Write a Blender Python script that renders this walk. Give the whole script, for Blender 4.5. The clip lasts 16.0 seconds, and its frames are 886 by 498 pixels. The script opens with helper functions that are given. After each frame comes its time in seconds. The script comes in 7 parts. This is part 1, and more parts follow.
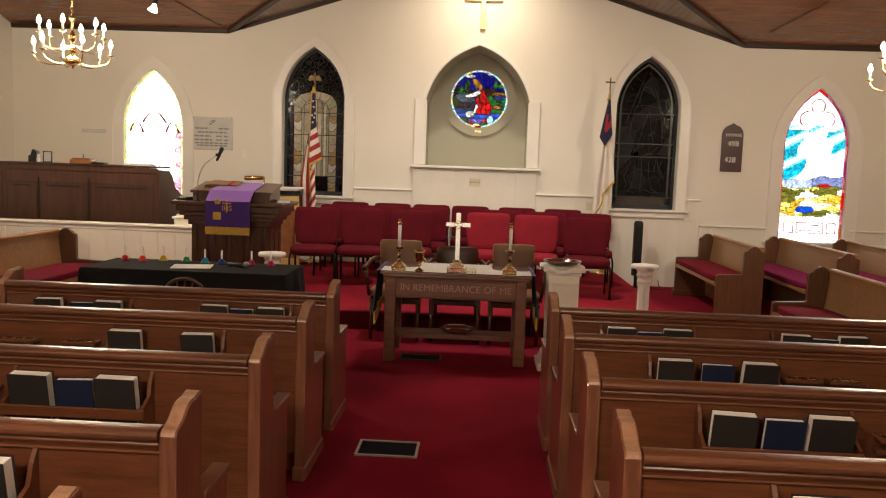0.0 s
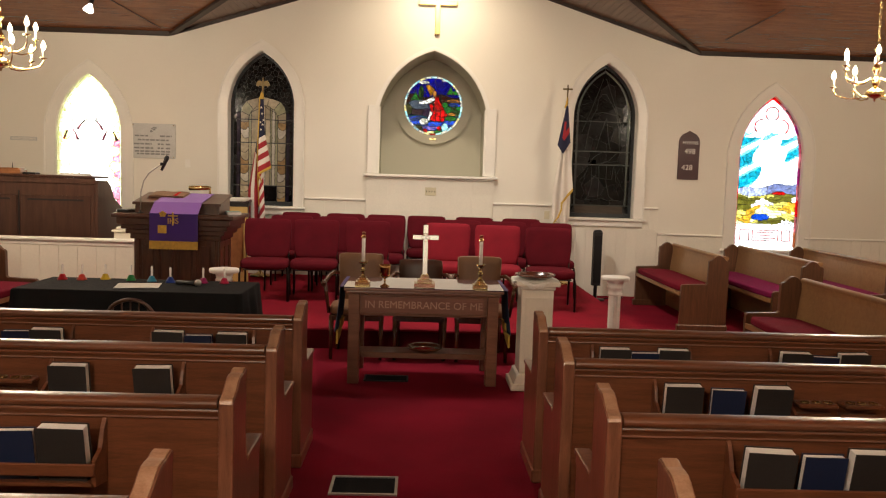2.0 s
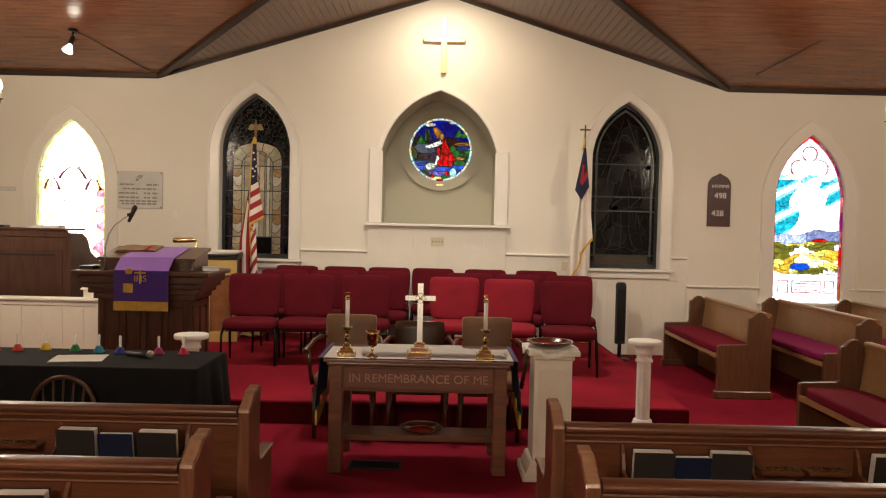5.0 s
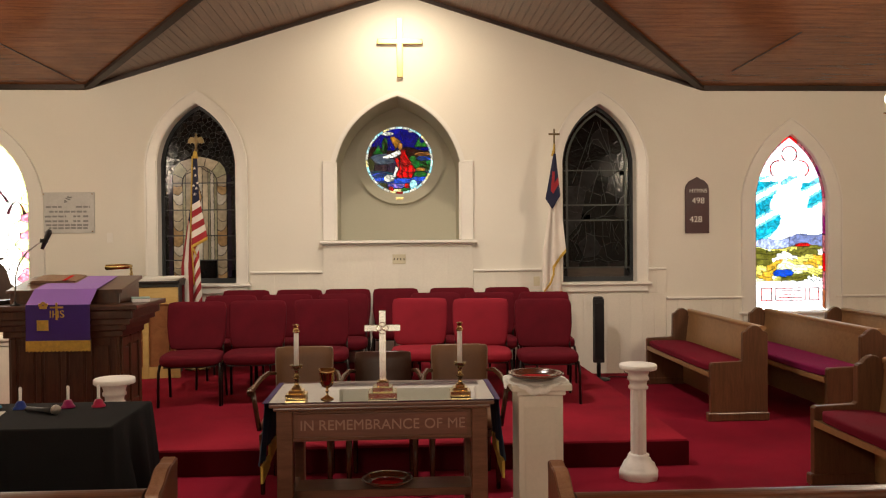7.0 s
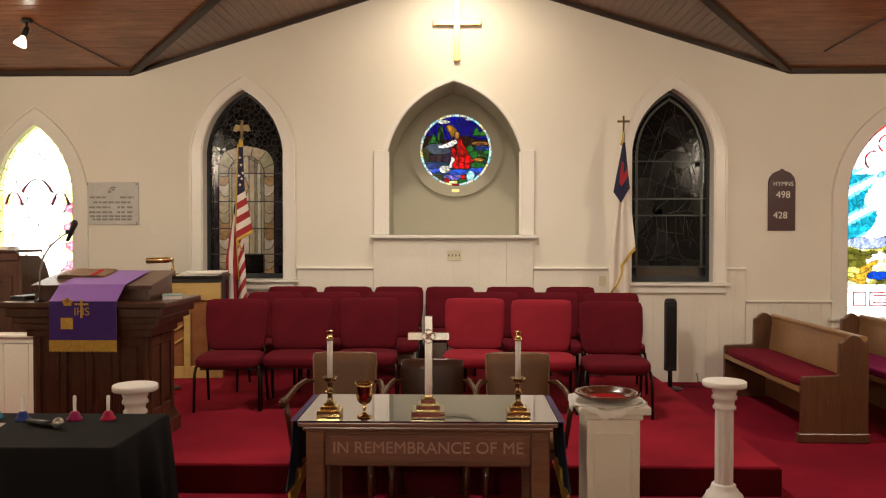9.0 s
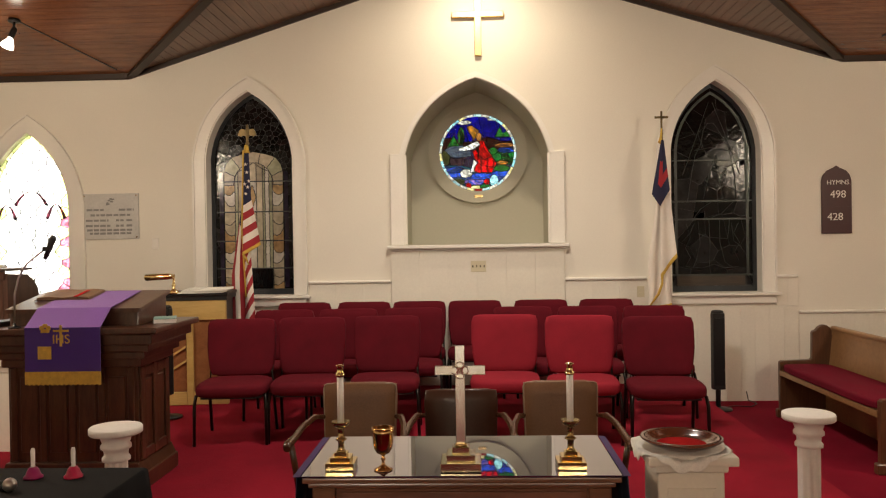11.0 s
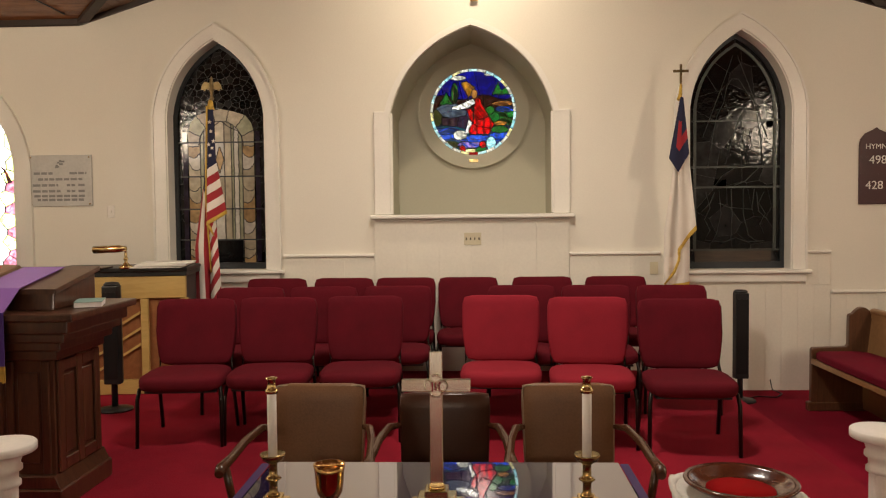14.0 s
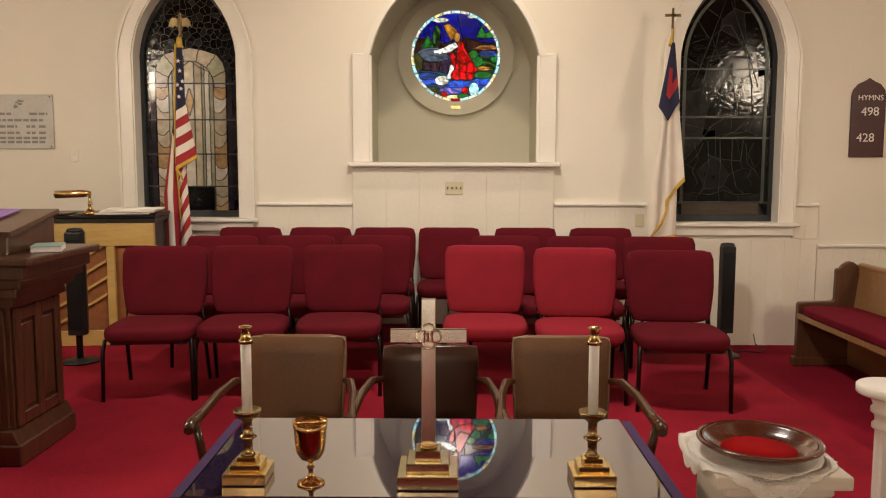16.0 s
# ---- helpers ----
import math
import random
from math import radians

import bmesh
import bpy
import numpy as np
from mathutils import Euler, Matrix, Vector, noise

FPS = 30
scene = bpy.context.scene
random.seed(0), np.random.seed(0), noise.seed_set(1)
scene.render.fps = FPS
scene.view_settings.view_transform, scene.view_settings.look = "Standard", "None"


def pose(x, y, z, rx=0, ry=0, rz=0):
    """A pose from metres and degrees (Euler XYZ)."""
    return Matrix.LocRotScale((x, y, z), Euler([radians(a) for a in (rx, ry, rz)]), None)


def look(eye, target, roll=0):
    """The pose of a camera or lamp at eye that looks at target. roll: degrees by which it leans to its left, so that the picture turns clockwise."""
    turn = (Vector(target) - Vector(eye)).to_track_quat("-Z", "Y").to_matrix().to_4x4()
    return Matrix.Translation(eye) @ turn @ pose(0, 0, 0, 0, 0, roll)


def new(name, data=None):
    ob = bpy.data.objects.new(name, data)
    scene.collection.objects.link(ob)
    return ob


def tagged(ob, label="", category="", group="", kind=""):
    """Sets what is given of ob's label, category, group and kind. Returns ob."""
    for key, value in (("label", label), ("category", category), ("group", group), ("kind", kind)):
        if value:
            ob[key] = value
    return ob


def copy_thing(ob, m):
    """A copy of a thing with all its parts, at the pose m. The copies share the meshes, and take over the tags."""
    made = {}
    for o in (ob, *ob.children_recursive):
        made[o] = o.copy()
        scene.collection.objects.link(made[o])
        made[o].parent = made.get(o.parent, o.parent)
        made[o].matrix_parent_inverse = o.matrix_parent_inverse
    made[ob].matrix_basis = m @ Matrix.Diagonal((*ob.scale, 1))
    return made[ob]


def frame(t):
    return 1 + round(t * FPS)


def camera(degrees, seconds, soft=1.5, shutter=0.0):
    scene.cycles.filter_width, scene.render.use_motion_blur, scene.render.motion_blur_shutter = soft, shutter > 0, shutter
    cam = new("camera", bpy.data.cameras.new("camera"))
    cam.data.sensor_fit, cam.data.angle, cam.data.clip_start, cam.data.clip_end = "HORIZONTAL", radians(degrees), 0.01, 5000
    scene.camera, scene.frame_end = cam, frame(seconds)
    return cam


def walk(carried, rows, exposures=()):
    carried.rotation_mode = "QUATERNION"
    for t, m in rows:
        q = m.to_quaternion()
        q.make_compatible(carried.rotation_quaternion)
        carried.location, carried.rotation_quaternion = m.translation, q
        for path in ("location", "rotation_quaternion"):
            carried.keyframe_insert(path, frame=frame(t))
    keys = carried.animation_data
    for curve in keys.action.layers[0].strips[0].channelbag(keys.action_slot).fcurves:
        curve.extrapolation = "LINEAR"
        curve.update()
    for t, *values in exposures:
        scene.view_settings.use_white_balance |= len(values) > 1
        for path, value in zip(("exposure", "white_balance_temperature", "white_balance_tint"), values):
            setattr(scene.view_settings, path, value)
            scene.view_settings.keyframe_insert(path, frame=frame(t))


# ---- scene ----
cam = camera(58.0, 16.0, soft=1.15)
PATH = [
    (0, (0.386, 0.459, 1.59), (0.302, 2.447, 1.388), 2.0),
    (0.5, (0.343, 0.507, 1.581), (0.173, 2.487, 1.354), 2.3),
    (1, (0.292, 0.624, 1.58), (0.157, 2.604, 1.33), 2.2),
    (1.5, (0.225, 0.746, 1.601), (0.227, 2.734, 1.381), 1.5),
    (2, (0.174, 0.813, 1.597), (0.236, 2.804, 1.419), 1.8),
    (2.5, (0.192, 0.92, 1.599), (0.221, 2.914, 1.441), 1.4),
    (3, (0.271, 1.096, 1.633), (0.25, 3.094, 1.536), 1.2),
    (3.5, (0.326, 1.245, 1.621), (0.329, 3.243, 1.538), 0.8),
    (3.7, (0.33, 1.306, 1.612), (0.368, 3.304, 1.521), 0.8),
    (5.8, (0.373, 2.022, 1.622), (0.358, 4.022, 1.575), 1.2),
    (6, (0.383, 2.098, 1.618), (0.364, 4.097, 1.561), 0.8),
    (6.5, (0.357, 2.273, 1.619), (0.399, 4.272, 1.569), 0.0),
    (7, (0.331, 2.495, 1.622), (0.439, 4.492, 1.599), -0.5),
    (7.5, (0.351, 2.667, 1.605), (0.418, 4.665, 1.561), -0.0),
    (8, (0.42, 2.848, 1.625), (0.386, 4.848, 1.593), 0.4),
    (8.2, (0.426, 2.887, 1.618), (0.37, 4.886, 1.586), 0.3),
    (10.3, (0.273, 3.612, 1.645), (0.266, 5.612, 1.606), -0.5),
    (10.5, (0.295, 3.679, 1.649), (0.246, 5.678, 1.625), -0.5),
    (11, (0.302, 3.793, 1.637), (0.219, 5.791, 1.623), -0.9),
    (11.5, (0.252, 3.957, 1.647), (0.226, 5.957, 1.64), -1.6),
    (12, (0.204, 4.151, 1.643), (0.285, 6.149, 1.627), -2.4),
    (12.5, (0.251, 4.311, 1.627), (0.338, 6.309, 1.577), -1.6),
    (13, (0.345, 4.491, 1.639), (0.311, 6.49, 1.591), -0.7),
    (13.5, (0.381, 4.578, 1.629), (0.305, 6.575, 1.559), -1.0),
    (14, (0.347, 4.673, 1.628), (0.266, 6.67, 1.54), -0.6),
    (14.5, (0.269, 4.815, 1.631), (0.218, 6.812, 1.55), -0.6),
    (15, (0.246, 4.898, 1.596), (0.227, 6.894, 1.48), -0.3),
    (15.5, (0.268, 4.91, 1.582), (0.252, 6.904, 1.424), -0.2),
    (16, (0.285, 4.902, 1.568), (0.268, 6.892, 1.368), 0.1),
]
walk(cam, [(t, look(eye, target, roll)) for t, eye, target, roll in PATH],
     [(0, 0.02), (0.5, 0.16), (1, 0.21), (1.5, 0.06), (2, 0.04), (3, 0.06), (3.5, -0.05), (6, -0.02), (7, -0.04), (8, -0.06), (10.5, -0.06), (11, -0.08), (12, -0.12), (12.5, -0.14), (13, -0.10), (14, -0.13), (14.5, -0.08), (15, -0.06), (15.5, 0.02), (16, 0.10)])

# ---- light ----
world = bpy.data.worlds.new("night_sky")
world.use_nodes = True
scene.world = world
wbg = world.node_tree.nodes["Background"]
wbg.inputs[0].default_value = (0.02, 0.025, 0.04, 1)
wbg.inputs[1].default_value = 0.15
WARM = (1.0, 0.83, 0.63)
GOLDEN = (1.0, 0.83, 0.62)
SOFT = (1.0, 0.885, 0.76)


def lamp(name, kind, at, watts, color, size=0.1, target=None, cone=60, blend=0.5):
    data = bpy.data.lights.new(name, kind)
    data.energy, data.color = watts, color
    if kind in ("POINT", "SPOT"):
        data.shadow_soft_size = size
    if kind == "SPOT":
        data.spot_size, data.spot_blend = radians(cone), blend
    ob = new(name, data)
    ob.matrix_world = look(at, target) if target else pose(*at)
    return ob


# ---- materials ----
def nodes_of(name):
    m = bpy.data.materials.new(name)
    m.use_nodes = True
    nt = m.node_tree
    return m, nt, nt.nodes["Principled BSDF"]


def rgba(c):
    return (c[0], c[1], c[2], 1)


def paint(name, base, rough=0.6, metal=0.0, vary=0.12, scale=3.0, fine=60.0, bump=0.05, coat=0.0, spec=0.5, stretch=(1, 1, 1), sheen=0.0, rand=0.0):
    """A surface with variation at two scales and fine relief."""
    m, nt, b = nodes_of(name)
    N, L = nt.nodes.new, nt.links.new
    tc, mp = N("ShaderNodeTexCoord"), N("ShaderNodeMapping")
    mp.inputs["Scale"].default_value = stretch
    L(tc.outputs["Object"], mp.inputs["Vector"])
    big, small = N("ShaderNodeTexNoise"), N("ShaderNodeTexNoise")
    big.inputs["Scale"].default_value, small.inputs["Scale"].default_value = scale, fine
    big.inputs["Detail"].default_value, small.inputs["Detail"].default_value = 5, 4
    for n in (big, small):
        L(mp.outputs[0], n.inputs["Vector"])
    mix = N("ShaderNodeMix")
    mix.data_type = "FLOAT"
    mix.inputs[0].default_value = 0.4
    L(big.outputs["Fac"], mix.inputs[2])
    L(small.outputs["Fac"], mix.inputs[3])
    ramp = N("ShaderNodeValToRGB")
    e = ramp.color_ramp.elements
    e[0].position, e[1].position = 0.28, 0.72
    e[0].color = rgba([max(0, c * (1 - vary * 1.6)) for c in base])
    e[1].color = rgba([min(1, c * (1 + vary)) for c in base])
    L(mix.outputs[0], ramp.inputs[0])
    out = ramp.outputs[0]
    if rand:
        oi, hs, mr = N("ShaderNodeObjectInfo"), N("ShaderNodeHueSaturation"), N("ShaderNodeMapRange")
        mr.inputs[3].default_value, mr.inputs[4].default_value = 1 - rand, 1 + rand
        L(oi.outputs["Random"], mr.inputs[0])
        L(mr.outputs[0], hs.inputs["Value"])
        L(out, hs.inputs["Color"])
        out = hs.outputs[0]
    L(out, b.inputs["Base Color"])
    rr = N("ShaderNodeMapRange")
    rr.inputs[3].default_value, rr.inputs[4].default_value = max(0.02, rough * 0.8), min(1, rough * 1.2)
    L(big.outputs["Fac"], rr.inputs[0])
    L(rr.outputs[0], b.inputs["Roughness"])
    b.inputs["Metallic"].default_value = metal
    b.inputs["Coat Weight"].default_value = coat
    b.inputs["Coat Roughness"].default_value = 0.15
    b.inputs["Specular IOR Level"].default_value = spec
    b.inputs["Sheen Weight"].default_value = sheen
    if bump:
        bn = N("ShaderNodeBump")
        bn.inputs["Strength"].default_value, bn.inputs["Distance"].default_value = bump, 0.01
        L(small.outputs["Fac"], bn.inputs["Height"])
        L(bn.outputs[0], b.inputs["Normal"])
    return m


def timber(name, base, dark, rough=0.35, grain=(1, 12, 12), scale=3.0, coat=0.25, rand=0.08, bump=0.06):
    """Stained wood: long grain along the axis that grain stretches, knots and worn lighter spots."""
    m, nt, b = nodes_of(name)
    N, L = nt.nodes.new, nt.links.new
    tc, mp = N("ShaderNodeTexCoord"), N("ShaderNodeMapping")
    mp.inputs["Scale"].default_value = grain
    L(tc.outputs["Object"], mp.inputs["Vector"])
    g, f, w = N("ShaderNodeTexNoise"), N("ShaderNodeTexNoise"), N("ShaderNodeTexNoise")
    g.inputs["Scale"].default_value, g.inputs["Detail"].default_value, g.inputs["Distortion"].default_value = scale, 6, 0.8
    f.inputs["Scale"].default_value, f.inputs["Detail"].default_value = scale * 9, 3
    w.inputs["Scale"].default_value, w.inputs["Detail"].default_value = 1.6, 3
    L(mp.outputs[0], g.inputs["Vector"])
    L(mp.outputs[0], f.inputs["Vector"])
    L(tc.outputs["Object"], w.inputs["Vector"])
    mx = N("ShaderNodeMix")
    mx.data_type = "FLOAT"
    mx.inputs[0].default_value = 0.35
    L(g.outputs["Fac"], mx.inputs[2])
    L(f.outputs["Fac"], mx.inputs[3])
    ramp = N("ShaderNodeValToRGB")
    e = ramp.color_ramp.elements
    e[0].position, e[1].position = 0.32, 0.66
    e[0].color, e[1].color = rgba(dark), rgba(base)
    L(mx.outputs[0], ramp.inputs[0])
    hs, mr, oi, ad = N("ShaderNodeHueSaturation"), N("ShaderNodeMapRange"), N("ShaderNodeObjectInfo"), N("ShaderNodeMath")
    mr.inputs[3].default_value, mr.inputs[4].default_value = 1 - rand, 1 + rand
    L(oi.outputs["Random"], mr.inputs[0])
    wr = N("ShaderNodeMapRange")
    wr.inputs[1].default_value, wr.inputs[2].default_value = 0.3, 0.7
    wr.inputs[3].default_value, wr.inputs[4].default_value = 0.82, 1.15
    L(w.outputs["Fac"], wr.inputs[0])
    ad.operation = "MULTIPLY"
    L(mr.outputs[0], ad.inputs[0])
    L(wr.outputs[0], ad.inputs[1])
    L(ad.outputs[0], hs.inputs["Value"])
    L(ramp.outputs[0], hs.inputs["Color"])
    L(hs.outputs[0], b.inputs["Base Color"])
    b.inputs["Roughness"].default_value = rough
    b.inputs["Coat Weight"].default_value = coat
    b.inputs["Coat Roughness"].default_value = 0.2
    bn = N("ShaderNodeBump")
    bn.inputs["Strength"].default_value, bn.inputs["Distance"].default_value = bump, 0.01
    L(mx.outputs[0], bn.inputs["Height"])
    L(bn.outputs[0], b.inputs["Normal"])
    return m


def glow(name, color, strength):
    m = bpy.data.materials.new(name)
    m.use_nodes = True
    nt = m.node_tree
    nt.nodes.remove(nt.nodes["Principled BSDF"])
    em = nt.nodes.new("ShaderNodeEmission")
    em.inputs[0].default_value, em.inputs[1].default_value = rgba(color), strength
    nt.links.new(em.outputs[0], nt.nodes["Material Output"].inputs[0])
    return m


def tinted(name, color):
    """Coloured window glass: light passes with the glass's tint, streaky, and a little gloss on the face."""
    m = bpy.data.materials.new(name)
    m.use_nodes = True
    nt = m.node_tree
    nt.nodes.remove(nt.nodes["Principled BSDF"])
    N, L = nt.nodes.new, nt.links.new
    tc, nz, ramp = N("ShaderNodeTexCoord"), N("ShaderNodeTexNoise"), N("ShaderNodeValToRGB")
    nz.inputs["Scale"].default_value, nz.inputs["Detail"].default_value, nz.inputs["Distortion"].default_value = 14, 4, 1.5
    L(tc.outputs["Object"], nz.inputs["Vector"])
    e = ramp.color_ramp.elements
    e[0].position, e[1].position = 0.3, 0.7
    e[0].color, e[1].color = rgba([c * 0.55 for c in color]), rgba([min(1, c * 1.25 + 0.02) for c in color])
    L(nz.outputs["Fac"], ramp.inputs[0])
    tr, gl, ms, fr = N("ShaderNodeBsdfTransparent"), N("ShaderNodeBsdfGlossy"), N("ShaderNodeMixShader"), N("ShaderNodeFresnel")
    gl.inputs["Roughness"].default_value = 0.1
    L(ramp.outputs[0], tr.inputs[0])
    L(fr.outputs[0], ms.inputs[0])
    L(tr.outputs[0], ms.inputs[1])
    L(gl.outputs[0], ms.inputs[2])
    L(ms.outputs[0], nt.nodes["Material Output"].inputs[0])
    return m


WALL = paint("cream_wall_paint", (0.79, 0.75, 0.655), 0.55, vary=0.04, scale=0.8, fine=90, bump=0.04)
TRIM = paint("white_gloss_trim", (0.82, 0.79, 0.72), 0.35, vary=0.04, scale=2, fine=60, bump=0.02)
BEAD = paint("white_board_paint", (0.80, 0.76, 0.66), 0.42, vary=0.05, scale=1.5, fine=50, bump=0.03, rand=0.02)
NICHE = paint("grey_green_niche_paint", (0.47, 0.45, 0.35), 0.6, vary=0.04, scale=1, bump=0.03)
CARPET = paint("red_carpet", (0.235, 0.0105, 0.0265), 0.95, vary=0.34, scale=1.3, fine=160, bump=0.5, spec=0.05)
STAGE = paint("platform_red_carpet", (0.275, 0.0145, 0.029), 0.95, vary=0.3, scale=1.6, fine=170, bump=0.5, spec=0.05)
OAK = timber("oak_pew_wood", (0.17, 0.058, 0.026), (0.085, 0.028, 0.012), 0.32, (1, 10, 10), 4.0, 0.22)
OAKZ = timber("oak_end_wood", (0.25, 0.10, 0.054), (0.13, 0.048, 0.025), 0.3, (10, 10, 1), 4.0, 0.45)
GOLDOAK = timber("golden_oak_panel", (0.35, 0.19, 0.078), (0.26, 0.135, 0.053), 0.34, (10, 1, 10), 2.0)
BROWNOAK = timber("brown_oak_end", (0.14, 0.06, 0.026), (0.08, 0.033, 0.014), 0.36, (10, 10, 1), 4.0)
WALNUT = timber("dark_walnut", (0.10, 0.041, 0.02), (0.042, 0.014, 0.008), 0.3, (10, 10, 1), 3.0)
TABLEWOOD = timber("table_oak", (0.215, 0.098, 0.055), (0.125, 0.054, 0.029), 0.32, (1, 12, 12), 3.0)
ORGANWOOD = timber("organ_mahogany", (0.095, 0.042, 0.026), (0.05, 0.02, 0.013), 0.35, (10, 10, 1), 2.0)
# one wood in two tones; how light strikes each slope is in the colour
CEILWOOD = timber("stained_beadboard", (0.225, 0.076, 0.027), (0.105, 0.033, 0.012), 0.26, (1, 14, 14), 2.0, 0.45)
CEILWOODY_LIT = timber("stained_beadboard_long_lit", (0.20, 0.095, 0.05), (0.11, 0.048, 0.024), 0.34, (14, 1, 14), 2.0, 0.2)
DARKBEAM = paint("dark_brown_trim", (0.03, 0.016, 0.01), 0.45, vary=0.2, scale=3)
PALEWOOD = timber("pale_yellow_wood", (0.62, 0.43, 0.15), (0.50, 0.33, 0.10), 0.4, (1, 10, 10), 2.0)
SLATWOOD = timber("orange_slat_wood", (0.34, 0.14, 0.05), (0.22, 0.08, 0.028), 0.4, (4, 4, 4), 3.0)
REDCLOTH = paint("maroon_upholstery", (0.11, 0.0075, 0.0145), 0.9, vary=0.18, scale=6, fine=220, bump=0.25, spec=0.1)
BRIGHTCLOTH = paint("bright_red_upholstery", (0.27, 0.019, 0.032), 0.9, vary=0.14, scale=5, fine=220, bump=0.25, spec=0.1)
PEWRED = paint("red_pew_cushion", (0.165, 0.007, 0.022), 0.9, vary=0.15, scale=7, fine=200, bump=0.3, spec=0.15)
PEWPURPLE = paint("crimson_tufted_cushion", (0.20, 0.008, 0.07), 0.85, vary=0.18, scale=8, fine=200, bump=0.3, spec=0.2)
BLACKMETAL = paint("black_metal", (0.015, 0.014, 0.014), 0.4, 0.6, vary=0.2)
DARKSTEEL = paint("bronze_black_tube", (0.03, 0.025, 0.022), 0.32, 0.8, vary=0.2)
TAUPE = paint("taupe_vinyl", (0.17, 0.084, 0.04), 0.45, vary=0.16, scale=4, fine=120, bump=0.1, spec=0.3)
BROWNVINYL = paint("dark_brown_vinyl", (0.052, 0.021, 0.012), 0.3, vary=0.2, scale=4, fine=120, bump=0.06, spec=0.3)
PIPING = paint("pale_piping", (0.30, 0.22, 0.15), 0.6, vary=0.1)
ARMWOOD = timber("armchair_wood", (0.085, 0.03, 0.013), (0.04, 0.014, 0.006), 0.25, (6, 6, 6), 3.0)
BRASS = paint("polished_brass", (0.78, 0.60, 0.28), 0.18, 1.0, vary=0.1, scale=9, bump=0.02)
OLDBRASS = paint("aged_brass", (0.42, 0.30, 0.13), 0.25, 1.0, vary=0.22, scale=14, bump=0.03)
CROSSGOLD = paint("brushed_gold", (0.85, 0.62, 0.27), 0.48, 1.0, vary=0.1, scale=7, bump=0.03)
DULLBRASS = paint("dull_brass", (0.19, 0.14, 0.07), 0.32, 1.0, vary=0.2, scale=14, bump=0.03)
WORN = timber("worn_bare_oak", (0.42, 0.24, 0.15), (0.26, 0.13, 0.07), 0.4, (6, 6, 6), 3.0)
ALTARBRASS = paint("satin_altar_brass", (0.70, 0.62, 0.47), 0.22, 1.0, vary=0.1, scale=12, bump=0.02)
PALEBRASS = paint("pale_worn_brass", (0.80, 0.70, 0.46), 0.2, 1.0, vary=0.12, scale=14, bump=0.03)
NICKEL = paint("silvered_brass", (0.86, 0.83, 0.70), 0.12, 1.0, vary=0.1, scale=12, bump=0.02)
COPPER = paint("copper_gold_cup", (0.66, 0.42, 0.17), 0.16, 1.0, vary=0.1, scale=10, bump=0.02)
WAX = paint("white_candle", (0.86, 0.84, 0.80), 0.4, vary=0.04)
PLASTER = paint("white_plaster", (0.80, 0.77, 0.72), 0.6, vary=0.06, scale=6, fine=40, bump=0.08)
PEDPAINT = paint("cream_pedestal_paint", (0.80, 0.75, 0.64), 0.45, vary=0.05, scale=3, bump=0.03)
LACE = paint("white_lace", (0.90, 0.87, 0.80), 0.9, vary=0.12, scale=30, fine=200, bump=0.5)
BOWLWOOD = timber("turned_bowl_wood", (0.13, 0.035, 0.016), (0.06, 0.016, 0.008), 0.15, (5, 5, 5), 3.0, 0.7)
REDFELT = paint("red_felt", (0.42, 0.006, 0.008), 0.95, spec=0.08, vary=0.12, fine=200, bump=0.3)
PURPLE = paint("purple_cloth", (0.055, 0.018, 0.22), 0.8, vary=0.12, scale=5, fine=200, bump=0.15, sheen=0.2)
EDGEPURPLE = paint("dark_purple_cloth", (0.045, 0.018, 0.11), 0.6, vary=0.12, scale=5, fine=200, bump=0.15)
TANLEATHER = paint("tan_leather", (0.20, 0.115, 0.06), 0.55, vary=0.2, scale=9, fine=140, bump=0.2)
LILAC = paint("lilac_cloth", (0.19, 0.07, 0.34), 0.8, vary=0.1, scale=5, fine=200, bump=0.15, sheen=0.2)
GOLDCLOTH = paint("gold_fringe", (0.62, 0.40, 0.06), 0.7, vary=0.2, scale=40, fine=200, bump=0.4)
NAVYCLOTH = paint("navy_runner", (0.014, 0.035, 0.075), 0.8, vary=0.15, scale=6, fine=200, bump=0.2)
BLACKCLOTH = paint("black_tablecloth", (0.008, 0.008, 0.009), 0.9, vary=0.2, scale=3, fine=200, bump=0.2, spec=0.2)
BOOKGREY = paint("grey_book_cover", (0.021, 0.017, 0.016), 0.55, vary=0.12, scale=8, fine=120, bump=0.1, rand=0.15)
BOOKNAVY = paint("navy_book_cover", (0.008, 0.014, 0.045), 0.5, vary=0.12, scale=8, fine=120, bump=0.1)
PAGES = paint("book_pages", (0.84, 0.81, 0.78), 0.8, vary=0.08, scale=4, fine=300, bump=0.1, stretch=(1, 8, 1))
PAPER = paint("white_paper", (0.80, 0.78, 0.72), 0.8, vary=0.04)
TEALBOOK = paint("pale_green_book", (0.30, 0.45, 0.40), 0.6, vary=0.08)
SIGNBROWN = paint("maroon_brown_board", (0.06, 0.016, 0.018), 0.45, vary=0.12, scale=6)
SIGNWHITE = paint("white_letters", (0.82, 0.78, 0.72), 0.6, vary=0.03)
MARBLE = paint("grey_marble", (0.56, 0.55, 0.52), 0.35, vary=0.1, scale=5, fine=40, bump=0.02)
MARBLELINE = paint("engraved_grey", (0.25, 0.245, 0.24), 0.6, vary=0.1)
IVORY = paint("ivory_plastic", (0.66, 0.60, 0.42), 0.4, vary=0.04)
BLACKPLASTIC = paint("black_plastic", (0.012, 0.012, 0.013), 0.4, vary=0.15, scale=8)
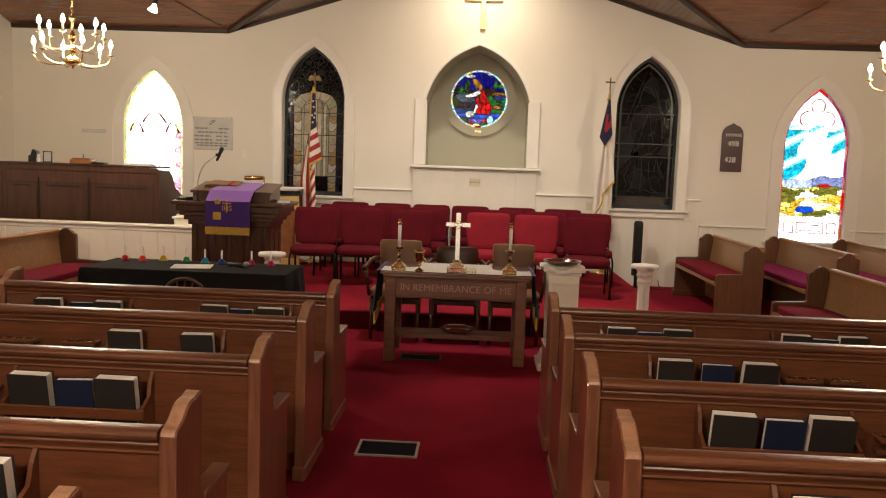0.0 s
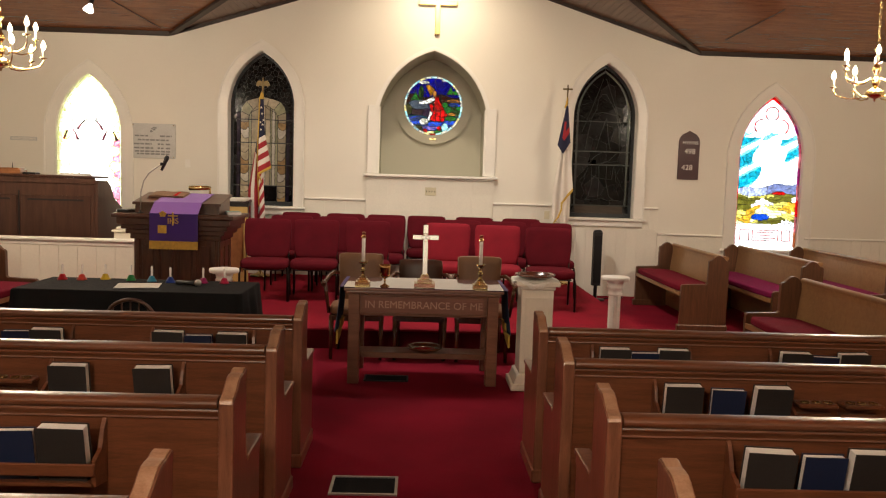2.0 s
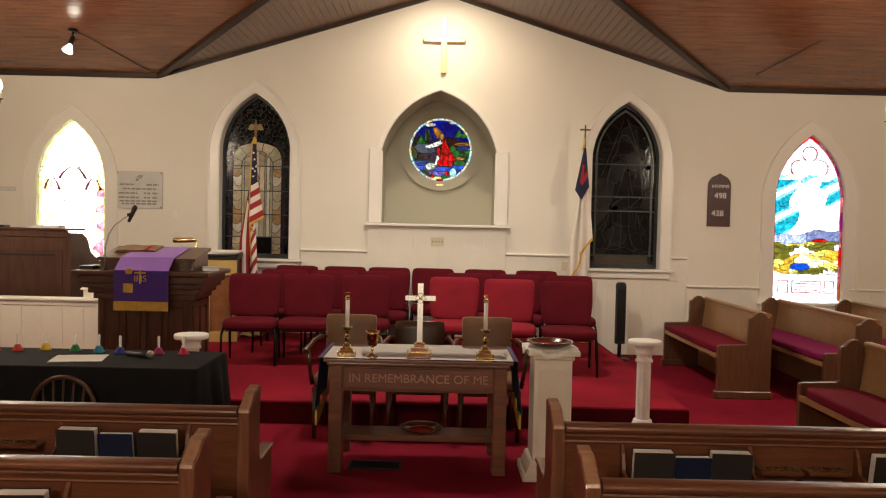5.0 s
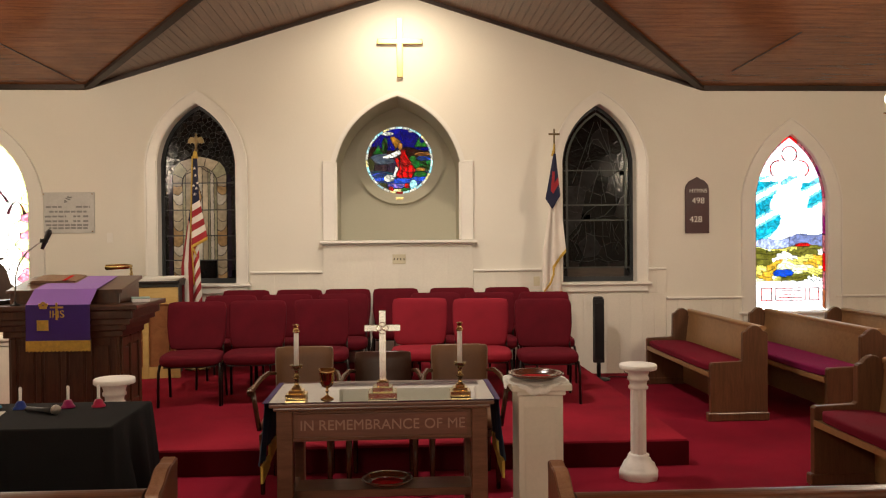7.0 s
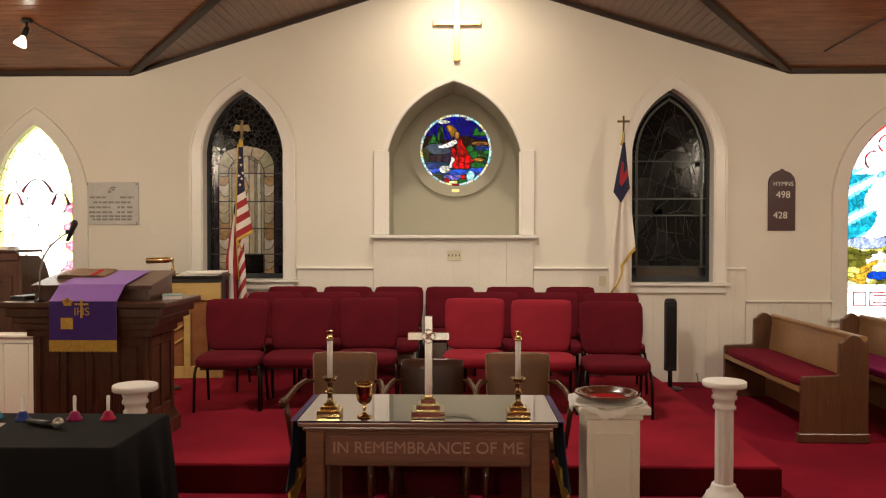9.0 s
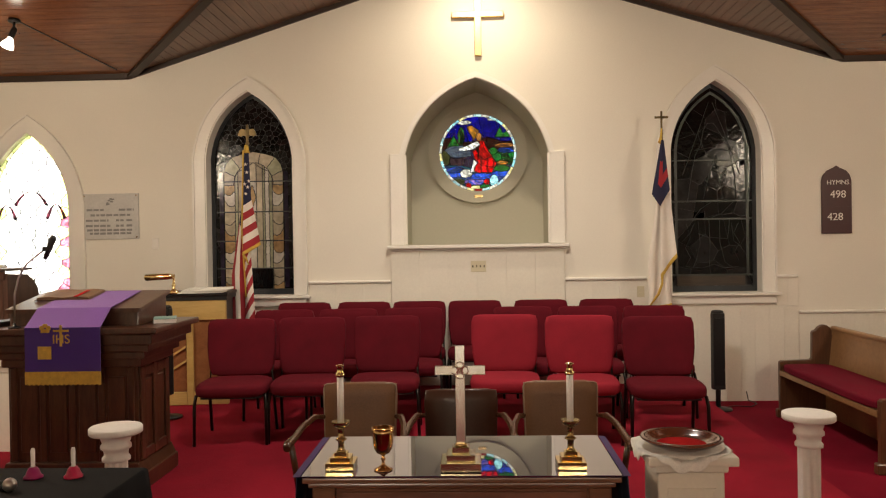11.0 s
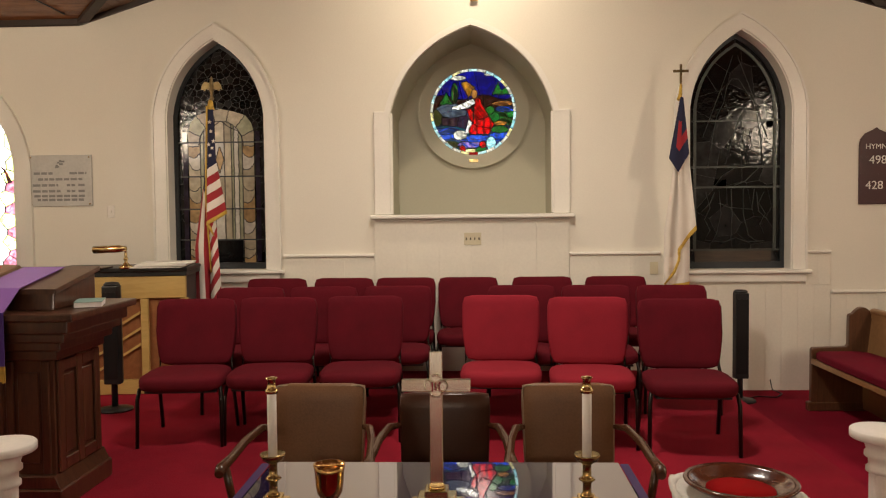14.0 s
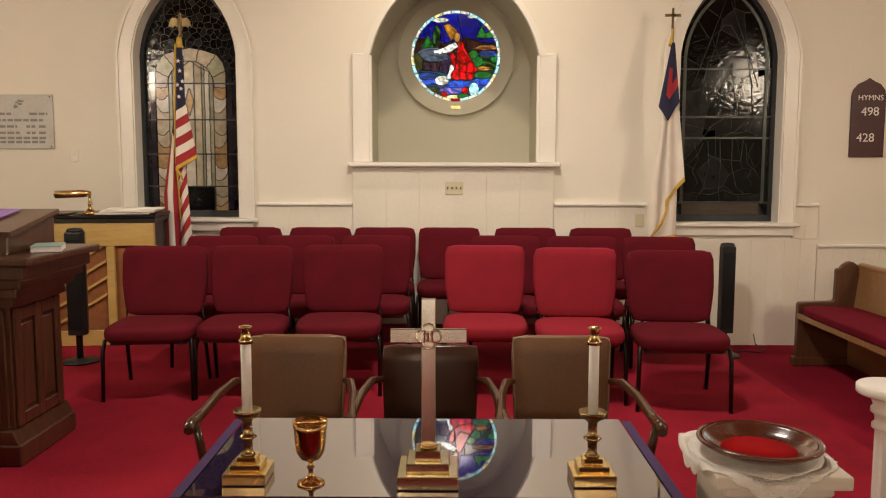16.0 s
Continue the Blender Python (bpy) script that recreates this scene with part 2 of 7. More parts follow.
GRILLE = paint("dark_grille", (0.008, 0.008, 0.009), 0.45, 0.3, vary=0.2)
ALU = paint("worn_aluminium", (0.45, 0.42, 0.38), 0.35, 0.9, vary=0.15, scale=20)
LEAD = paint("lead_came", (0.03, 0.03, 0.032), 0.45, 0.5, vary=0.2, scale=20)
STEELFRAME = paint("dark_window_frame", (0.035, 0.04, 0.045), 0.4, 0.3, vary=0.2, scale=10)
DARKGLASS = paint("dark_leaded_glass", (0.005, 0.0052, 0.0055), 0.04, vary=0.5, scale=9, fine=22, bump=0.3, spec=0.25, rand=0.4)
GREYGLASS = paint("dim_grey_glass", (0.016, 0.016, 0.017), 0.05, vary=0.5, scale=9, fine=22, bump=0.3, spec=0.25, rand=0.4)
OPALGLASS = paint("dim_opal_glass", (0.46, 0.40, 0.29), 0.22, vary=0.3, scale=8, fine=24, bump=0.25, spec=0.3, rand=0.25)
TANGLASS = paint("dim_tan_glass", (0.38, 0.25, 0.12), 0.22, vary=0.4, scale=9, fine=24, bump=0.25, spec=0.3, rand=0.3)
SAGEGLASS = paint("dim_sage_glass", (0.36, 0.36, 0.24), 0.22, vary=0.3, scale=9, fine=24, bump=0.25, spec=0.3, rand=0.25)
PURPLEDIM = paint("dim_purple_glass", (0.022, 0.016, 0.035), 0.1, vary=0.5, scale=9, fine=20, bump=0.15, spec=0.3)
MILKGLASS = paint("dim_milk_glass", (0.60, 0.57, 0.50), 0.22, vary=0.25, scale=8, fine=24, bump=0.2, spec=0.3)
OLDPANEL = timber("weathered_foot_panel", (0.075, 0.05, 0.032), (0.03, 0.02, 0.013), 0.6, (1, 10, 14), 5.0, 0.0)
FLAGRED = paint("flag_red", (0.34, 0.010, 0.018), 0.75, vary=0.1, scale=8, fine=160, bump=0.12, sheen=0.2)
FLAGWHITE = paint("flag_white", (0.76, 0.70, 0.62), 0.75, vary=0.06, scale=8, fine=160, bump=0.12)
FLAGNAVY = paint("flag_navy", (0.009, 0.011, 0.045), 0.75, vary=0.1, scale=8, fine=160, bump=0.12)
BULB = glow("lit_bulb", (1.0, 0.80, 0.52), 26)
HALO = glow("lit_spot_lens", (1.0, 0.9, 0.75), 12)


# ---- building helpers ----
def box(bm, x0, x1, y0, y1, z0, z1, bevel=0.0, seg=1):
    m = Matrix.Translation(((x0 + x1) / 2, (y0 + y1) / 2, (z0 + z1) / 2)) @ Matrix.Diagonal((x1 - x0, y1 - y0, z1 - z0, 1))
    r = bmesh.ops.create_cube(bm, size=1, matrix=m)
    if bevel:
        es = list({e for v in r["verts"] for e in v.link_edges})
        bmesh.ops.bevel(bm, geom=es, offset=bevel, segments=seg, affect="EDGES", profile=0.6)
    return bm


def B(*a, **k):
    return box(bmesh.new(), *a, **k)


def prism(bm, pts, axis, a0, a1, bevel=0.0):
    """A flat outline pushed from a0 to a1 along an axis; pts are in the other two axes, in order."""
    def at(p, q):
        return {"x": (q, p[0], p[1]), "y": (p[0], q, p[1]), "z": (p[0], p[1], q)}[axis]
    lo, hi = [bm.verts.new(at(p, a0)) for p in pts], [bm.verts.new(at(p, a1)) for p in pts]
    n = len(pts)
    faces = [bm.faces.new(lo), bm.faces.new(hi[::-1])]
    for i in range(n):
        faces.append(bm.faces.new((lo[i], hi[i], hi[(i + 1) % n], lo[(i + 1) % n])))
    bmesh.ops.recalc_face_normals(bm, faces=faces)
    if bevel:
        es = list({e for f in faces[:2] for e in f.edges})
        bmesh.ops.bevel(bm, geom=es, offset=bevel, segments=2, affect="EDGES", profile=0.6)
    return bm


def P(*a, **k):
    return prism(bmesh.new(), *a, **k)


def lathe(bm, prof, at=(0, 0, 0), n=20):
    """Turned shape from (radius, height) pairs about a vertical axis."""
    rings = []
    for r, z in prof:
        rings.append([bm.verts.new((at[0] + r * math.cos(2 * math.pi * i / n), at[1] + r * math.sin(2 * math.pi * i / n), at[2] + z)) for i in range(n)])
    for a, b in zip(rings, rings[1:]):
        for i in range(n):
            f = bm.faces.new((a[i], a[(i + 1) % n], b[(i + 1) % n], b[i]))
            f.smooth = True
    bm.faces.new(rings[0][::-1])
    bm.faces.new(rings[-1])
    return bm


def La(*a, **k):
    return lathe(bmesh.new(), *a, **k)


def tube(bm, pts, r, n=8):
    """A round bar along points."""
    pts = [Vector(p) for p in pts]
    rings = []
    for i, p in enumerate(pts):
        d = (pts[min(i + 1, len(pts) - 1)] - pts[max(i - 1, 0)]).normalized()
        s = d.cross(Vector((0, 0, 1)))
        s = s.normalized() if s.length > 0.05 else Vector((1, 0, 0))
        u = s.cross(d).normalized()
        rr = r[i] if isinstance(r, (list, tuple)) else r
        rings.append([bm.verts.new(p + (s * math.cos(2 * math.pi * k / n) + u * math.sin(2 * math.pi * k / n)) * rr) for k in range(n)])
    for a, b in zip(rings, rings[1:]):
        for k in range(n):
            f = bm.faces.new((a[k], a[(k + 1) % n], b[(k + 1) % n], b[k]))
            f.smooth = True
    bm.faces.new(rings[0][::-1])
    bm.faces.new(rings[-1])
    bmesh.ops.recalc_face_normals(bm, faces=bm.faces)
    return bm


def Tu(*a, **k):
    return tube(bmesh.new(), *a, **k)


def pad(x0, x1, y0, y1, z0, z1, n=5.0, cuts=5):
    """An upholstered pad: a box with softly swollen faces and round edges."""
    bm = bmesh.new()
    bmesh.ops.create_cube(bm, size=2)
    bmesh.ops.subdivide_edges(bm, edges=bm.edges, cuts=cuts, use_grid_fill=True)
    c = ((x0 + x1) / 2, (y0 + y1) / 2, (z0 + z1) / 2)
    h = ((x1 - x0) / 2, (y1 - y0) / 2, (z1 - z0) / 2)
    for v in bm.verts:
        p = v.co.copy()
        s = sum(abs(a) ** n for a in p) ** (1 / n)
        v.co = Vector([c[i] + h[i] * p[i] / s for i in range(3)])
    for f in bm.faces:
        f.smooth = True
    return bm


def arc_pts(w, z0, zs, za, bulge=0.12, n=9, cx=0.0):
    """Outline of a pointed opening: width, foot, spring and apex heights. Starts at the left foot, runs left side, apex, right side."""
    def curve(xa, ya, xb, yb, s):
        out = []
        dx, dy = xb - xa, yb - ya
        for i in range(n + 1):
            t = i / n
            k = 4 * bulge * t * (1 - t)
            out.append((xa + dx * t - dy * k * s, ya + dy * t + dx * k * s))
        return out
    left = curve(-w / 2, zs, 0, za, 1)
    right = curve(0, za, w / 2, zs, 1)
    pts = [(-w / 2, z0)] + left + right[1:] + [(w / 2, z0)]
    return [(cx + x, z) for x, z in pts]


def ring_strip(bm, outer, inner, y0, y1, closed=False):
    """A band between two outlines of equal count in the x-z plane, from y0 (front) to y1."""
    n = len(outer)
    vs = [[bm.verts.new((p[0], y, p[1])) for p in o] for y in (y0, y1) for o in (outer, inner)]
    of, nf, ob_, nb = vs
    faces = []
    for i in range(n if closed else n - 1):
        j = (i + 1) % n
        for a, b in ((of, nf), (nb, ob_), (ob_, of), (nf, nb)):
            faces.append(bm.faces.new((a[i], a[j], b[j], b[i])))
    if not closed:
        for i in (0, n - 1):
            faces.append(bm.faces.new((of[i], nf[i], nb[i], ob_[i])))
    bmesh.ops.recalc_face_normals(bm, faces=faces)
    return bm


def part(name, bm, mat, parent=None, label=""):
    me = bpy.data.meshes.new(name)
    bm.to_mesh(me)
    bm.free()
    for m in (mat if isinstance(mat, (list, tuple)) else [mat]):
        me.materials.append(m)
    ob = new(name, me)
    if parent:
        ob.parent = parent
    if label:
        ob["label"] = label
    return ob


def thing(name, label, category, at=(0, 0, 0), rz=0, group=""):
    ob = new(name)
    ob.empty_display_size = 0.1
    ob.matrix_world = pose(at[0], at[1], at[2], 0, 0, rz)
    return tagged(ob, label, category, group)


def built(name, bm, mat, label=""):
    ob = part(name, bm, mat)
    return tagged(ob, label, "", "", "structure")


def lettering(name, text, size, mat, parent, m, depth=0.002, align="CENTER"):
    cu = bpy.data.curves.new(name, "FONT")
    cu.body, cu.size, cu.extrude, cu.align_x, cu.align_y = text, size, depth, align, "CENTER"
    tmp = new(name + "_tmp", cu)
    bpy.context.view_layer.update()
    me = bpy.data.meshes.new_from_object(tmp.evaluated_get(bpy.context.evaluated_depsgraph_get()))
    bpy.data.objects.remove(tmp)
    me.name = name
    me.materials.clear()
    me.materials.append(mat)
    ob = new(name, me)
    ob.parent = parent
    ob.matrix_local = m
    return ob


def clip(poly, nx, ny, d):
    out = []
    for i, a in enumerate(poly):
        b = poly[(i + 1) % len(poly)]
        da, db = nx * a[0] + ny * a[1] - d, nx * b[0] + ny * b[1] - d
        if da <= 0:
            out.append(a)
        if da * db < 0:
            t = da / (da - db)
            out.append((a[0] + (b[0] - a[0]) * t, a[1] + (b[1] - a[1]) * t))
    return out


def cells(outline, seeds, reach=0.5):
    """Cuts an outline into one piece of glass round each seed."""
    out = []
    for i, s in enumerate(seeds):
        poly = list(outline)
        for j, q in enumerate(seeds):
            if i == j or abs(q[0] - s[0]) + abs(q[1] - s[1]) > reach:
                continue
            nx, ny = q[0] - s[0], q[1] - s[1]
            poly = clip(poly, nx, ny, (nx * (q[0] + s[0]) + ny * (q[1] + s[1])) / 2)
            if len(poly) < 3:
                break
        if len(poly) >= 3:
            out.append((s, poly))
    return out


def inset(poly, k):
    cx, cz = sum(p[0] for p in poly) / len(poly), sum(p[1] for p in poly) / len(poly)
    out = []
    for x, z in poly:
        d = math.hypot(x - cx, z - cz)
        f = max(0.2, 1 - k / max(d, 1e-4))
        out.append((cx + (x - cx) * f, cz + (z - cz) * f))
    return out


def tidy(poly, eps=0.004):
    out = []
    for p in poly:
        if not out or math.hypot(p[0] - out[-1][0], p[1] - out[-1][1]) > eps:
            out.append(p)
    while len(out) > 2 and math.hypot(out[0][0] - out[-1][0], out[0][1] - out[-1][1]) <= eps:
        out.pop()
    return out


def leaded(parent, pieces, y, lead=0.006, thick=0.004):
    """Glass pieces (outline, material) with lead strips between them, in the plane at y."""
    lb = bmesh.new()
    for poly, mat in pieces:
        poly = tidy(poly)
        if len(poly) < 3:
            continue
        small = inset(poly, lead)
        part("glass_piece", P(small, "y", y, y + thick), mat, parent)
        ring_strip(lb, poly, small, y - 0.003, y + thick + 0.003, True)
    part("lead_came", lb, LEAD, parent)


def mosaic(parent, outline, pitch, region, y, lead, seed, lead_for=None, jitter=0.22):
    """Fills a convex outline with fine jittered cells, joins cells of one region into one pane, and lays lead along the borders of regions.
    region(x, z) gives (key, material)."""
    r = random.Random(seed)
    xs, zs = [p[0] for p in outline], [p[1] for p in outline]
    x0, z0 = min(xs) - pitch, min(zs) - pitch
    nx, nz = int((max(xs) - x0) / pitch) + 2, int((max(zs) - z0) / (pitch * 0.87)) + 2
    grid = {}
    for j in range(nz):
        for i in range(nx):
            sx = x0 + (i + 0.5 * (j % 2)) * pitch + r.uniform(-jitter, jitter) * pitch
            sz = z0 + j * pitch * 0.87 + r.uniform(-jitter, jitter) * pitch
            grid[i, j] = (sx, sz, region(sx, sz))
    panes, lb = {}, bmesh.new()
    ym = y + 0.002
    for (i, j), (sx, sz, reg) in grid.items():
        poly = [(sx - 1.6 * pitch, sz - 1.6 * pitch), (sx + 1.6 * pitch, sz - 1.6 * pitch), (sx + 1.6 * pitch, sz + 1.6 * pitch), (sx - 1.6 * pitch, sz + 1.6 * pitch)]
        near = [grid[i + a, j + b] for a in (-2, -1, 0, 1, 2) for b in (-2, -1, 0, 1, 2) if (a or b) and (i + a, j + b) in grid]
        for q in near:
            ux, uz = q[0] - sx, q[1] - sz
            poly = clip(poly, ux, uz, (ux * (q[0] + sx) + uz * (q[1] + sz)) / 2)
        n = len(outline)
        for k in range(n):
            a, b = outline[k], outline[(k + 1) % n]
            ex, ez = b[0] - a[0], b[1] - a[1]
            poly = clip(poly, ez, -ex, ez * a[0] - ex * a[1])
            if len(poly) < 3:
                break
        poly = tidy(poly, 0.0005)
        if len(poly) < 3:
            continue
        bm = panes.setdefault(reg[0], (bmesh.new(), reg[1]))[0]
        bm.faces.new([bm.verts.new((px, ym, pz)) for px, pz in poly])
        for k in range(len(poly)):
            a, b = poly[k], poly[(k + 1) % len(poly)]
            mx, mz = (a[0] + b[0]) / 2, (a[1] + b[1]) / 2
            best = min(near, key=lambda q: (q[0] - mx) ** 2 + (q[1] - mz) ** 2)
            if best[2][0] != reg[0] and (best[0], best[1]) > (sx, sz) and (lead_for is None or lead_for(reg[0], best[2][0])):
                dx, dz = b[0] - a[0], b[1] - a[1]
                ln = math.hypot(dx, dz)
                if ln < 1e-4:
                    continue
                ox, oz = -dz / ln * lead, dx / ln * lead
                tx, tz = dx / ln * lead * 0.7, dz / ln * lead * 0.7
                q4 = [(a[0] - tx + ox, a[1] - tz + oz), (b[0] + tx + ox, b[1] + tz + oz), (b[0] + tx - ox, b[1] + tz - oz), (a[0] - tx - ox, a[1] - tz - oz)]
                prism(lb, q4, "y", y - 0.003, y + 0.001)
    for key in sorted(panes):
        bm, mat = panes[key]
        bmesh.ops.remove_doubles(bm, verts=bm.verts, dist=1e-5)
        ex = bmesh.ops.extrude_face_region(bm, geom=bm.faces[:])
        bmesh.ops.translate(bm, verts=[v for v in ex["geom"] if isinstance(v, bmesh.types.BMVert)], vec=(0, 0.003, 0))
        bmesh.ops.recalc_face_normals(bm, faces=bm.faces)
        part("pane", bm, mat, parent)
    part("lead_came", lb, LEAD, parent)


def within(x, z, shape):
    """Whether a point lies in an ellipse (4 numbers) or a polygon (a list of points)."""
    if len(shape) == 4 and not isinstance(shape[0], tuple):
        return ((x - shape[0]) / shape[2]) ** 2 + ((z - shape[1]) / shape[3]) ** 2 < 1
    hit = False
    for k, a in enumerate(shape):
        b = shape[k - 1]
        if (a[1] > z) != (b[1] > z) and x < (b[0] - a[0]) * (z - a[1]) / (b[1] - a[1]) + a[0]:
            hit = not hit
    return hit

# ---- the building: a cross-shaped church, chancel wall to the north ----
YW, CX, EAVE, RIDGE, HALF = 11.98, 0.36, 3.44, 4.57, 3.62
XL, XR, YS, YBACK = -6.45, 7.17, 4.74, -4.0
YR = YW - HALF
XN0, XN1 = CX - HALF, CX + HALF

built("floor", B(XL - 0.2, XR + 0.2, YBACK - 0.2, YW + 0.6, -0.12, 0.0), CARPET, "worn deep red carpet on the church floor")


def holed(outline, holes, y0, y1):
    bm = bmesh.new()
    edges = []
    for loop in [outline] + holes:
        vs = [bm.verts.new((x, y0, z)) for x, z in loop]
        edges += [bm.edges.new((vs[i], vs[(i + 1) % len(vs)])) for i in range(len(vs))]
    r = bmesh.ops.triangle_fill(bm, edges=edges, use_beauty=True)
    fs = [f for f in r["geom"] if isinstance(f, bmesh.types.BMFace)]
    ex = bmesh.ops.extrude_face_region(bm, geom=fs)
    bmesh.ops.translate(bm, verts=[v for v in ex["geom"] if isinstance(v, bmesh.types.BMVert)], vec=(0, y1 - y0, 0))
    bmesh.ops.recalc_face_normals(bm, faces=bm.faces)
    return bm


WIN_L = dict(w=0.92, z0=1.13, zs=2.56, za=3.25, bulge=0.13, cx=-2.03)
WIN_R = dict(w=0.92, z0=1.10, zs=2.56, za=3.25, bulge=0.13, cx=2.728)
SIDE_L = dict(w=0.89, z0=0.73, zs=2.12, za=2.87, bulge=0.12, cx=-4.37)
SIDE_R = dict(w=0.93, z0=0.72, zs=2.10, za=2.885, bulge=0.12, cx=5.09)
NICHE_O = dict(w=1.48, z0=1.625, zs=2.54, za=3.325, bulge=0.14, cx=0.32)
gable = [(XL, -0.1), (XR, -0.1), (XR, EAVE), (XN1, EAVE), (CX, RIDGE), (XN0, EAVE), (XL, EAVE)]
north = built("wall_north", holed(gable, [arc_pts(**o) for o in (WIN_L, WIN_R, SIDE_L, SIDE_R, NICHE_O)], YW, YW + 0.22), WALL, "cream painted chancel wall with pointed windows and a niche")

for nm, x in (("wall_west", XL), ("wall_east", XR)):
    s = -1 if x < 0 else 1
    built(nm, P([(YS - 0.2, -0.1), (YW + 0.22, -0.1), (YW + 0.22, EAVE), (YR, RIDGE), (YS - 0.2, EAVE)], "x", x, x + 0.2 * s), WALL, "cream painted transept wall")
built("wall_southwest", B(XL, XN0 - 0.2, YS - 0.2, YS, -0.1, EAVE), WALL, "cream painted transept wall")
built("wall_southeast", B(XN1 + 0.2, XR, YS - 0.2, YS, -0.1, EAVE), WALL, "cream painted transept wall")
built("wall_nave_west", B(XN0 - 0.2, XN0, YBACK, YS, -0.1, EAVE), WALL, "cream painted nave wall")
built("wall_nave_east", B(XN1, XN1 + 0.2, YBACK, YS, -0.1, EAVE), WALL, "cream painted nave wall")
built("wall_south", P([(XN0 - 0.2, -0.1), (XN1 + 0.2, -0.1), (XN1 + 0.2, EAVE), (CX, RIDGE + 0.06), (XN0 - 0.2, EAVE)], "y", YBACK - 0.2, YBACK), WALL, "cream painted nave end wall")

# glazed entrance doors at the nave's end, daylight behind their panes; unseen, added for the white mirrored in the
# altar cross
dr = thing("door_1", "double entrance door with tall glass panes in daylight", "door")
dr["kind"] = "structure"
DAYDOOR = glow("door_daylight", (0.93, 0.97, 1.0), 2.6)
for xa, xb in ((CX - 0.86, CX - 0.005), (CX + 0.005, CX + 0.86)):
    leaf = part("door_leaf", ring_strip(bmesh.new(), [(xa, 0.0), (xb, 0.0), (xb, 2.1), (xa, 2.1)], [(xa + 0.1, 0.5), (xb - 0.1, 0.5), (xb - 0.1, 1.95), (xa + 0.1, 1.95)], YBACK + 0.002, YBACK + 0.05, True), TRIM, dr)
    part("pane", B(xa + 0.1, xb - 0.1, YBACK + 0.02, YBACK + 0.03, 0.5, 1.95), DAYDOOR, leaf, "glass pane bright with daylight")
    part("pull_handle", Tu([(CX + (0.06 if xa > CX else -0.06), YBACK + 0.05, 0.95), (CX + (0.06 if xa > CX else -0.06), YBACK + 0.085, 0.98), (CX + (0.06 if xa > CX else -0.06), YBACK + 0.085, 1.2), (CX + (0.06 if xa > CX else -0.06), YBACK + 0.05, 1.23)], 0.009), BRASS, leaf)
part("door_frame", ring_strip(bmesh.new(), [(CX - 0.97, 0), (CX - 0.97, 2.21), (CX + 0.97, 2.21), (CX + 0.97, 0)], [(CX - 0.865, 0), (CX - 0.865, 2.105), (CX + 0.865, 2.105), (CX + 0.865, 0)], YBACK + 0.001, YBACK + 0.03), TRIM, dr)

# ceilings: stained boards on a cross-gabled roof
SL = (RIDGE - EAVE) / HALF


def boards(name, across, ends, width, mat, label):
    """Boards laid along the ridge. across: v from eave (0) to ridge (1); ends(v): start and end of a board there; place by corner()."""
    bm = bmesh.new()
    n = int(math.hypot(HALF, RIDGE - EAVE) / width)
    for i in range(n):
        v0, v1 = i / n + 0.0006, (i + 1) / n - 0.0006
        a0, a1, b0, b1 = *ends(v0), *ends(v1)
        q = [across(a0, v0), across(a1, v0), across(b1, v1), across(b0, v1)]
        lo = [bm.verts.new(p) for p in q]
        up = [bm.verts.new((p[0], p[1], p[2] + 0.012)) for p in q]
        bm.faces.new(lo)
        for k in range(4):
            bm.faces.new((lo[k], up[k], up[(k + 1) % 4], lo[(k + 1) % 4]))
    a0, a1, b0, b1 = *ends(0), *ends(1)
    q = [across(a0, 0), across(a1, 0), across(b1, 1), across(b0, 1)]
    bk = [bm.verts.new((p[0], p[1], p[2] + 0.009)) for p in q]
    tp = [bm.verts.new((p[0], p[1], p[2] + 0.08)) for p in q]
    bm.faces.new(bk)
    bm.faces.new(tp)
    for k in range(4):
        bm.faces.new((bk[k], tp[k], tp[(k + 1) % 4], bk[(k + 1) % 4]))
    bmesh.ops.recalc_face_normals(bm, faces=bm.faces)
    return built(name, bm, mat, label)


H1 = RIDGE - EAVE
for s in (-1, 1):
    xe = XL if s < 0 else XR
    # chancel slope: eave line at x = CX + s*HALF, ridge at CX
    boards("ceiling", lambda u, v, s=s: (CX + s * HALF * (1 - v), u, EAVE + H1 * v), lambda v: (YW, YW - HALF * v - 0.001), 0.085, CEILWOODY_LIT, "stained beadboard ceiling slope, lighter greyer tone painted for the light")
    boards("ceiling", lambda u, v, s=s: (CX + s * HALF * (1 - v), u, EAVE + H1 * v), lambda v: (YBACK, YS + HALF * v - 0.001), 0.085, CEILWOODY_LIT, "stained beadboard ceiling slope, lighter greyer tone painted for the light")
    # transept slopes: eaves at y = YW and y = YS, ridge at YR
    boards("ceiling", lambda u, v: (u, YW - HALF * v, EAVE + H1 * v), lambda v, s=s, xe=xe: (CX + s * (HALF * (1 - v) + 0.001), xe), 0.085, CEILWOOD, "stained beadboard ceiling slope, darker redder tone painted for the light")
    boards("ceiling", lambda u, v: (u, YS + HALF * v, EAVE + H1 * v), lambda v, s=s, xe=xe: (CX + s * (HALF * (1 - v) + 0.001), xe), 0.085, CEILWOOD, "stained beadboard ceiling slope, darker redder tone painted for the light")

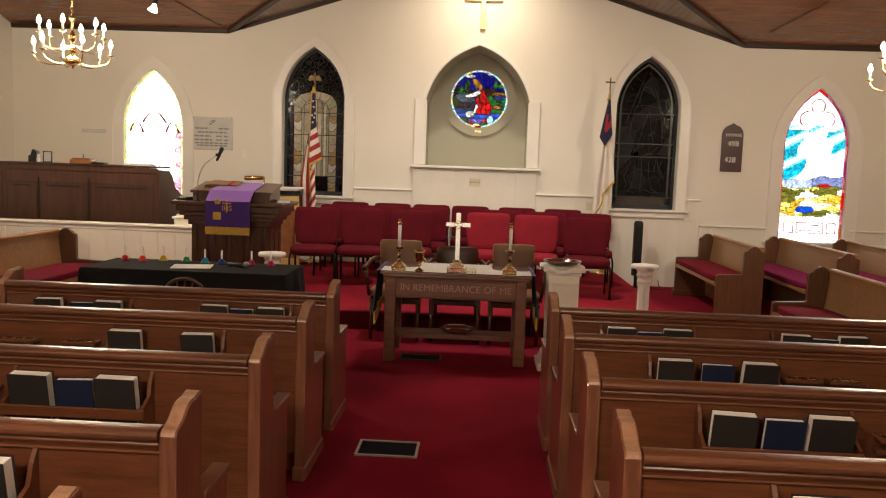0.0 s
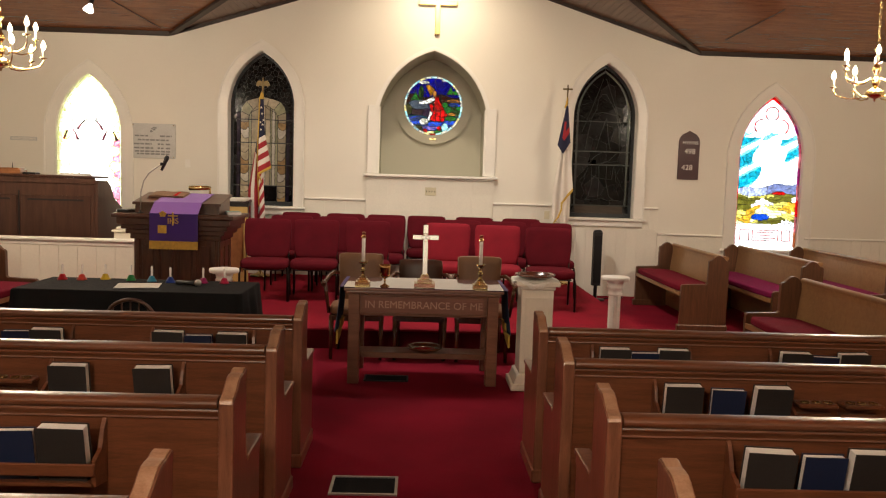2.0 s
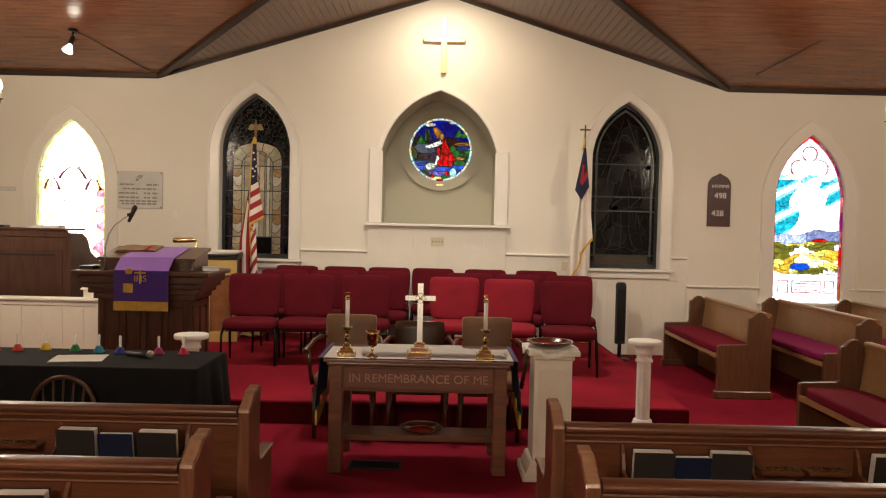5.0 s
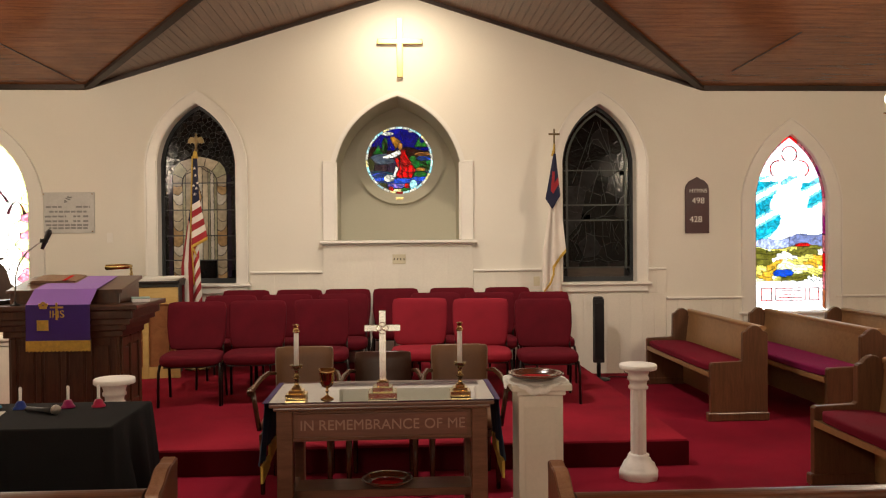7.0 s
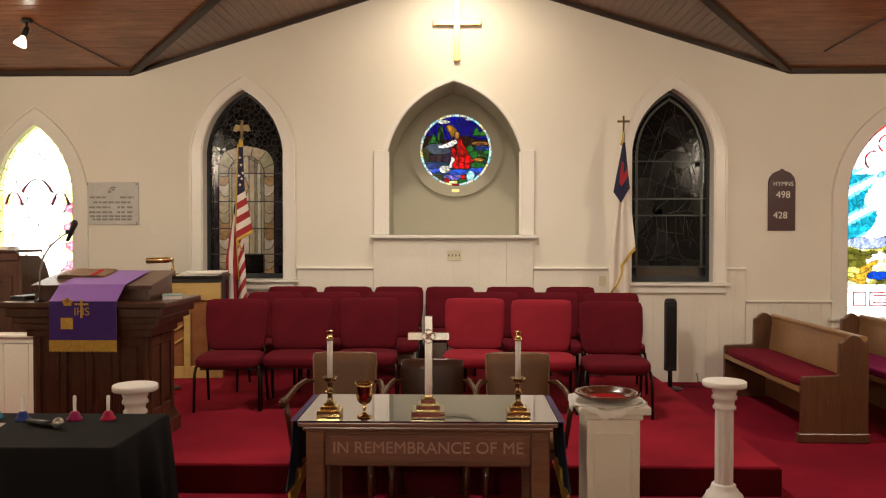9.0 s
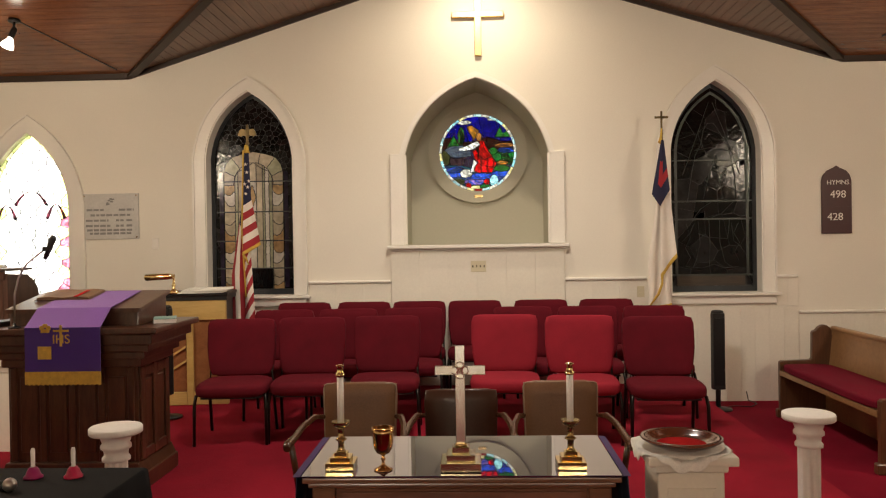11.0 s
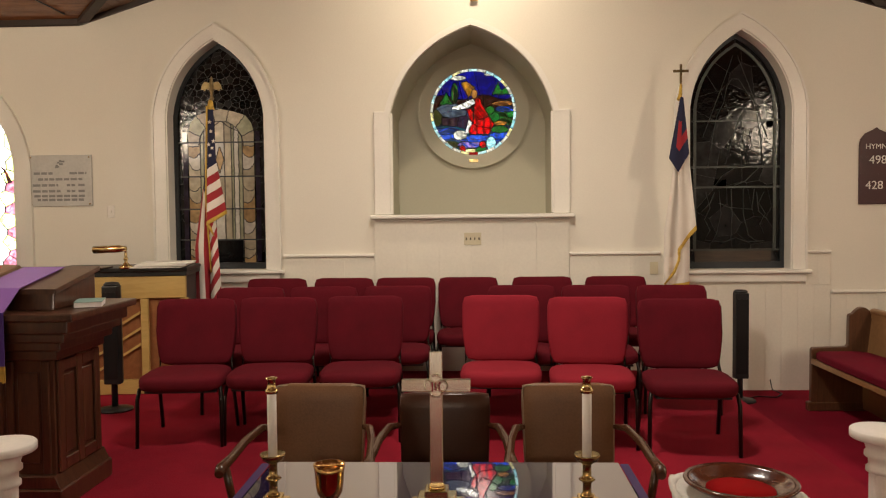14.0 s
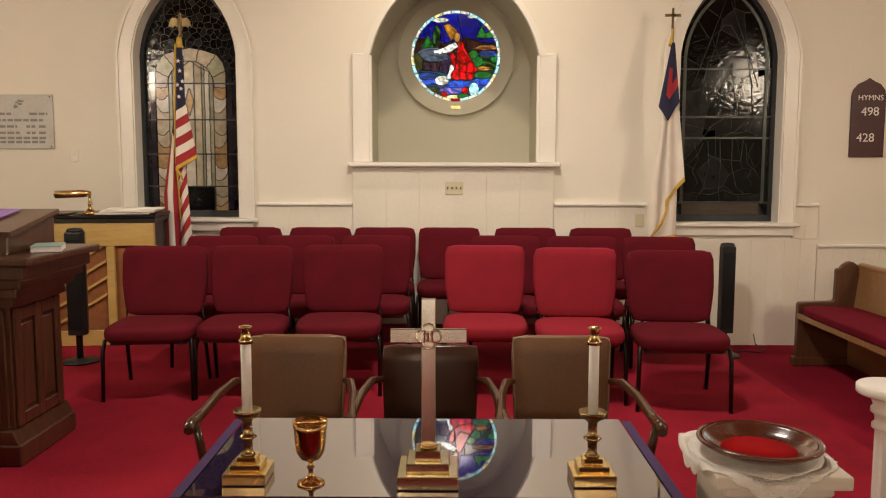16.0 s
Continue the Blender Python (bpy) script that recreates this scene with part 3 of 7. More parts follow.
# dark mouldings along valleys and wall heads
for s in (-1, 1):
    xe = XL if s < 0 else XR
    x0 = CX + s * HALF
    for ya, yb in ((YW, YR), (YS, YR)):
        bm = bmesh.new()
        a, b = Vector((x0, ya, EAVE + 0.0)), Vector((CX + s * 0.02, yb, RIDGE))
        d = (b - a).normalized()
        side = d.cross(Vector((0, 0, 1))).normalized() * 0.042
        dn = Vector((0, 0, -0.035))
        vs = [bm.verts.new(p) for p in (a - side, a + side, a + side + dn, a - side + dn, b - side, b + side, b + side + dn, b - side + dn)]
        for f in ((0, 1, 2, 3), (4, 7, 6, 5), (0, 4, 5, 1), (1, 5, 6, 2), (2, 6, 7, 3), (3, 7, 4, 0)):
            bm.faces.new([vs[i] for i in f])
        bmesh.ops.recalc_face_normals(bm, faces=bm.faces)
        built("trim", bm, DARKBEAM, "dark brown valley moulding of the ceiling")
    built("trim", B(min(x0, xe), max(x0, xe), YW - 0.035, YW - 0.001, EAVE - 0.05, EAVE + 0.02, bevel=0.01), DARKBEAM, "dark brown moulding at the wall head")
    bm = P([(x0, EAVE - 0.045), (CX, RIDGE - 0.045), (CX, RIDGE + 0.01), (x0, EAVE + 0.01)], "y", YW - 0.03, YW - 0.001)
    built("trim", bm, DARKBEAM, "dark brown raking moulding under the gable")

# platform
PH, PY, PX = 0.185, 8.09, 2.375
built("platform", B(-3.4, PX, PY, YW - 0.001, 0.0, PH, bevel=0.012, seg=2), STAGE, "low chancel platform covered in red carpet")
# carpet of the step, its shade put into a darker base colour
RISERSHADE = paint("shaded_riser_carpet", (0.085, 0.005, 0.010), 0.95, vary=0.3, scale=1.6, fine=170, bump=0.5, spec=0.05)
built("platform_riser", B(-3.4, PX + 0.005, PY - 0.007, PY - 0.0005, 0.0, PH - 0.014, bevel=0.002), RISERSHADE, "red carpet on the platform step, colour darkened for its shade")


# ---- windows ----
def grown(o, k, foot=0.0):
    return dict(w=o["w"] + 2 * k, z0=o["z0"] + foot, zs=o["zs"], za=o["za"] + 1.1 * k, bulge=o["bulge"], cx=o["cx"])


def casing(parent, o, k, sill=True, proud=0.035):
    part("window_frame", ring_strip(bmesh.new(), arc_pts(**grown(o, k)), arc_pts(**o), YW - proud, YW - 0.0015), TRIM, parent)
    part("edge_bead", ring_strip(bmesh.new(), arc_pts(**grown(o, k + 0.02)), arc_pts(**grown(o, k)), YW - proud - 0.012, YW - 0.0015), TRIM, parent)
    part("reveal", ring_strip(bmesh.new(), arc_pts(**o), arc_pts(**grown(o, -0.012)), YW - 0.02, YW + 0.21), TRIM, parent)
    if sill:
        c, h = o["cx"], o["w"] / 2 + k + 0.05
        part("window_sill", B(c - h, c + h, YW - 0.085, YW - 0.0015, o["z0"] - 0.035, o["z0"] - 0.002, bevel=0.008), TRIM, parent)
        part("sill_apron", B(c - h + 0.04, c + h - 0.04, YW - 0.045, YW - 0.0015, o["z0"] - 0.115, o["z0"] - 0.036, bevel=0.006), TRIM, parent)


def window(name, label):
    ob = thing(name, label, "window")
    ob["kind"] = "structure"
    return ob


def seeds_in(o, dx, dz, jit, seed):
    r = random.Random(seed)
    out = []
    z = o["z0"] + dz / 2
    row = 0
    while z < o["za"]:
        x = -o["w"] / 2 + dx / 2 + (dx / 2 if row % 2 else 0)
        while x < o["w"] / 2 + dx / 2:
            out.append((o["cx"] + x + r.uniform(-jit, jit) * dx, z + r.uniform(-jit, jit) * dz))
            x += dx
        z += dz
        row += 1
    return out


YG = YW + 0.155
SLATEBAR = paint("grey_green_bar", (0.045, 0.052, 0.047), 0.4, 0.3, vary=0.2, scale=10)
# two unlit stained windows of the chancel wall
for nm, o, warm in (("window_1", WIN_L, True), ("window_2", WIN_R, False)):
    lab = "tall pointed stained glass window, dark, with dim cream and tan panes" if warm else "tall pointed stained glass window, dark and unlit, grey tracery"
    w = window(nm, lab)
    casing(w, o, 0.11)
    inn = grown(o, -0.03, 0.04)
    part("steel_frame", ring_strip(bmesh.new(), arc_pts(**grown(o, -0.006)), arc_pts(**grown(o, -0.05)), YG - 0.02, YG + 0.03), STEELFRAME, w)
    part("bottom_rail", B(o["cx"] - o["w"] / 2, o["cx"] + o["w"] / 2, YG - 0.02, YG + 0.03, o["z0"], o["z0"] + 0.06), STEELFRAME, w)
    for z in (1.405, 1.695, 2.0, 2.32) if warm else (1.27, 1.845, 2.03, 2.45):
        part("saddle_bar", B(o["cx"] - o["w"] / 2 + 0.02, o["cx"] + o["w"] / 2 - 0.02, YG - 0.018, YG - 0.006, z - (0.006 if warm or z > 2.2 else 0.009), z + (0.006 if warm or z > 2.2 else 0.009)), STEELFRAME if warm else SLATEBAR, w)
    out = [p for p in arc_pts(**grown(o, -0.03, 0.03))]
    pieces = []
    if warm:
        # round-headed inner panel of cream and sage strips with tan cloud-shaped panes, dark foliage above
        for s, poly in cells(out, [q for q in seeds_in(o, 0.055, 0.06, 0.45, 5) if q[1] > 2.3 or int(q[1] * 12) % 3 == 0]):
            pieces.append((poly, GREYGLASS if int(s[0] * 90 + s[1] * 40) % 3 == 0 else DARKGLASS))
    else:
        rim, rin = arc_pts(**grown(o, -0.03, 0.03), n=5), arc_pts(**grown(o, -0.10, 0.17), n=5)
        for i in range(len(rim) - 1):
            pieces.append(([rim[i], rim[i + 1], rin[i + 1], rin[i]], DARKGLASS))
        for s, poly in cells(rin, seeds_in(o, 0.21, 0.27, 0.36, 11)):
            pieces.append((poly, GREYGLASS if int(s[0] * 77 + s[1] * 31) % 5 == 0 else DARKGLASS))
    leaded(w, pieces, YG, 0.0024 if warm else 0.0022)
    if warm:
        c = o["cx"]
        inner = [(c + x * 0.31, z) for x, z in ((-1, 1.19), (-1, 2.42), (-0.93, 2.5), (-0.75, 2.57), (-0.4, 2.605), (0, 2.63), (0.4, 2.605), (0.75, 2.57), (0.93, 2.5), (1, 2.42), (1, 1.19))]
        rows = (1.19, 1.405, 1.695, 2.0, 2.32, 2.66)

        def memorial(x, z):
            """Cream fan at the head, cloud-shaped amber and milk panes at the sides, upright strips of opal and sage between."""
            dx = x - c
            j = sum(z > q for q in rows[1:5])
            v = (z - rows[j]) / (rows[j + 1] - rows[j])
            if j == 0 and -0.09 < dx < 0.19:
                return "tablet", DARKGLASS
            if z > 2.28 and math.hypot(dx / 0.31, (z - 2.28) / 0.35) > 0.68:
                k = int(math.atan2(z - 2.28, dx) / math.pi * 7)
                return "fan%d" % k, (OPALGLASS, SAGEGLASS, OPALGLASS, TANGLASS)[k % 4 if k != 3 else 0]
            if abs(dx) > 0.2:
                side = "e" if dx > 0 else "w"
                u = (abs(dx) - 0.2) / 0.11
                if v > 0.55 + 0.45 * (u - 0.6) ** 2:
                    return "cloud%s%d" % (side, j), TANGLASS if j % 2 else OPALGLASS
                if v > 0.18 + 0.5 * (u - 0.35) ** 2:
                    return "drape%s%d" % (side, j), MILKGLASS if j % 2 else OPALGLASS
                return "under%s%d" % (side, j), OPALGLASS if j % 2 else TANGLASS
            i = sum(dx > q for q in (-0.165, -0.06, 0.03, 0.095, 0.122, 0.165))
            if i == 2 and j == 3 and abs(dx + 0.015) / 0.04 + abs(v - 0.5) / 0.4 < 1:
                return "wing", TANGLASS
            return "strip%d%d" % (i, j), (SAGEGLASS, OPALGLASS, MILKGLASS if j % 2 else OPALGLASS, OPALGLASS, SAGEGLASS, MILKGLASS, SAGEGLASS)[i]

        mosaic(w, inner[::-1], 0.0095, memorial, YG - 0.014, 0.0026, 13, jitter=0.04)
        for dx in (-0.345, 0.345):
            part("border_strip", B(c + dx - 0.022, c + dx + 0.022, YG - 0.009, YG - 0.005, 1.2, 2.42), PURPLEDIM, w, "dark purple border glass")
        part("lead_arch", Tu([(c + x * 0.2, YG - 0.017, z) for x, z in ((-1, 2.25), (-1, 2.36), (-0.85, 2.42), (-0.4, 2.46), (0, 2.52), (0.4, 2.46), (0.85, 2.42), (1, 2.36), (1, 2.25))], 0.004, n=6), LEAD, w)
    else:
        part("inner_arch", ring_strip(bmesh.new(), arc_pts(**grown(o, -0.085, 0.16)), arc_pts(**grown(o, -0.112, 0.16)), YG - 0.012, YG - 0.004), SLATEBAR, w)
        part("lower_panel", B(o["cx"] - 0.36, o["cx"] + 0.33, YG - 0.012, YG - 0.004, 1.15, 1.262), OLDPANEL, w, "weathered brown wooden foot panel")
        c = o["cx"]
        # robed standing figure and branches drawn in raised lead lines
        swirls = [[(-0.10, 2.62), (-0.075, 2.76), (-0.03, 2.83), (0.03, 2.83), (0.075, 2.76), (0.11, 2.70), (0.165, 2.62)], [(-0.10, 2.62), (-0.16, 2.5), (-0.2, 2.3), (-0.24, 2.04)], [(0.165, 2.62), (0.2, 2.5), (0.235, 2.3), (0.25, 2.04)],
                  [(-0.29, 2.3), (-0.16, 2.65), (-0.02, 3.04)], [(0.29, 2.3), (0.17, 2.65), (0.02, 3.04)], [(-0.2, 1.83), (-0.11, 1.95), (0.0, 2.02)], [(0.22, 2.02), (0.1, 1.9), (0.0, 1.86)],
                  [(-0.14, 1.82), (-0.12, 1.6), (-0.16, 1.42), (-0.2, 1.34)], [(-0.03, 1.83), (-0.02, 1.6), (-0.03, 1.36)], [(0.08, 1.83), (0.08, 1.6), (0.13, 1.40), (0.2, 1.35)], [(0.18, 1.83), (0.16, 1.64), (-0.05, 1.66), (-0.14, 1.70)],
                  [(-0.26, 1.8), (-0.22, 1.66), (-0.27, 1.55), (-0.22, 1.45), (-0.27, 1.36), (-0.1, 1.34), (0.02, 1.38), (0.12, 1.34), (0.27, 1.35)], [(0.27, 1.8), (0.22, 1.7), (0.28, 1.6), (0.23, 1.5), (0.27, 1.42)], [(-0.3, 1.62), (-0.22, 1.7), (-0.18, 1.8)], [(0.3, 1.55), (0.22, 1.62), (0.2, 1.8)], [(-0.17, 2.55), (0.0, 2.58), (0.19, 2.54)], [(-0.08, 2.06), (-0.02, 2.3), (0.05, 2.5)], [(0.12, 2.06), (0.08, 2.25), (0.05, 2.5)]]
        for sw in swirls:
            part("lead_tracery", Tu([(c + x, YG - 0.006, z) for x, z in sw], 0.0036, n=6), SLATEBAR, w)
    part("backing_pane", P(arc_pts(**grown(o, -0.01)), "y", YG + 0.035, YG + 0.045), BLACKPLASTIC, w)

YS_G = YW + 0.05
# two side windows, strongly lit from outside
TINT = {}


def glass(key, color):
    if key not in TINT:
        TINT[key] = tinted(key, color)
    return TINT[key]


DAY_R, DAY_L = glow("bright_daylight_east", (0.93, 0.96, 1.0), 4.2), glow("bright_daylight_west", (1.0, 0.98, 0.92), 9.0)
CLEARG, CYANG, SKYG = glass("milky_glass", (0.92, 0.93, 0.95)), glass("cyan_glass", (0.035, 0.42, 0.50)), glass("pale_sky_glass", (0.55, 0.85, 0.96))
PINKG, REDG, GRNG = glass("rose_glass", (0.50, 0.17, 0.24)), glass("red_glass", (0.75, 0.02, 0.04)), glass("green_glass", (0.20, 0.42, 0.10))
LIMEG = glass("lime_glass", (0.82, 0.95, 0.5))
NAVYG, TEALG, WHITEG, DKGRNG = glass("deep_blue_glass", (0.009, 0.018, 0.34)), glass("teal_glass", (0.03, 0.25, 0.28)), glass("white_glass", (0.98, 0.98, 0.96)), glass("dark_green_glass", (0.012, 0.085, 0.025))
CRIMG, GOLDG, SLATEG, BROWNG = glass("crimson_glass", (0.55, 0.008, 0.012)), glass("golden_glass", (0.55, 0.36, 0.06)), glass("slate_glass", (0.10, 0.13, 0.22)), glass("brown_glass", (0.09, 0.05, 0.03))


MAGENTAG, PEACHG = glass("magenta_glass", (0.42, 0.03, 0.27)), glass("peach_glass", (0.55, 0.27, 0.15))
LEMONG = glass("lemon_glass", (0.96, 0.92, 0.55))


HAYG, SEDGEG, STRAWG = glass("hay_glass", (0.66, 0.62, 0.27)), glass("sedge_glass", (0.27, 0.26, 0.08)), glass("straw_glass", (0.80, 0.84, 0.55))
CORNG, PONDG, AIRG = glass("corn_glass", (0.62, 0.46, 0.12)), glass("pond_glass", (0.03, 0.17, 0.52)), glass("air_glass", (0.34, 0.66, 0.76))


def landscape(x, z):
    dx = x - SIDE_R["cx"]
    if z < 1.08:
        return "foot", WHITEG
    if within(dx, z, (-0.08, 1.18, 0.13, 0.05)):
        return "pond", PONDG
    if within(dx, z, (0.17, 1.52, 0.10, 0.022)):
        return "roof", CRIMG
    if z < 1.50 + 0.03 * math.sin(dx * 8):
        h = z + 0.045 * math.sin(dx * 7 + z * 9) + 0.02 * math.sin(dx * 19)
        k = int(h * 21)
        j = int((dx + 0.6 + 0.13 * (k % 3)) * 5.2)
        return "hill%d_%d" % (k, j), (HAYG, SEDGEG, STRAWG, WHITEG, HAYG, CORNG, SEDGEG, STRAWG)[(k * 3 + j * 5) % 8]
    if z < 1.62 + 0.12 * dx + 0.02 * math.sin(dx * 14):
        return ("ridge_a", glass("dusk_glass", (0.30, 0.33, 0.46))) if dx > 0 else ("ridge_b", glass("mist_glass", (0.48, 0.52, 0.66)))
    if z > 2.36:
        return "head", CLEARG
    d = z - 0.55 * dx
    if dx < -0.17 + 0.07 * math.sin(d * 14) and z < 2.30:
        k = math.sin(d * 21)
        return ("cyan", CYANG) if k > -0.1 else ("pale", AIRG) if k > -0.75 else ("white", WHITEG)
    if dx > 0.2 + 0.05 * math.sin(d * 17) and 1.96 < z < 2.28:
        k = math.sin(d * 24)
        return ("cyan", CYANG) if k > 0.35 else ("pale", AIRG) if k > -0.4 else ("white", WHITEG)
    return ("pale", AIRG) if z > 2.26 and math.sin(d * 30 + 1) > 0.5 else ("white", WHITEG)


for nm, o, day in (("window_3", SIDE_L, DAY_L), ("window_4", SIDE_R, DAY_R)):
    west = nm == "window_3"
    w = window(nm, "pointed stained glass window glowing white with green edges" if west else "pointed stained glass window of sky and hills, brightly lit, rose border")
    casing(w, o, 0.14, proud=0.03)
    c = o["cx"]
    part("daylight_pane", P(arc_pts(**grown(o, -0.005)), "y", YS_G + 0.06, YS_G + 0.07), day, w, "bright white daylight behind the glass")
    rim = arc_pts(**grown(o, -0.012, 0.012), n=7)
    rin = arc_pts(**grown(o, -0.048, 0.04), n=7)
    cut = lambda p, q: [(p[0] + (q[0] - p[0]) * k / 6, p[1] + (q[1] - p[1]) * k / 6) for k in range(1, 6)]
    rim, rin = ([e[0]] + cut(e[0], e[1]) + e[1:-1] + cut(e[-2], e[-1]) + [e[-1]] for e in (rim, rin))
    pieces = []
    for i in range(len(rim) - 1):
        pieces.append(([rim[i], rim[i + 1], rin[i + 1], rin[i]], (LIMEG if west else REDG if i in (3, 12, 13, 23) else MAGENTAG if i in (5, 17, 21) else PEACHG if i in (1, 25) else PINKG) if i % 2 or i in (12, 13) else (glass("lemon_glass", (0.96, 0.92, 0.55)) if west else glass("blush_glass", (0.62, 0.30, 0.33)))))
    if west:
        for s, poly in cells(rin, seeds_in(o, 0.17, 0.105, 0.3, 3)):
            dx, z = s[0] - c, s[1]
            side = abs(dx) > 0.33 and 0.9 < z < 2.0
            pieces.append((poly, glass("dull_rose_glass", (0.55, 0.30, 0.36)) if side and int(z * 9) % 2 else LIMEG if abs(dx) > 0.33 else WHITEG))
        bm = bmesh.new()
        for x0, x1, zt in ((-0.36, -0.17, 2.09), (-0.17, 0.17, 2.23), (0.17, 0.36, 2.09)):
            tube(bm, [(c + x0 + (x1 - x0) * i / 10, YS_G - 0.008, zt - 0.13 + 0.15 * math.sin(math.pi * i / 10) ** 0.8) for i in range(11)], [0.006 + 0.014 * (1 - math.sin(math.pi * i / 10)) for i in range(11)], 6)
        part("drapery_line", bm, glass("faded_rose_glass", (0.35, 0.16, 0.2)), w, "dull red drapery lines in the glass")
    else:
        mosaic(w, [p for p in rin[::-1]], 0.016, landscape, YS_G, 0.0022, 8, lambda a, b: not (a in ("cyan", "pale", "white", "head") and b in ("cyan", "pale", "white", "head")))
    leaded(w, pieces, YS_G, 0.004)
    if not west:
        # trefoil outline at the head and lettered foot panel as red strips
        bm = bmesh.new()
        for lx, lz, r0, a0, a1 in ((0, 2.63, 0.095, -60, 240), (-0.14, 2.45, 0.10, 80, 235), (0.14, 2.45, 0.10, 100, -55)):
            tube(bm, [(c + lx + r0 * math.cos(radians(a0 + (a1 - a0) * i / 12)), YS_G - 0.008, lz + r0 * math.sin(radians(a0 + (a1 - a0) * i / 12))) for i in range(13)], 0.009, 6)
        part("trefoil_tracery", bm, REDG, w, "red glass trefoil outline")
        bm = bmesh.new()
        for x0, x1, z0, z1 in ((-0.36, -0.22, 0.84, 1.0), (-0.18, 0.2, 0.84, 1.0), (0.24, 0.37, 0.84, 1.0)):
            ring_strip(bm, [(c + x0, z0), (c + x1, z0), (c + x1, z1), (c + x0, z1)], [(c + x0 + 0.012, z0 + 0.012), (c + x1 - 0.012, z0 + 0.012), (c + x1 - 0.012, z1 - 0.012), (c + x0 + 0.012, z1 - 0.012)], YS_G - 0.008, YS_G - 0.004, True)
        for z, a, b in ((0.96, -0.13, 0.15), (0.92, -0.09, 0.11), (0.88, -0.14, 0.16)):
            box(bm, c + a, c + b, YS_G - 0.008, YS_G - 0.004, z - 0.006, z + 0.006)
        part("inscription_panel", bm, CRIMG, w, "red outlined inscription panel")

# niche with the round lit window
w = window("window_5", "pointed wall niche with a round stained glass window lit from behind")
ND = 0.75
part("niche_back", P(arc_pts(**grown(NICHE_O, 0.02, -0.02)), "y", YW + ND, YW + ND + 0.05), NICHE, w)
part("niche_side", ring_strip(bmesh.new(), arc_pts(**grown(NICHE_O, 0.02, -0.02)), arc_pts(**NICHE_O), YW + 0.221, YW + ND - 0.001), NICHE, w)
part("niche_lining", ring_strip(bmesh.new(), arc_pts(**NICHE_O), arc_pts(**grown(NICHE_O, -0.006)), YW + 0.002, YW + ND - 0.001), NICHE, w)
part("niche_floor", B(0.32 - 0.735, 0.32 + 0.735, YW + 0.0, YW + ND - 0.001, 1.59, 1.628), NICHE, w)
c, h = 0.32, 0.74
for s in (-1, 1):
    xa, xb = sorted((c + s * h, c + s * (h + 0.148)))
    part("niche_casing", B(xa, xb, YW - 0.035, YW - 0.0015, 1.625, 2.56, bevel=0.005), TRIM, w)
    xa, xb = sorted((c + s * (h - 0.02), c + s * (h + 0.0)))
    part("niche_bead", B(xa, xb, YW - 0.02, YW + 0.04, 1.63, 2.545), TRIM, w)
half = [p for p in arc_pts(**NICHE_O, n=12)][1:-1]
big = [p for p in arc_pts(**grown(NICHE_O, 0.055), n=12)][1:-1]
part("niche_arch", ring_strip(bmesh.new(), big, half, YW - 0.04, YW - 0.0015), TRIM, w)
part("niche_sill", B(c - 0.925, c + 0.925, YW - 0.10, YW - 0.0015, 1.585, 1.622, bevel=0.008), TRIM, w)
part("sill_moulding", B(c - 0.885, c + 0.885, YW - 0.05, YW - 0.0015, 1.562, 1.584, bevel=0.008), TRIM, w)
RC, RZ, RG = 0.337, 2.64, 0.43
circ = lambda r, n=48: [(RC + r * math.cos(2 * math.pi * i / n), RZ + r * math.sin(2 * math.pi * i / n)) for i in range(n)]
YN = YW + ND
part("round_surround", ring_strip(bmesh.new(), circ(0.543), circ(RG), YN - 0.035, YN - 0.001, True), NICHE, w)
part("round_bead", ring_strip(bmesh.new(), circ(0.558), circ(0.543), YN - 0.042, YN - 0.001, True), NICHE, w)
part("lit_pane", P(circ(RG + 0.005), "y", YN - 0.012, YN - 0.004), glow("round_window_light", (1.0, 0.98, 0.94), 1.9), w, "white light behind the round glass")
PALEG, LEMONP = glass("pale_aqua_glass", (0.62, 0.80, 0.82)), glass("pale_straw_glass", (0.78, 0.74, 0.50))
STONE, PLUM, TAN, DIMW = glass("stone_glass", (0.24, 0.28, 0.32)), glass("plum_glass", (0.10, 0.055, 0.12)), glass("tan_glass", (0.55, 0.36, 0.16)), glass("dim_white_glass", (0.72, 0.72, 0.66))
RIVERG, LAKEG, EARTHG, MOSSG = glass("river_glass", (0.12, 0.26, 0.72)), glass("lake_glass", (0.09, 0.16, 0.34)), glass("earth_glass", (0.30, 0.17, 0.08)), glass("moss_glass", (0.14, 0.15, 0.06))
LEAFG, ROCKG, ROSEG = glass("leaf_glass", (0.06, 0.34, 0.12)), glass("rock_glass", (0.16, 0.11, 0.12)), glass("rose_lilac_glass", (0.46, 0.36, 0.62))
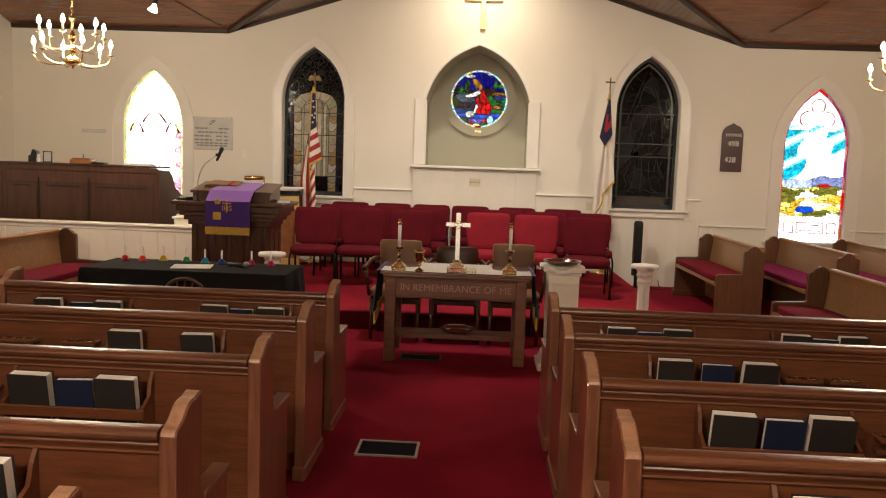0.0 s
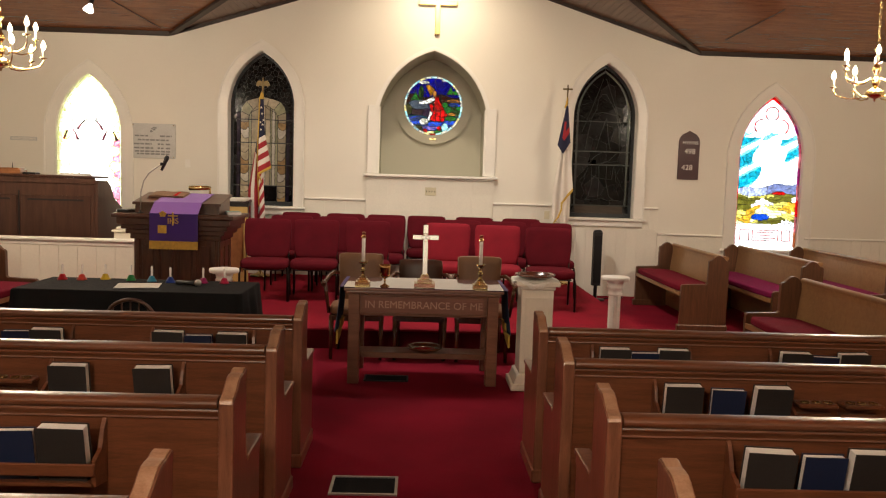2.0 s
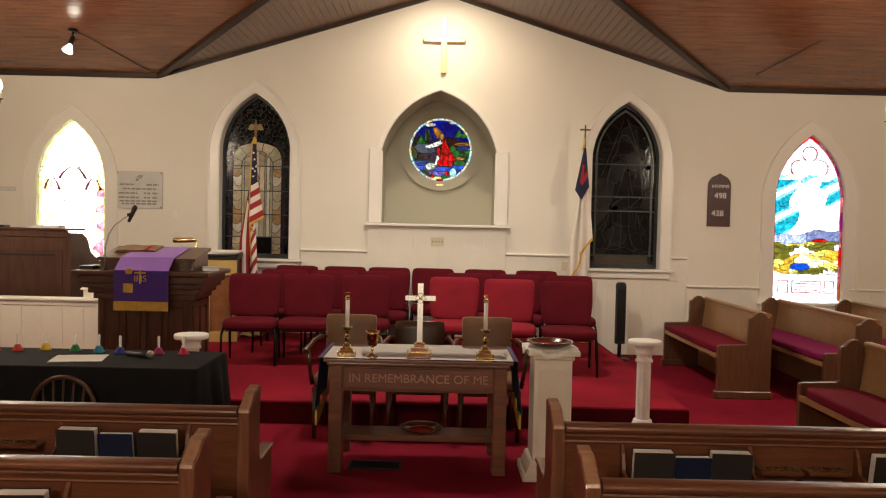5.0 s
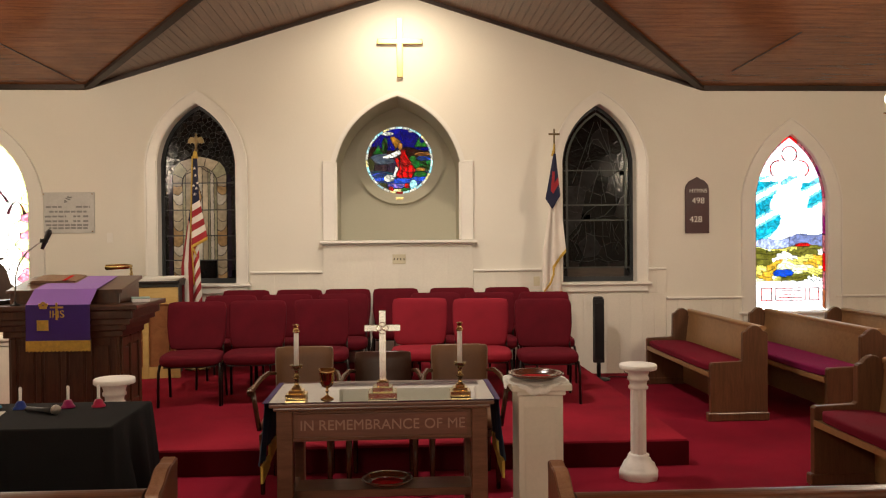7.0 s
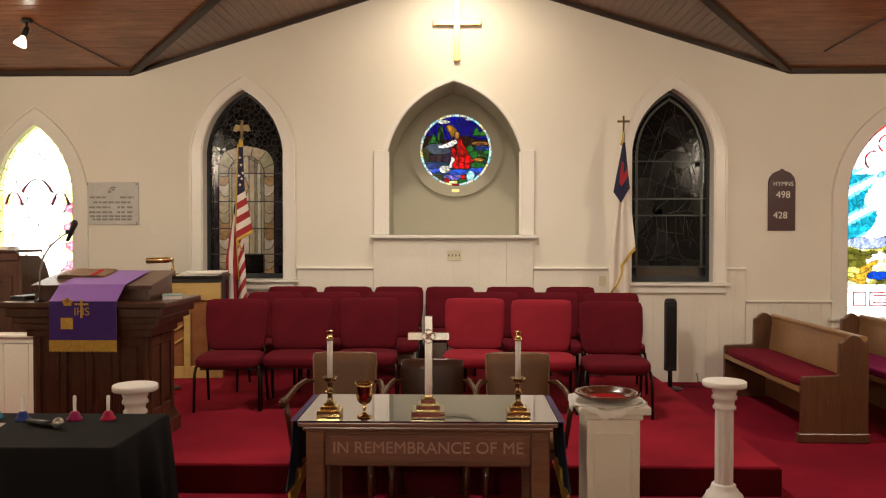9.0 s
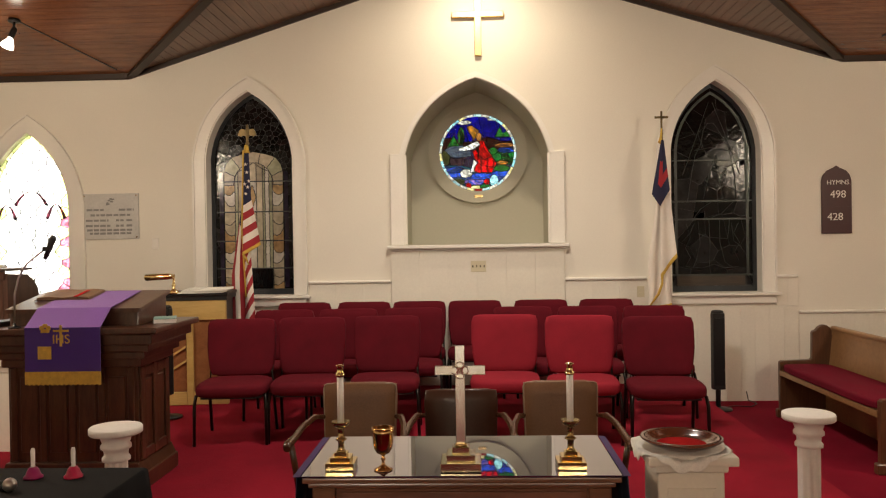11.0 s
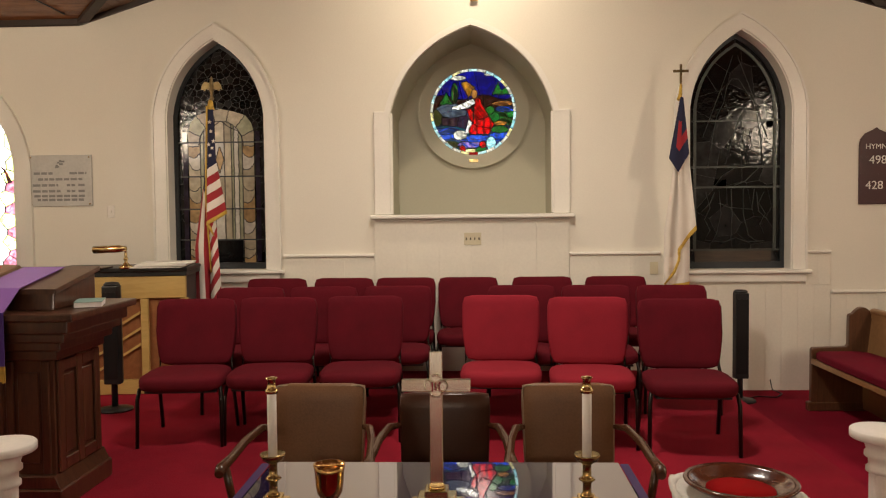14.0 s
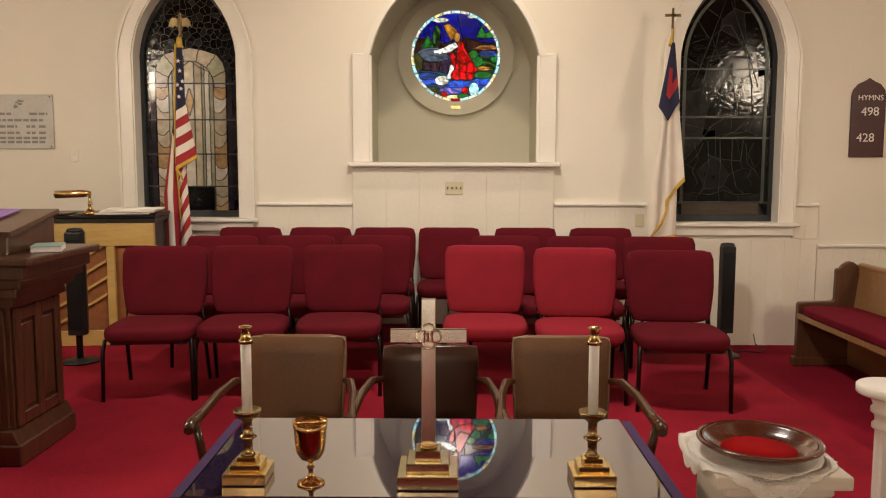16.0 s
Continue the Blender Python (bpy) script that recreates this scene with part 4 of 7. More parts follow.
SHAPES = (
    ("flower", (-0.28, -0.92, 0.085, 0.085), CRIMG), ("bloom", (0.23, -0.81, 0.08, 0.08), REDG), ("lily", (0.44, -0.79, 0.12, 0.18), SKYG),
    ("brow", (0.03, 0.44, 0.08, 0.115), TAN), ("beam", [(-0.31, 0.72), (-0.16, 0.77), (0.04, 0.6), (-0.02, 0.44), (-0.12, 0.35)], GOLDG),
    ("sleeve", [(-0.53, 0.14), (-0.37, 0.17), (0.0, 0.33), (0.06, 0.21), (-0.14, 0.09), (-0.35, 0.05), (-0.52, 0.07)], WHITEG),
    ("mantle", [(0.06, 0.36), (0.16, 0.33), (0.3, 0.05), (0.4, -0.12), (0.14, -0.2), (0.02, 0.0), (0.03, 0.18)], CRIMG),
    ("cloak", [(0.4, -0.12), (0.52, -0.3), (0.47, -0.42), (0.1, -0.36), (0.0, -0.28), (0.03, 0.0), (0.14, -0.2)], REDG),
    ("skirt", [(0.47, -0.42), (0.37, -0.56), (-0.09, -0.56), (-0.12, -0.44), (0.0, -0.28), (0.1, -0.36)], REDG),
    ("front", [(-0.16, 0.06), (-0.05, 0.08), (0.0, 0.02), (0.0, -0.28), (-0.09, -0.19)], CRIMG),
    ("hem", [(-0.12, -0.19), (-0.03, -0.24), (-0.09, -0.53), (-0.22, -0.55)], WHITEG), ("lamb", (-0.33, -0.57, 0.17, 0.12), DIMW),
    ("cloud", (-0.37, 0.84, 0.2, 0.06), DIMW), ("cloudlet", (0.42, 0.92, 0.15, 0.04), DIMW),
    ("stone", [(-0.93, 0.09), (-0.79, 0.18), (-0.42, 0.21), (-0.16, 0.0), (-0.19, -0.09), (-0.56, -0.15), (-0.74, -0.12)], STONE),
    ("rock", [(-0.79, -0.13), (-0.56, -0.15), (-0.36, -0.12), (-0.4, -0.37), (-0.79, -0.33)], ROCKG), ("crag", [(-0.36, -0.12), (-0.17, -0.07), (-0.12, -0.2), (-0.2, -0.42), (-0.4, -0.37)], PLUM), ("bush", (-0.9, -0.13, 0.14, 0.22), MOSSG),
    ("fir", [(-0.86, 0.17), (-0.66, 0.5), (-0.58, 0.3), (-0.5, 0.2)], LEAFG), ("cypress", (-0.46, 0.46, 0.09, 0.26), DKGRNG),
    ("firs", [(0.47, 0.42), (0.63, 0.74), (0.7, 0.52), (0.82, 0.6), (0.92, 0.42)], LEAFG), ("field", (0.74, 0.2, 0.27, 0.07), EARTHG), ("lake", (0.79, 0.06, 0.26, 0.08), LAKEG),
    ("fern", (0.42, 0.04, 0.12, 0.1), LEAFG), ("frond", (0.5, -0.13, 0.16, 0.13), GRNG), ("ferns", (0.65, -0.44, 0.22, 0.09), LEAFG), ("reed", (0.93, -0.02, 0.1, 0.15), GRNG), ("path", (0.62, -0.29, 0.22, 0.06), GOLDG),
    ("stream", (0.05, -0.66, 0.42, 0.09), RIVERG), ("pool", (-0.72, -0.47, 0.34, 0.08), LAKEG), ("ripple", (-0.7, -0.6, 0.3, 0.08), RIVERG), ("brook", (0.68, -0.6, 0.3, 0.09), RIVERG), ("bend", (0.62, -0.75, 0.26, 0.07), LAKEG),
    ("heather", (-0.09, -0.81, 0.3, 0.09), ROSEG), ("stalk", (0.19, -0.95, 0.14, 0.08), LEAFG), ("sand", (0.0, -0.98, 0.3, 0.07), LEMONG), ("weed", (-0.56, -0.81, 0.2, 0.1), MOSSG))


DEEPRED, WINEG = glass("deep_red_glass", (0.34, 0.004, 0.008)), glass("wine_glass", (0.16, 0.012, 0.02))
SHADES = {CRIMG.name: (CRIMG, DEEPRED, REDG), REDG.name: (REDG, CRIMG, DEEPRED), LEAFG.name: (LEAFG, DKGRNG, GRNG), GRNG.name: (LEAFG, DKGRNG, LEAFG), DKGRNG.name: (DKGRNG, MOSSG, LEAFG),
          RIVERG.name: (RIVERG, LAKEG, RIVERG), LAKEG.name: (LAKEG, SLATEG, RIVERG), WHITEG.name: (WHITEG, DIMW, DIMW), STONE.name: (STONE, STONE, SLATEG), GOLDG.name: (GOLDG, TAN, EARTHG),
          ROCKG.name: (ROCKG, PLUM, BROWNG), PLUM.name: (PLUM, ROCKG, SLATEG), BROWNG.name: (BROWNG, WINEG, BROWNG), ROSEG.name: (ROSEG, RIVERG, PLUM), SLATEG.name: (SLATEG, LAKEG, DKGRNG), TEALG.name: (TEALG, LAKEG, SLATEG), EARTHG.name: (EARTHG, TAN, BROWNG)}
STEEP = ("mantle", "cloak", "skirt", "front", "hem", "beam", "rock", "crag", "cypress")
LEAFY = {"fir": (-0.68, 0.15), "firs": (0.7, 0.38), "fern": (0.36, -0.08), "frond": (0.42, -0.28), "ferns": (0.6, -0.56), "reed": (0.95, -0.2), "lily": (0.5, -1.0), "bush": (-0.9, -0.4), "weed": (-0.56, -0.95)}


def painted(key, g, u, v):
    """Brush-shaded glass: folds run down cloth and rock, blades fan out in leaves, ripples lie along water and ground."""
    if key in LEAFY:
        a = math.atan2(v - LEAFY[key][1], u - LEAFY[key][0])
        k = math.sin(a * 17)
    elif key in STEEP:
        k = math.sin((u * 0.95 + v * 0.35 + 0.05 * math.sin(v * 9)) * 38)
    else:
        k = math.sin((v + 0.12 * math.sin(u * 5 + 1)) * 46 + u * 6)
    three = SHADES.get(g.name, (g, g, g))
    i = 0 if k > -0.2 else 1 if k > -0.85 else 2
    return "%s~%d" % (key, i), three[i]


def roundel(x, z):
    u, v = (x - RC) / (RG - 0.03), (z - RZ) / (RG - 0.03)
    for key, shape, g in SHAPES:
        if within(u, v, shape):
            return painted(key, g, u, v)
    if v > 0.36 + 0.06 * math.sin(u * 6):
        k = int((u + 0.25 * v + 2) * 2.2)
        return "sky%d" % k, (NAVYG, glass("night_blue_glass", (0.012, 0.03, 0.42)), NAVYG)[k % 3]
    if v > 0.06:
        return painted("hill" if u < 0.25 else "moor", BROWNG, u, v)
    if v > -0.34:
        return painted("bank" if u < 0 else "slope", SLATEG if u < 0 else DKGRNG, u, v)
    return painted("water" if u < 0 else "pond", TEALG if u < 0 else SLATEG, u, v)


mosaic(w, circ(RG - 0.03, 48), 0.0075, roundel, YN - 0.03, 0.0026, 21, lambda a, b: a.split("~")[0] != b.split("~")[0])
pieces = []
n = 30
for i in range(n):
    a0, a1 = 2 * math.pi * i / n, 2 * math.pi * (i + 1) / n
    q = [(RC + r * math.cos(a), RZ + r * math.sin(a)) for r, a in ((RG - 0.03, a0), (RG, a0), (RG, (a0 + a1) / 2), (RG, a1), (RG - 0.03, a1), (RG - 0.03, (a0 + a1) / 2))]
    pieces.append((q, (DIMW, PALEG, DIMW, LEMONP, SKYG, PALEG)[i % 6] if i != 22 else CRIMG))
leaded(w, pieces, YN - 0.03, 0.0035)
part("brass_label", B(RC - 0.045, RC + 0.045, YN - 0.041, YN - 0.0355, 2.14, 2.172), BRASS, w, "small brass label")

# ---- wainscot, rails and mouldings of the chancel wall ----
def wainscot(x0, x1, z0, z1, wide, proud, rail=True, n0="wainscot"):
    base = built(n0, B(x0, x1, YW - proud * 0.5, YW - 0.001, z0, z1), BEAD, "white painted board wainscot on the chancel wall")
    n = max(1, round((x1 - x0) / wide))
    for i in range(n):
        a, b = x0 + (x1 - x0) * i / n + 0.0005, x0 + (x1 - x0) * (i + 1) / n - 0.0005
        part("plank", B(a, b, YW - proud, YW - proud * 0.5 - 0.001, z0, z1, bevel=0.0009), BEAD, base)
    if rail:
        built("trim", B(x0, x1, YW - proud - 0.025, YW - 0.001, z1 + 0.001, z1 + 0.03, bevel=0.008), TRIM, "white painted chair rail")


wainscot(-1.42, -0.575, 0.186, 1.24, 0.28, 0.016)
wainscot(1.20, 2.02, 0.186, 1.24, 0.28, 0.016)
wainscot(-0.572, 1.196, 0.186, 1.561, 0.29, 0.03, rail=False)
wainscot(2.38, 3.53, 0.0, 0.955, 0.14, 0.016, rail=False)
wainscot(3.31, 3.53, 0.957, 1.24, 0.12, 0.016)
wainscot(3.535, 4.5, 0.0, 0.88, 0.14, 0.012)
wainscot(5.63, XR - 0.01, 0.0, 0.88, 0.14, 0.012)
wainscot(-6.44, -5.0, 0.0, 0.88, 0.14, 0.012)
for s, x in ((1, XL), (-1, XR)):
    built("trim", B(min(x, x + s * 0.03), max(x, x + s * 0.03), YS, YW - 0.03, 0.88, 0.915, bevel=0.008), TRIM, "white painted chair rail")

# lamps: two transept chandeliers, an added nave pair, the light over the cross, an added chancel spot
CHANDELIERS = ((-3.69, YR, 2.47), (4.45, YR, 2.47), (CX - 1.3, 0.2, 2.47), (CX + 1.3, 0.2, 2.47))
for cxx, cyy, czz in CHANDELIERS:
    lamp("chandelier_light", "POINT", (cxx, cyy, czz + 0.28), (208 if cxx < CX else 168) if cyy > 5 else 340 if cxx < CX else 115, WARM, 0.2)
lamp("cross_light", "SPOT", (CX, 10.95, 4.46), 145, GOLDEN, 0.08, (CX, 12.2, 1.7), 150, 1.0)
# added spot with no fitting, brightens the platform and the choir chairs
lamp("chancel_light", "SPOT", (CX + 0.05, 8.45, 4.25), 370, SOFT, 0.25, (CX, 9.7, 0.4), 125, 0.9)


# ---- pews ----
def end_profile(crown):
    if crown == "nave":
        return [(0, 0), (0, 0.808), (0.004, 0.818), (0.012, 0.825), (0.030, 0.830), (0.050, 0.838), (0.070, 0.850), (0.090, 0.865), (0.112, 0.876), (0.138, 0.880), (0.162, 0.879), (0.184, 0.885), (0.202, 0.888), (0.214, 0.882), (0.217, 0.868), (0.211, 0.850), (0.205, 0.60), (0.215, 0.565), (0.24, 0.548), (0.45, 0.535), (0.475, 0.525), (0.478, 0.505), (0.462, 0.48), (0.455, 0)]
    return [(0, 0), (0, 0.80), (0.018, 0.815), (0.04, 0.822), (0.062, 0.848), (0.09, 0.868), (0.115, 0.874), (0.14, 0.868), (0.168, 0.848), (0.19, 0.822), (0.212, 0.815), (0.222, 0.80), (0.225, 0.56), (0.24, 0.545), (0.50, 0.535), (0.515, 0.52), (0.515, 0.0)]


def pew(label, length, at, rz, crown="nave", cushion=None, back=None, group="", ends=None):
    """Local x runs along the pew, the seat looks to +y, the back's rear face is at y = 0."""
    t = thing("pew", label, "pew", at, rz, group)
    L = length / 2
    th = 0.052
    hh = 1.0 if crown == 'nave' else 0.965
    wood, endwood = back or OAK, ends or OAKZ
    sd = 0.445 if crown == "nave" else 0.515
    for s in (-1, 1):
        a, b = sorted((s * L, s * (L - th)))
        e = part("end_panel", P([(u, v * hh) for u, v in end_profile(crown)], "x", a, b, bevel=0.007), endwood, t)
        if crown == "nave":
            rim = [(u, v * hh) for u, v in end_profile(crown)[1:15]]
            part("worn_crown", P([(u - 0.002, v + 0.0025) for u, v in rim[:-1]] + [(0.219, 0.868)] + [(0.209, 0.866)] + [(u + 0.004, v - 0.006) for u, v in rim[-3::-1]], "x", a + 0.006, b - 0.006), WORN, e, "worn pale top edge")
        part("foot_block", B(a - 0.008, b + 0.008, -0.012, sd + 0.025, 0.0, 0.075, bevel=0.008), endwood, e)
        if crown == "nave":
            part("arm_cap", B(a - 0.006, b + 0.006, 0.225, 0.485, 0.535, 0.556, bevel=0.008, seg=2), endwood, e)
    i = L - th - 0.001
    bm = P([(0.018, 0.14), (0.018, 0.78), (0.042, 0.78), (0.085, 0.40), (0.085, 0.14)], "x", -i, i)
    part("backrest", bm, wood, t)
    part("top_rail", P([(0.006, 0.792), (-0.003, 0.794), (-0.009, 0.799), (-0.0125, 0.806), (-0.013, 0.813), (-0.011, 0.820), (-0.006, 0.8255), (0.002, 0.829), (0.014, 0.8315), (0.028, 0.8325), (0.042, 0.8315), (0.052, 0.828), (0.059, 0.821), (0.061, 0.81), (0.056, 0.792)], "x", -i, i), wood, t)
    part("rail_moulding", P([(0.013, 0.752), (0.010, 0.757), (0.0115, 0.763), (0.008, 0.772), (0.002, 0.78), (0.001, 0.785), (0.004, 0.7905), (0.05, 0.7905), (0.05, 0.752)], "x", -i, i), wood, t)
    part("seat", B(-i, i, 0.06, sd, 0.395, 0.425, bevel=0.006), wood, t)
    part("seat_edge", B(-i, i, sd - 0.01, sd + 0.007, 0.385, 0.43, bevel=0.006, seg=2), wood, t)
    part("kick_board", B(-i, i, 0.09, 0.11, 0.02, 0.394), wood, t)
    if cushion:
        part("seat_cushion", pad(-i, i, 0.09, sd + 0.015, 0.426, 0.50, n=8, cuts=6), cushion, t, "tufted red seat cushion" if cushion is PEWRED else "tufted crimson purple seat cushion")
    return t


def rack(p, x0, x1):
    """A book rack on the rear of a pew's back."""
    r = part("book_rack", B(x0, x1, -0.085, 0.017, 0.548, 0.560), OAK, p)
    part("rack_rail", B(x0 - 0.008, x1 + 0.008, -0.098, -0.086, 0.585, 0.628, bevel=0.004), OAK, r)
    for x in (x0, x1):
        part("rack_bracket", P([(0.017, 0.53), (0.017, 0.76), (-0.01, 0.72), (-0.03, 0.66), (-0.085, 0.635), (-0.085, 0.548)], "x", x - 0.007, x + 0.007), OAK, r)


def cup_holder(p, x):
    h = part("cup_holder", B(x - 0.085, x + 0.085, -0.062, 0.017, 0.655, 0.675, bevel=0.005), OAK, p, "small wooden communion cup holder")
    part("holder_apron", P([(x - 0.08, 0.62), (x + 0.08, 0.62), (x + 0.07, 0.60), (x - 0.07, 0.60)], "y", -0.01, 0.017), OAK, h)
    for k in (-0.05, 0.0, 0.05):
        part("cup_ring", La([(0.019, 0.0), (0.019, 0.004), (0.013, 0.004), (0.013, 0.001)], (x + k, -0.03, 0.675), 14), OLDBRASS, h)


def book(name, label, w, h, t, cover, group):
    """Stands on its spine-side edge with the page edges up; local y is its thickness."""
    b = thing(name, label, "book", group=group)
    part("cover", P([(-t / 2, 0), (-t / 2, h), (-t / 2 + 0.004, h), (-t / 2 + 0.004, 0.005), (t / 2 - 0.004, 0.005), (t / 2 - 0.004, h), (t / 2, h), (t / 2, 0)], "x", -w / 2, w / 2), cover, b)
    part("page_block", B(-w / 2 + 0.003, w / 2 - 0.004, -t / 2 + 0.0045, t / 2 - 0.0045, 0.0055, h - 0.003, bevel=0.002), PAGES, b, "white page block")
    return b


HYM = book("hymnal", "thick grey hymnal with white page edges standing in a pew rack", 0.158, 0.19, 0.052, BOOKGREY, "hymnals in the pew racks")
BIB = book("bible", "navy blue bible standing in a pew rack", 0.142, 0.172, 0.034, BOOKNAVY, "bibles in the pew racks")
HYM_USED, BIB_USED = [False], [False]
rb = random.Random(4)


def stand_book(kind, x, y):
    src, used = (HYM, HYM_USED) if kind == "h" else (BIB, BIB_USED)
    m = pose(x, y - (0.040 if kind == "h" else 0.040), 0.5625, 9 + rb.uniform(-2, 2), rb.uniform(-1.2, 1.2), rb.uniform(-3, 3))
    if not used[0]:
        src.matrix_world = m
        used[0] = True
    else:
        copy_thing(src, m)


LEFT_PEWS = ((5.17, "h-2.11 b-1.91 h-1.755 h-1.125 b-0.965 h-0.795", (-1.55, -1.38)), (4.41, "h-2.12 h-1.315 h-0.95", (-1.87, -1.56)), (3.585, "h-1.315 b-1.14 h-0.975", (-1.56, -1.76)), (2.715, "h-1.30 b-1.12 h-0.955", (-1.6,)), (1.97, "h-1.30 h-0.955", ()))
RIGHT_PEWS = ((5.02, "h1.205 b1.36 h1.51 h2.15 b2.30 h2.46", (1.72, 1.91)), (4.30, "h1.325 b1.52 h1.705", (1.92, 2.12)), (3.485, "h1.335 b1.515 h1.68", (1.95, 2.15)), (2.725, "h1.335 b1.515 h1.68", (1.95,)), (2.02, "h1.335 h1.68", ()))
for rows, x0, x1 in ((LEFT_PEWS, -2.47, -0.435), (RIGHT_PEWS, 0.815, 3.1)):
    for peak, books, cups in rows:
        cx, y = (x0 + x1) / 2, peak - 0.11
        p = pew("brown oak church pew with shaped ends and book racks", x1 - x0, (cx, y, 0), 0, group="nave pews")
        xs = sorted(float(b[1:]) for b in books.split())
        runs, cur = [], [xs[0]]
        for v in xs[1:]:
            if v - cur[-1] > 0.45:
                runs.append(cur)
                cur = []
            cur.append(v)
        runs.append(cur)
        for r in runs:
            rack(p, r[0] - 0.105 - cx, r[-1] + 0.105 - cx)
        for b in books.split():
            stand_book(b[0], float(b[1:]), y)
        for c in cups:
            cup_holder(p, c - cx)

for lab, near, far, x, cush in (("golden oak side pew with brown ends and red cushion", 9.38, 11.25, 3.57, PEWRED), ("golden oak side pew with brown ends and purple cushion", 9.0, 11.2, 4.42, PEWPURPLE), ("golden oak side pew lit by the window, purple cushion", 8.9, 11.15, 5.27, PEWPURPLE), ("golden oak side pew with red cushion and brown ends", 5.2, 7.6, 3.53, PEWRED)):
    pew(lab, far - near, (x, (near + far) / 2, 0), 90, "side", cush, GOLDOAK, "transept pews", BROWNOAK)
for lab, x in (("golden oak side pew facing the aisle, red cushion", -3.95), ("golden oak side pew behind another, brown ends", -4.8)):
    pew(lab, 2.7, (x, 7.15, 0), -90, "side", PEWRED, GOLDOAK, "transept pews", BROWNOAK)


# ---- stacking chairs of the choir ----
def choir_chair(label, cloth):
    """Faces -y; front feet at y = 0."""
    c = thing("choir_chair", label, "chair", group="choir chairs on the platform")
    part("seat", pad(-0.262, 0.262, -0.07, 0.43, 0.345, 0.455, n=4.5), cloth, c)
    b = pad(-0.262, 0.262, -0.045, 0.045, 0.0, 0.445, n=11, cuts=7)
    for v in b.verts:
        k = v.co.z / 0.445
        v.co.x *= 0.90 + 0.10 * min(1, k * 2.2)
        v.co.y += 0.025 * (1 - (v.co.x / 0.262) ** 2) - 0.01
    bo = part("backrest", b, cloth, c)
    bo.matrix_local = pose(0, 0.43, 0.44, -9, 0, 0)
    for s in (-1, 1):
        part("front_leg", Tu([(s * 0.262, -0.01, 0.0), (s * 0.258, 0.0, 0.3), (s * 0.25, 0.02, 0.36), (s * 0.23, 0.08, 0.375)], 0.0125), DARKSTEEL, c)
        part("rear_leg", Tu([(s * 0.255, 0.50, 0.0), (s * 0.245, 0.40, 0.36), (s * 0.235, 0.43, 0.5), (s * 0.225, 0.47, 0.68)], 0.0125), DARKSTEEL, c)
        part("side_rail", Tu([(s * 0.235, 0.05, 0.365), (s * 0.24, 0.40, 0.365)], 0.011), DARKSTEEL, c)
    part("seat_pan", B(-0.22, 0.22, 0.02, 0.40, 0.335, 0.347), BLACKPLASTIC, c)
    return c


DARKCHAIR = choir_chair("maroon upholstered choir chair with dark metal legs", REDCLOTH)
BRIGHTCHAIR = choir_chair("bright red upholstered choir chair with dark metal legs", BRIGHTCLOTH)
chairs = [(-1.51, 9.55, 5), (-0.98, 9.61, 3), (-0.40, 9.67, 2), (0.50, 9.66, -2), (1.06, 9.52, -3), (1.625, 9.37, -3)]
chairs += [(x, 10.45 - abs(x - 0.1) * 0.05, -2 * x) for x in (-1.39, -0.83, -0.26, 0.69, 1.25, 1.81)]
chairs += [(x, 11.24, 0) for x in (-1.42, -0.82, -0.27, 0.28, 0.93, 1.57)]
seen_kinds = set()
for i, (x, y, r) in enumerate(chairs):
    src = BRIGHTCHAIR if i in (3, 4) else DARKCHAIR
    m = pose(x, y, PH + 0.001, 0, 0, r)
    if src.name in seen_kinds:
        copy_thing(src, m)
    else:
        src.matrix_world = m
        seen_kinds.add(src.name)


# ---- armchairs behind the table ----
def armchair(label, vinyl, x, y, top, bow):
    """Faces -y; back's front face near y = 0.48."""
    c = thing("armchair", label, "armchair", (x, y, 0), 0, "armchairs behind the table")
    b = pad(-0.205, 0.205, -0.03, 0.03, 0.0, top - 0.42, n=16)
    for v in b.verts:
        v.co.y += bow * (v.co.x / 0.205) ** 2
        v.co.x *= 1 - 0.08 * (1 - v.co.z / (top - 0.42))
    bk = part("backrest", b, vinyl, c)
    bk.matrix_local = pose(0, 0.465, 0.42, -7, 0, 0)
    if vinyl is TAUPE:
        tp = top - 0.425
        pp = [(x, -0.026 + bow, z) for x, z in ((-0.186, 0.03), (-0.199, tp - 0.025), (-0.195, tp - 0.01), (-0.18, tp - 0.003), (0.18, tp - 0.003), (0.195, tp - 0.01), (0.199, tp - 0.025), (0.186, 0.03))]
        part("piping", Tu(pp, 0.0045, n=6), PIPING, bk, "pale piping round the back")
    part("seat", pad(-0.24, 0.24, 0.0, 0.47, 0.38, 0.47, n=5), vinyl, c)
    part("seat_frame", B(-0.235, 0.235, 0.01, 0.46, 0.34, 0.385, bevel=0.005), ARMWOOD, c)
    for s in (-1, 1):
        part("arm", Tu([(s * 0.20, 0.48, 0.70), (s * 0.235, 0.40, 0.715), (s * 0.262, 0.25, 0.70), (s * 0.275, 0.10, 0.675), (s * 0.285, 0.0, 0.665), (s * 0.28, -0.035, 0.655)], [0.013, 0.017, 0.018, 0.019, 0.023, 0.017]), ARMWOOD, c)
        part("arm_post", Tu([(s * 0.272, 0.02, 0.665), (s * 0.262, 0.05, 0.55), (s * 0.24, 0.06, 0.40)], 0.016), ARMWOOD, c)
        part("front_leg", Tu([(s * 0.215, 0.03, 0.38), (s * 0.215, 0.02, 0.0)], [0.022, 0.015]), ARMWOOD, c)
        part("rear_leg", Tu([(s * 0.195, 0.44, 0.45), (s * 0.195, 0.42, 0.0)], [0.02, 0.015]), ARMWOOD, c)
    return c


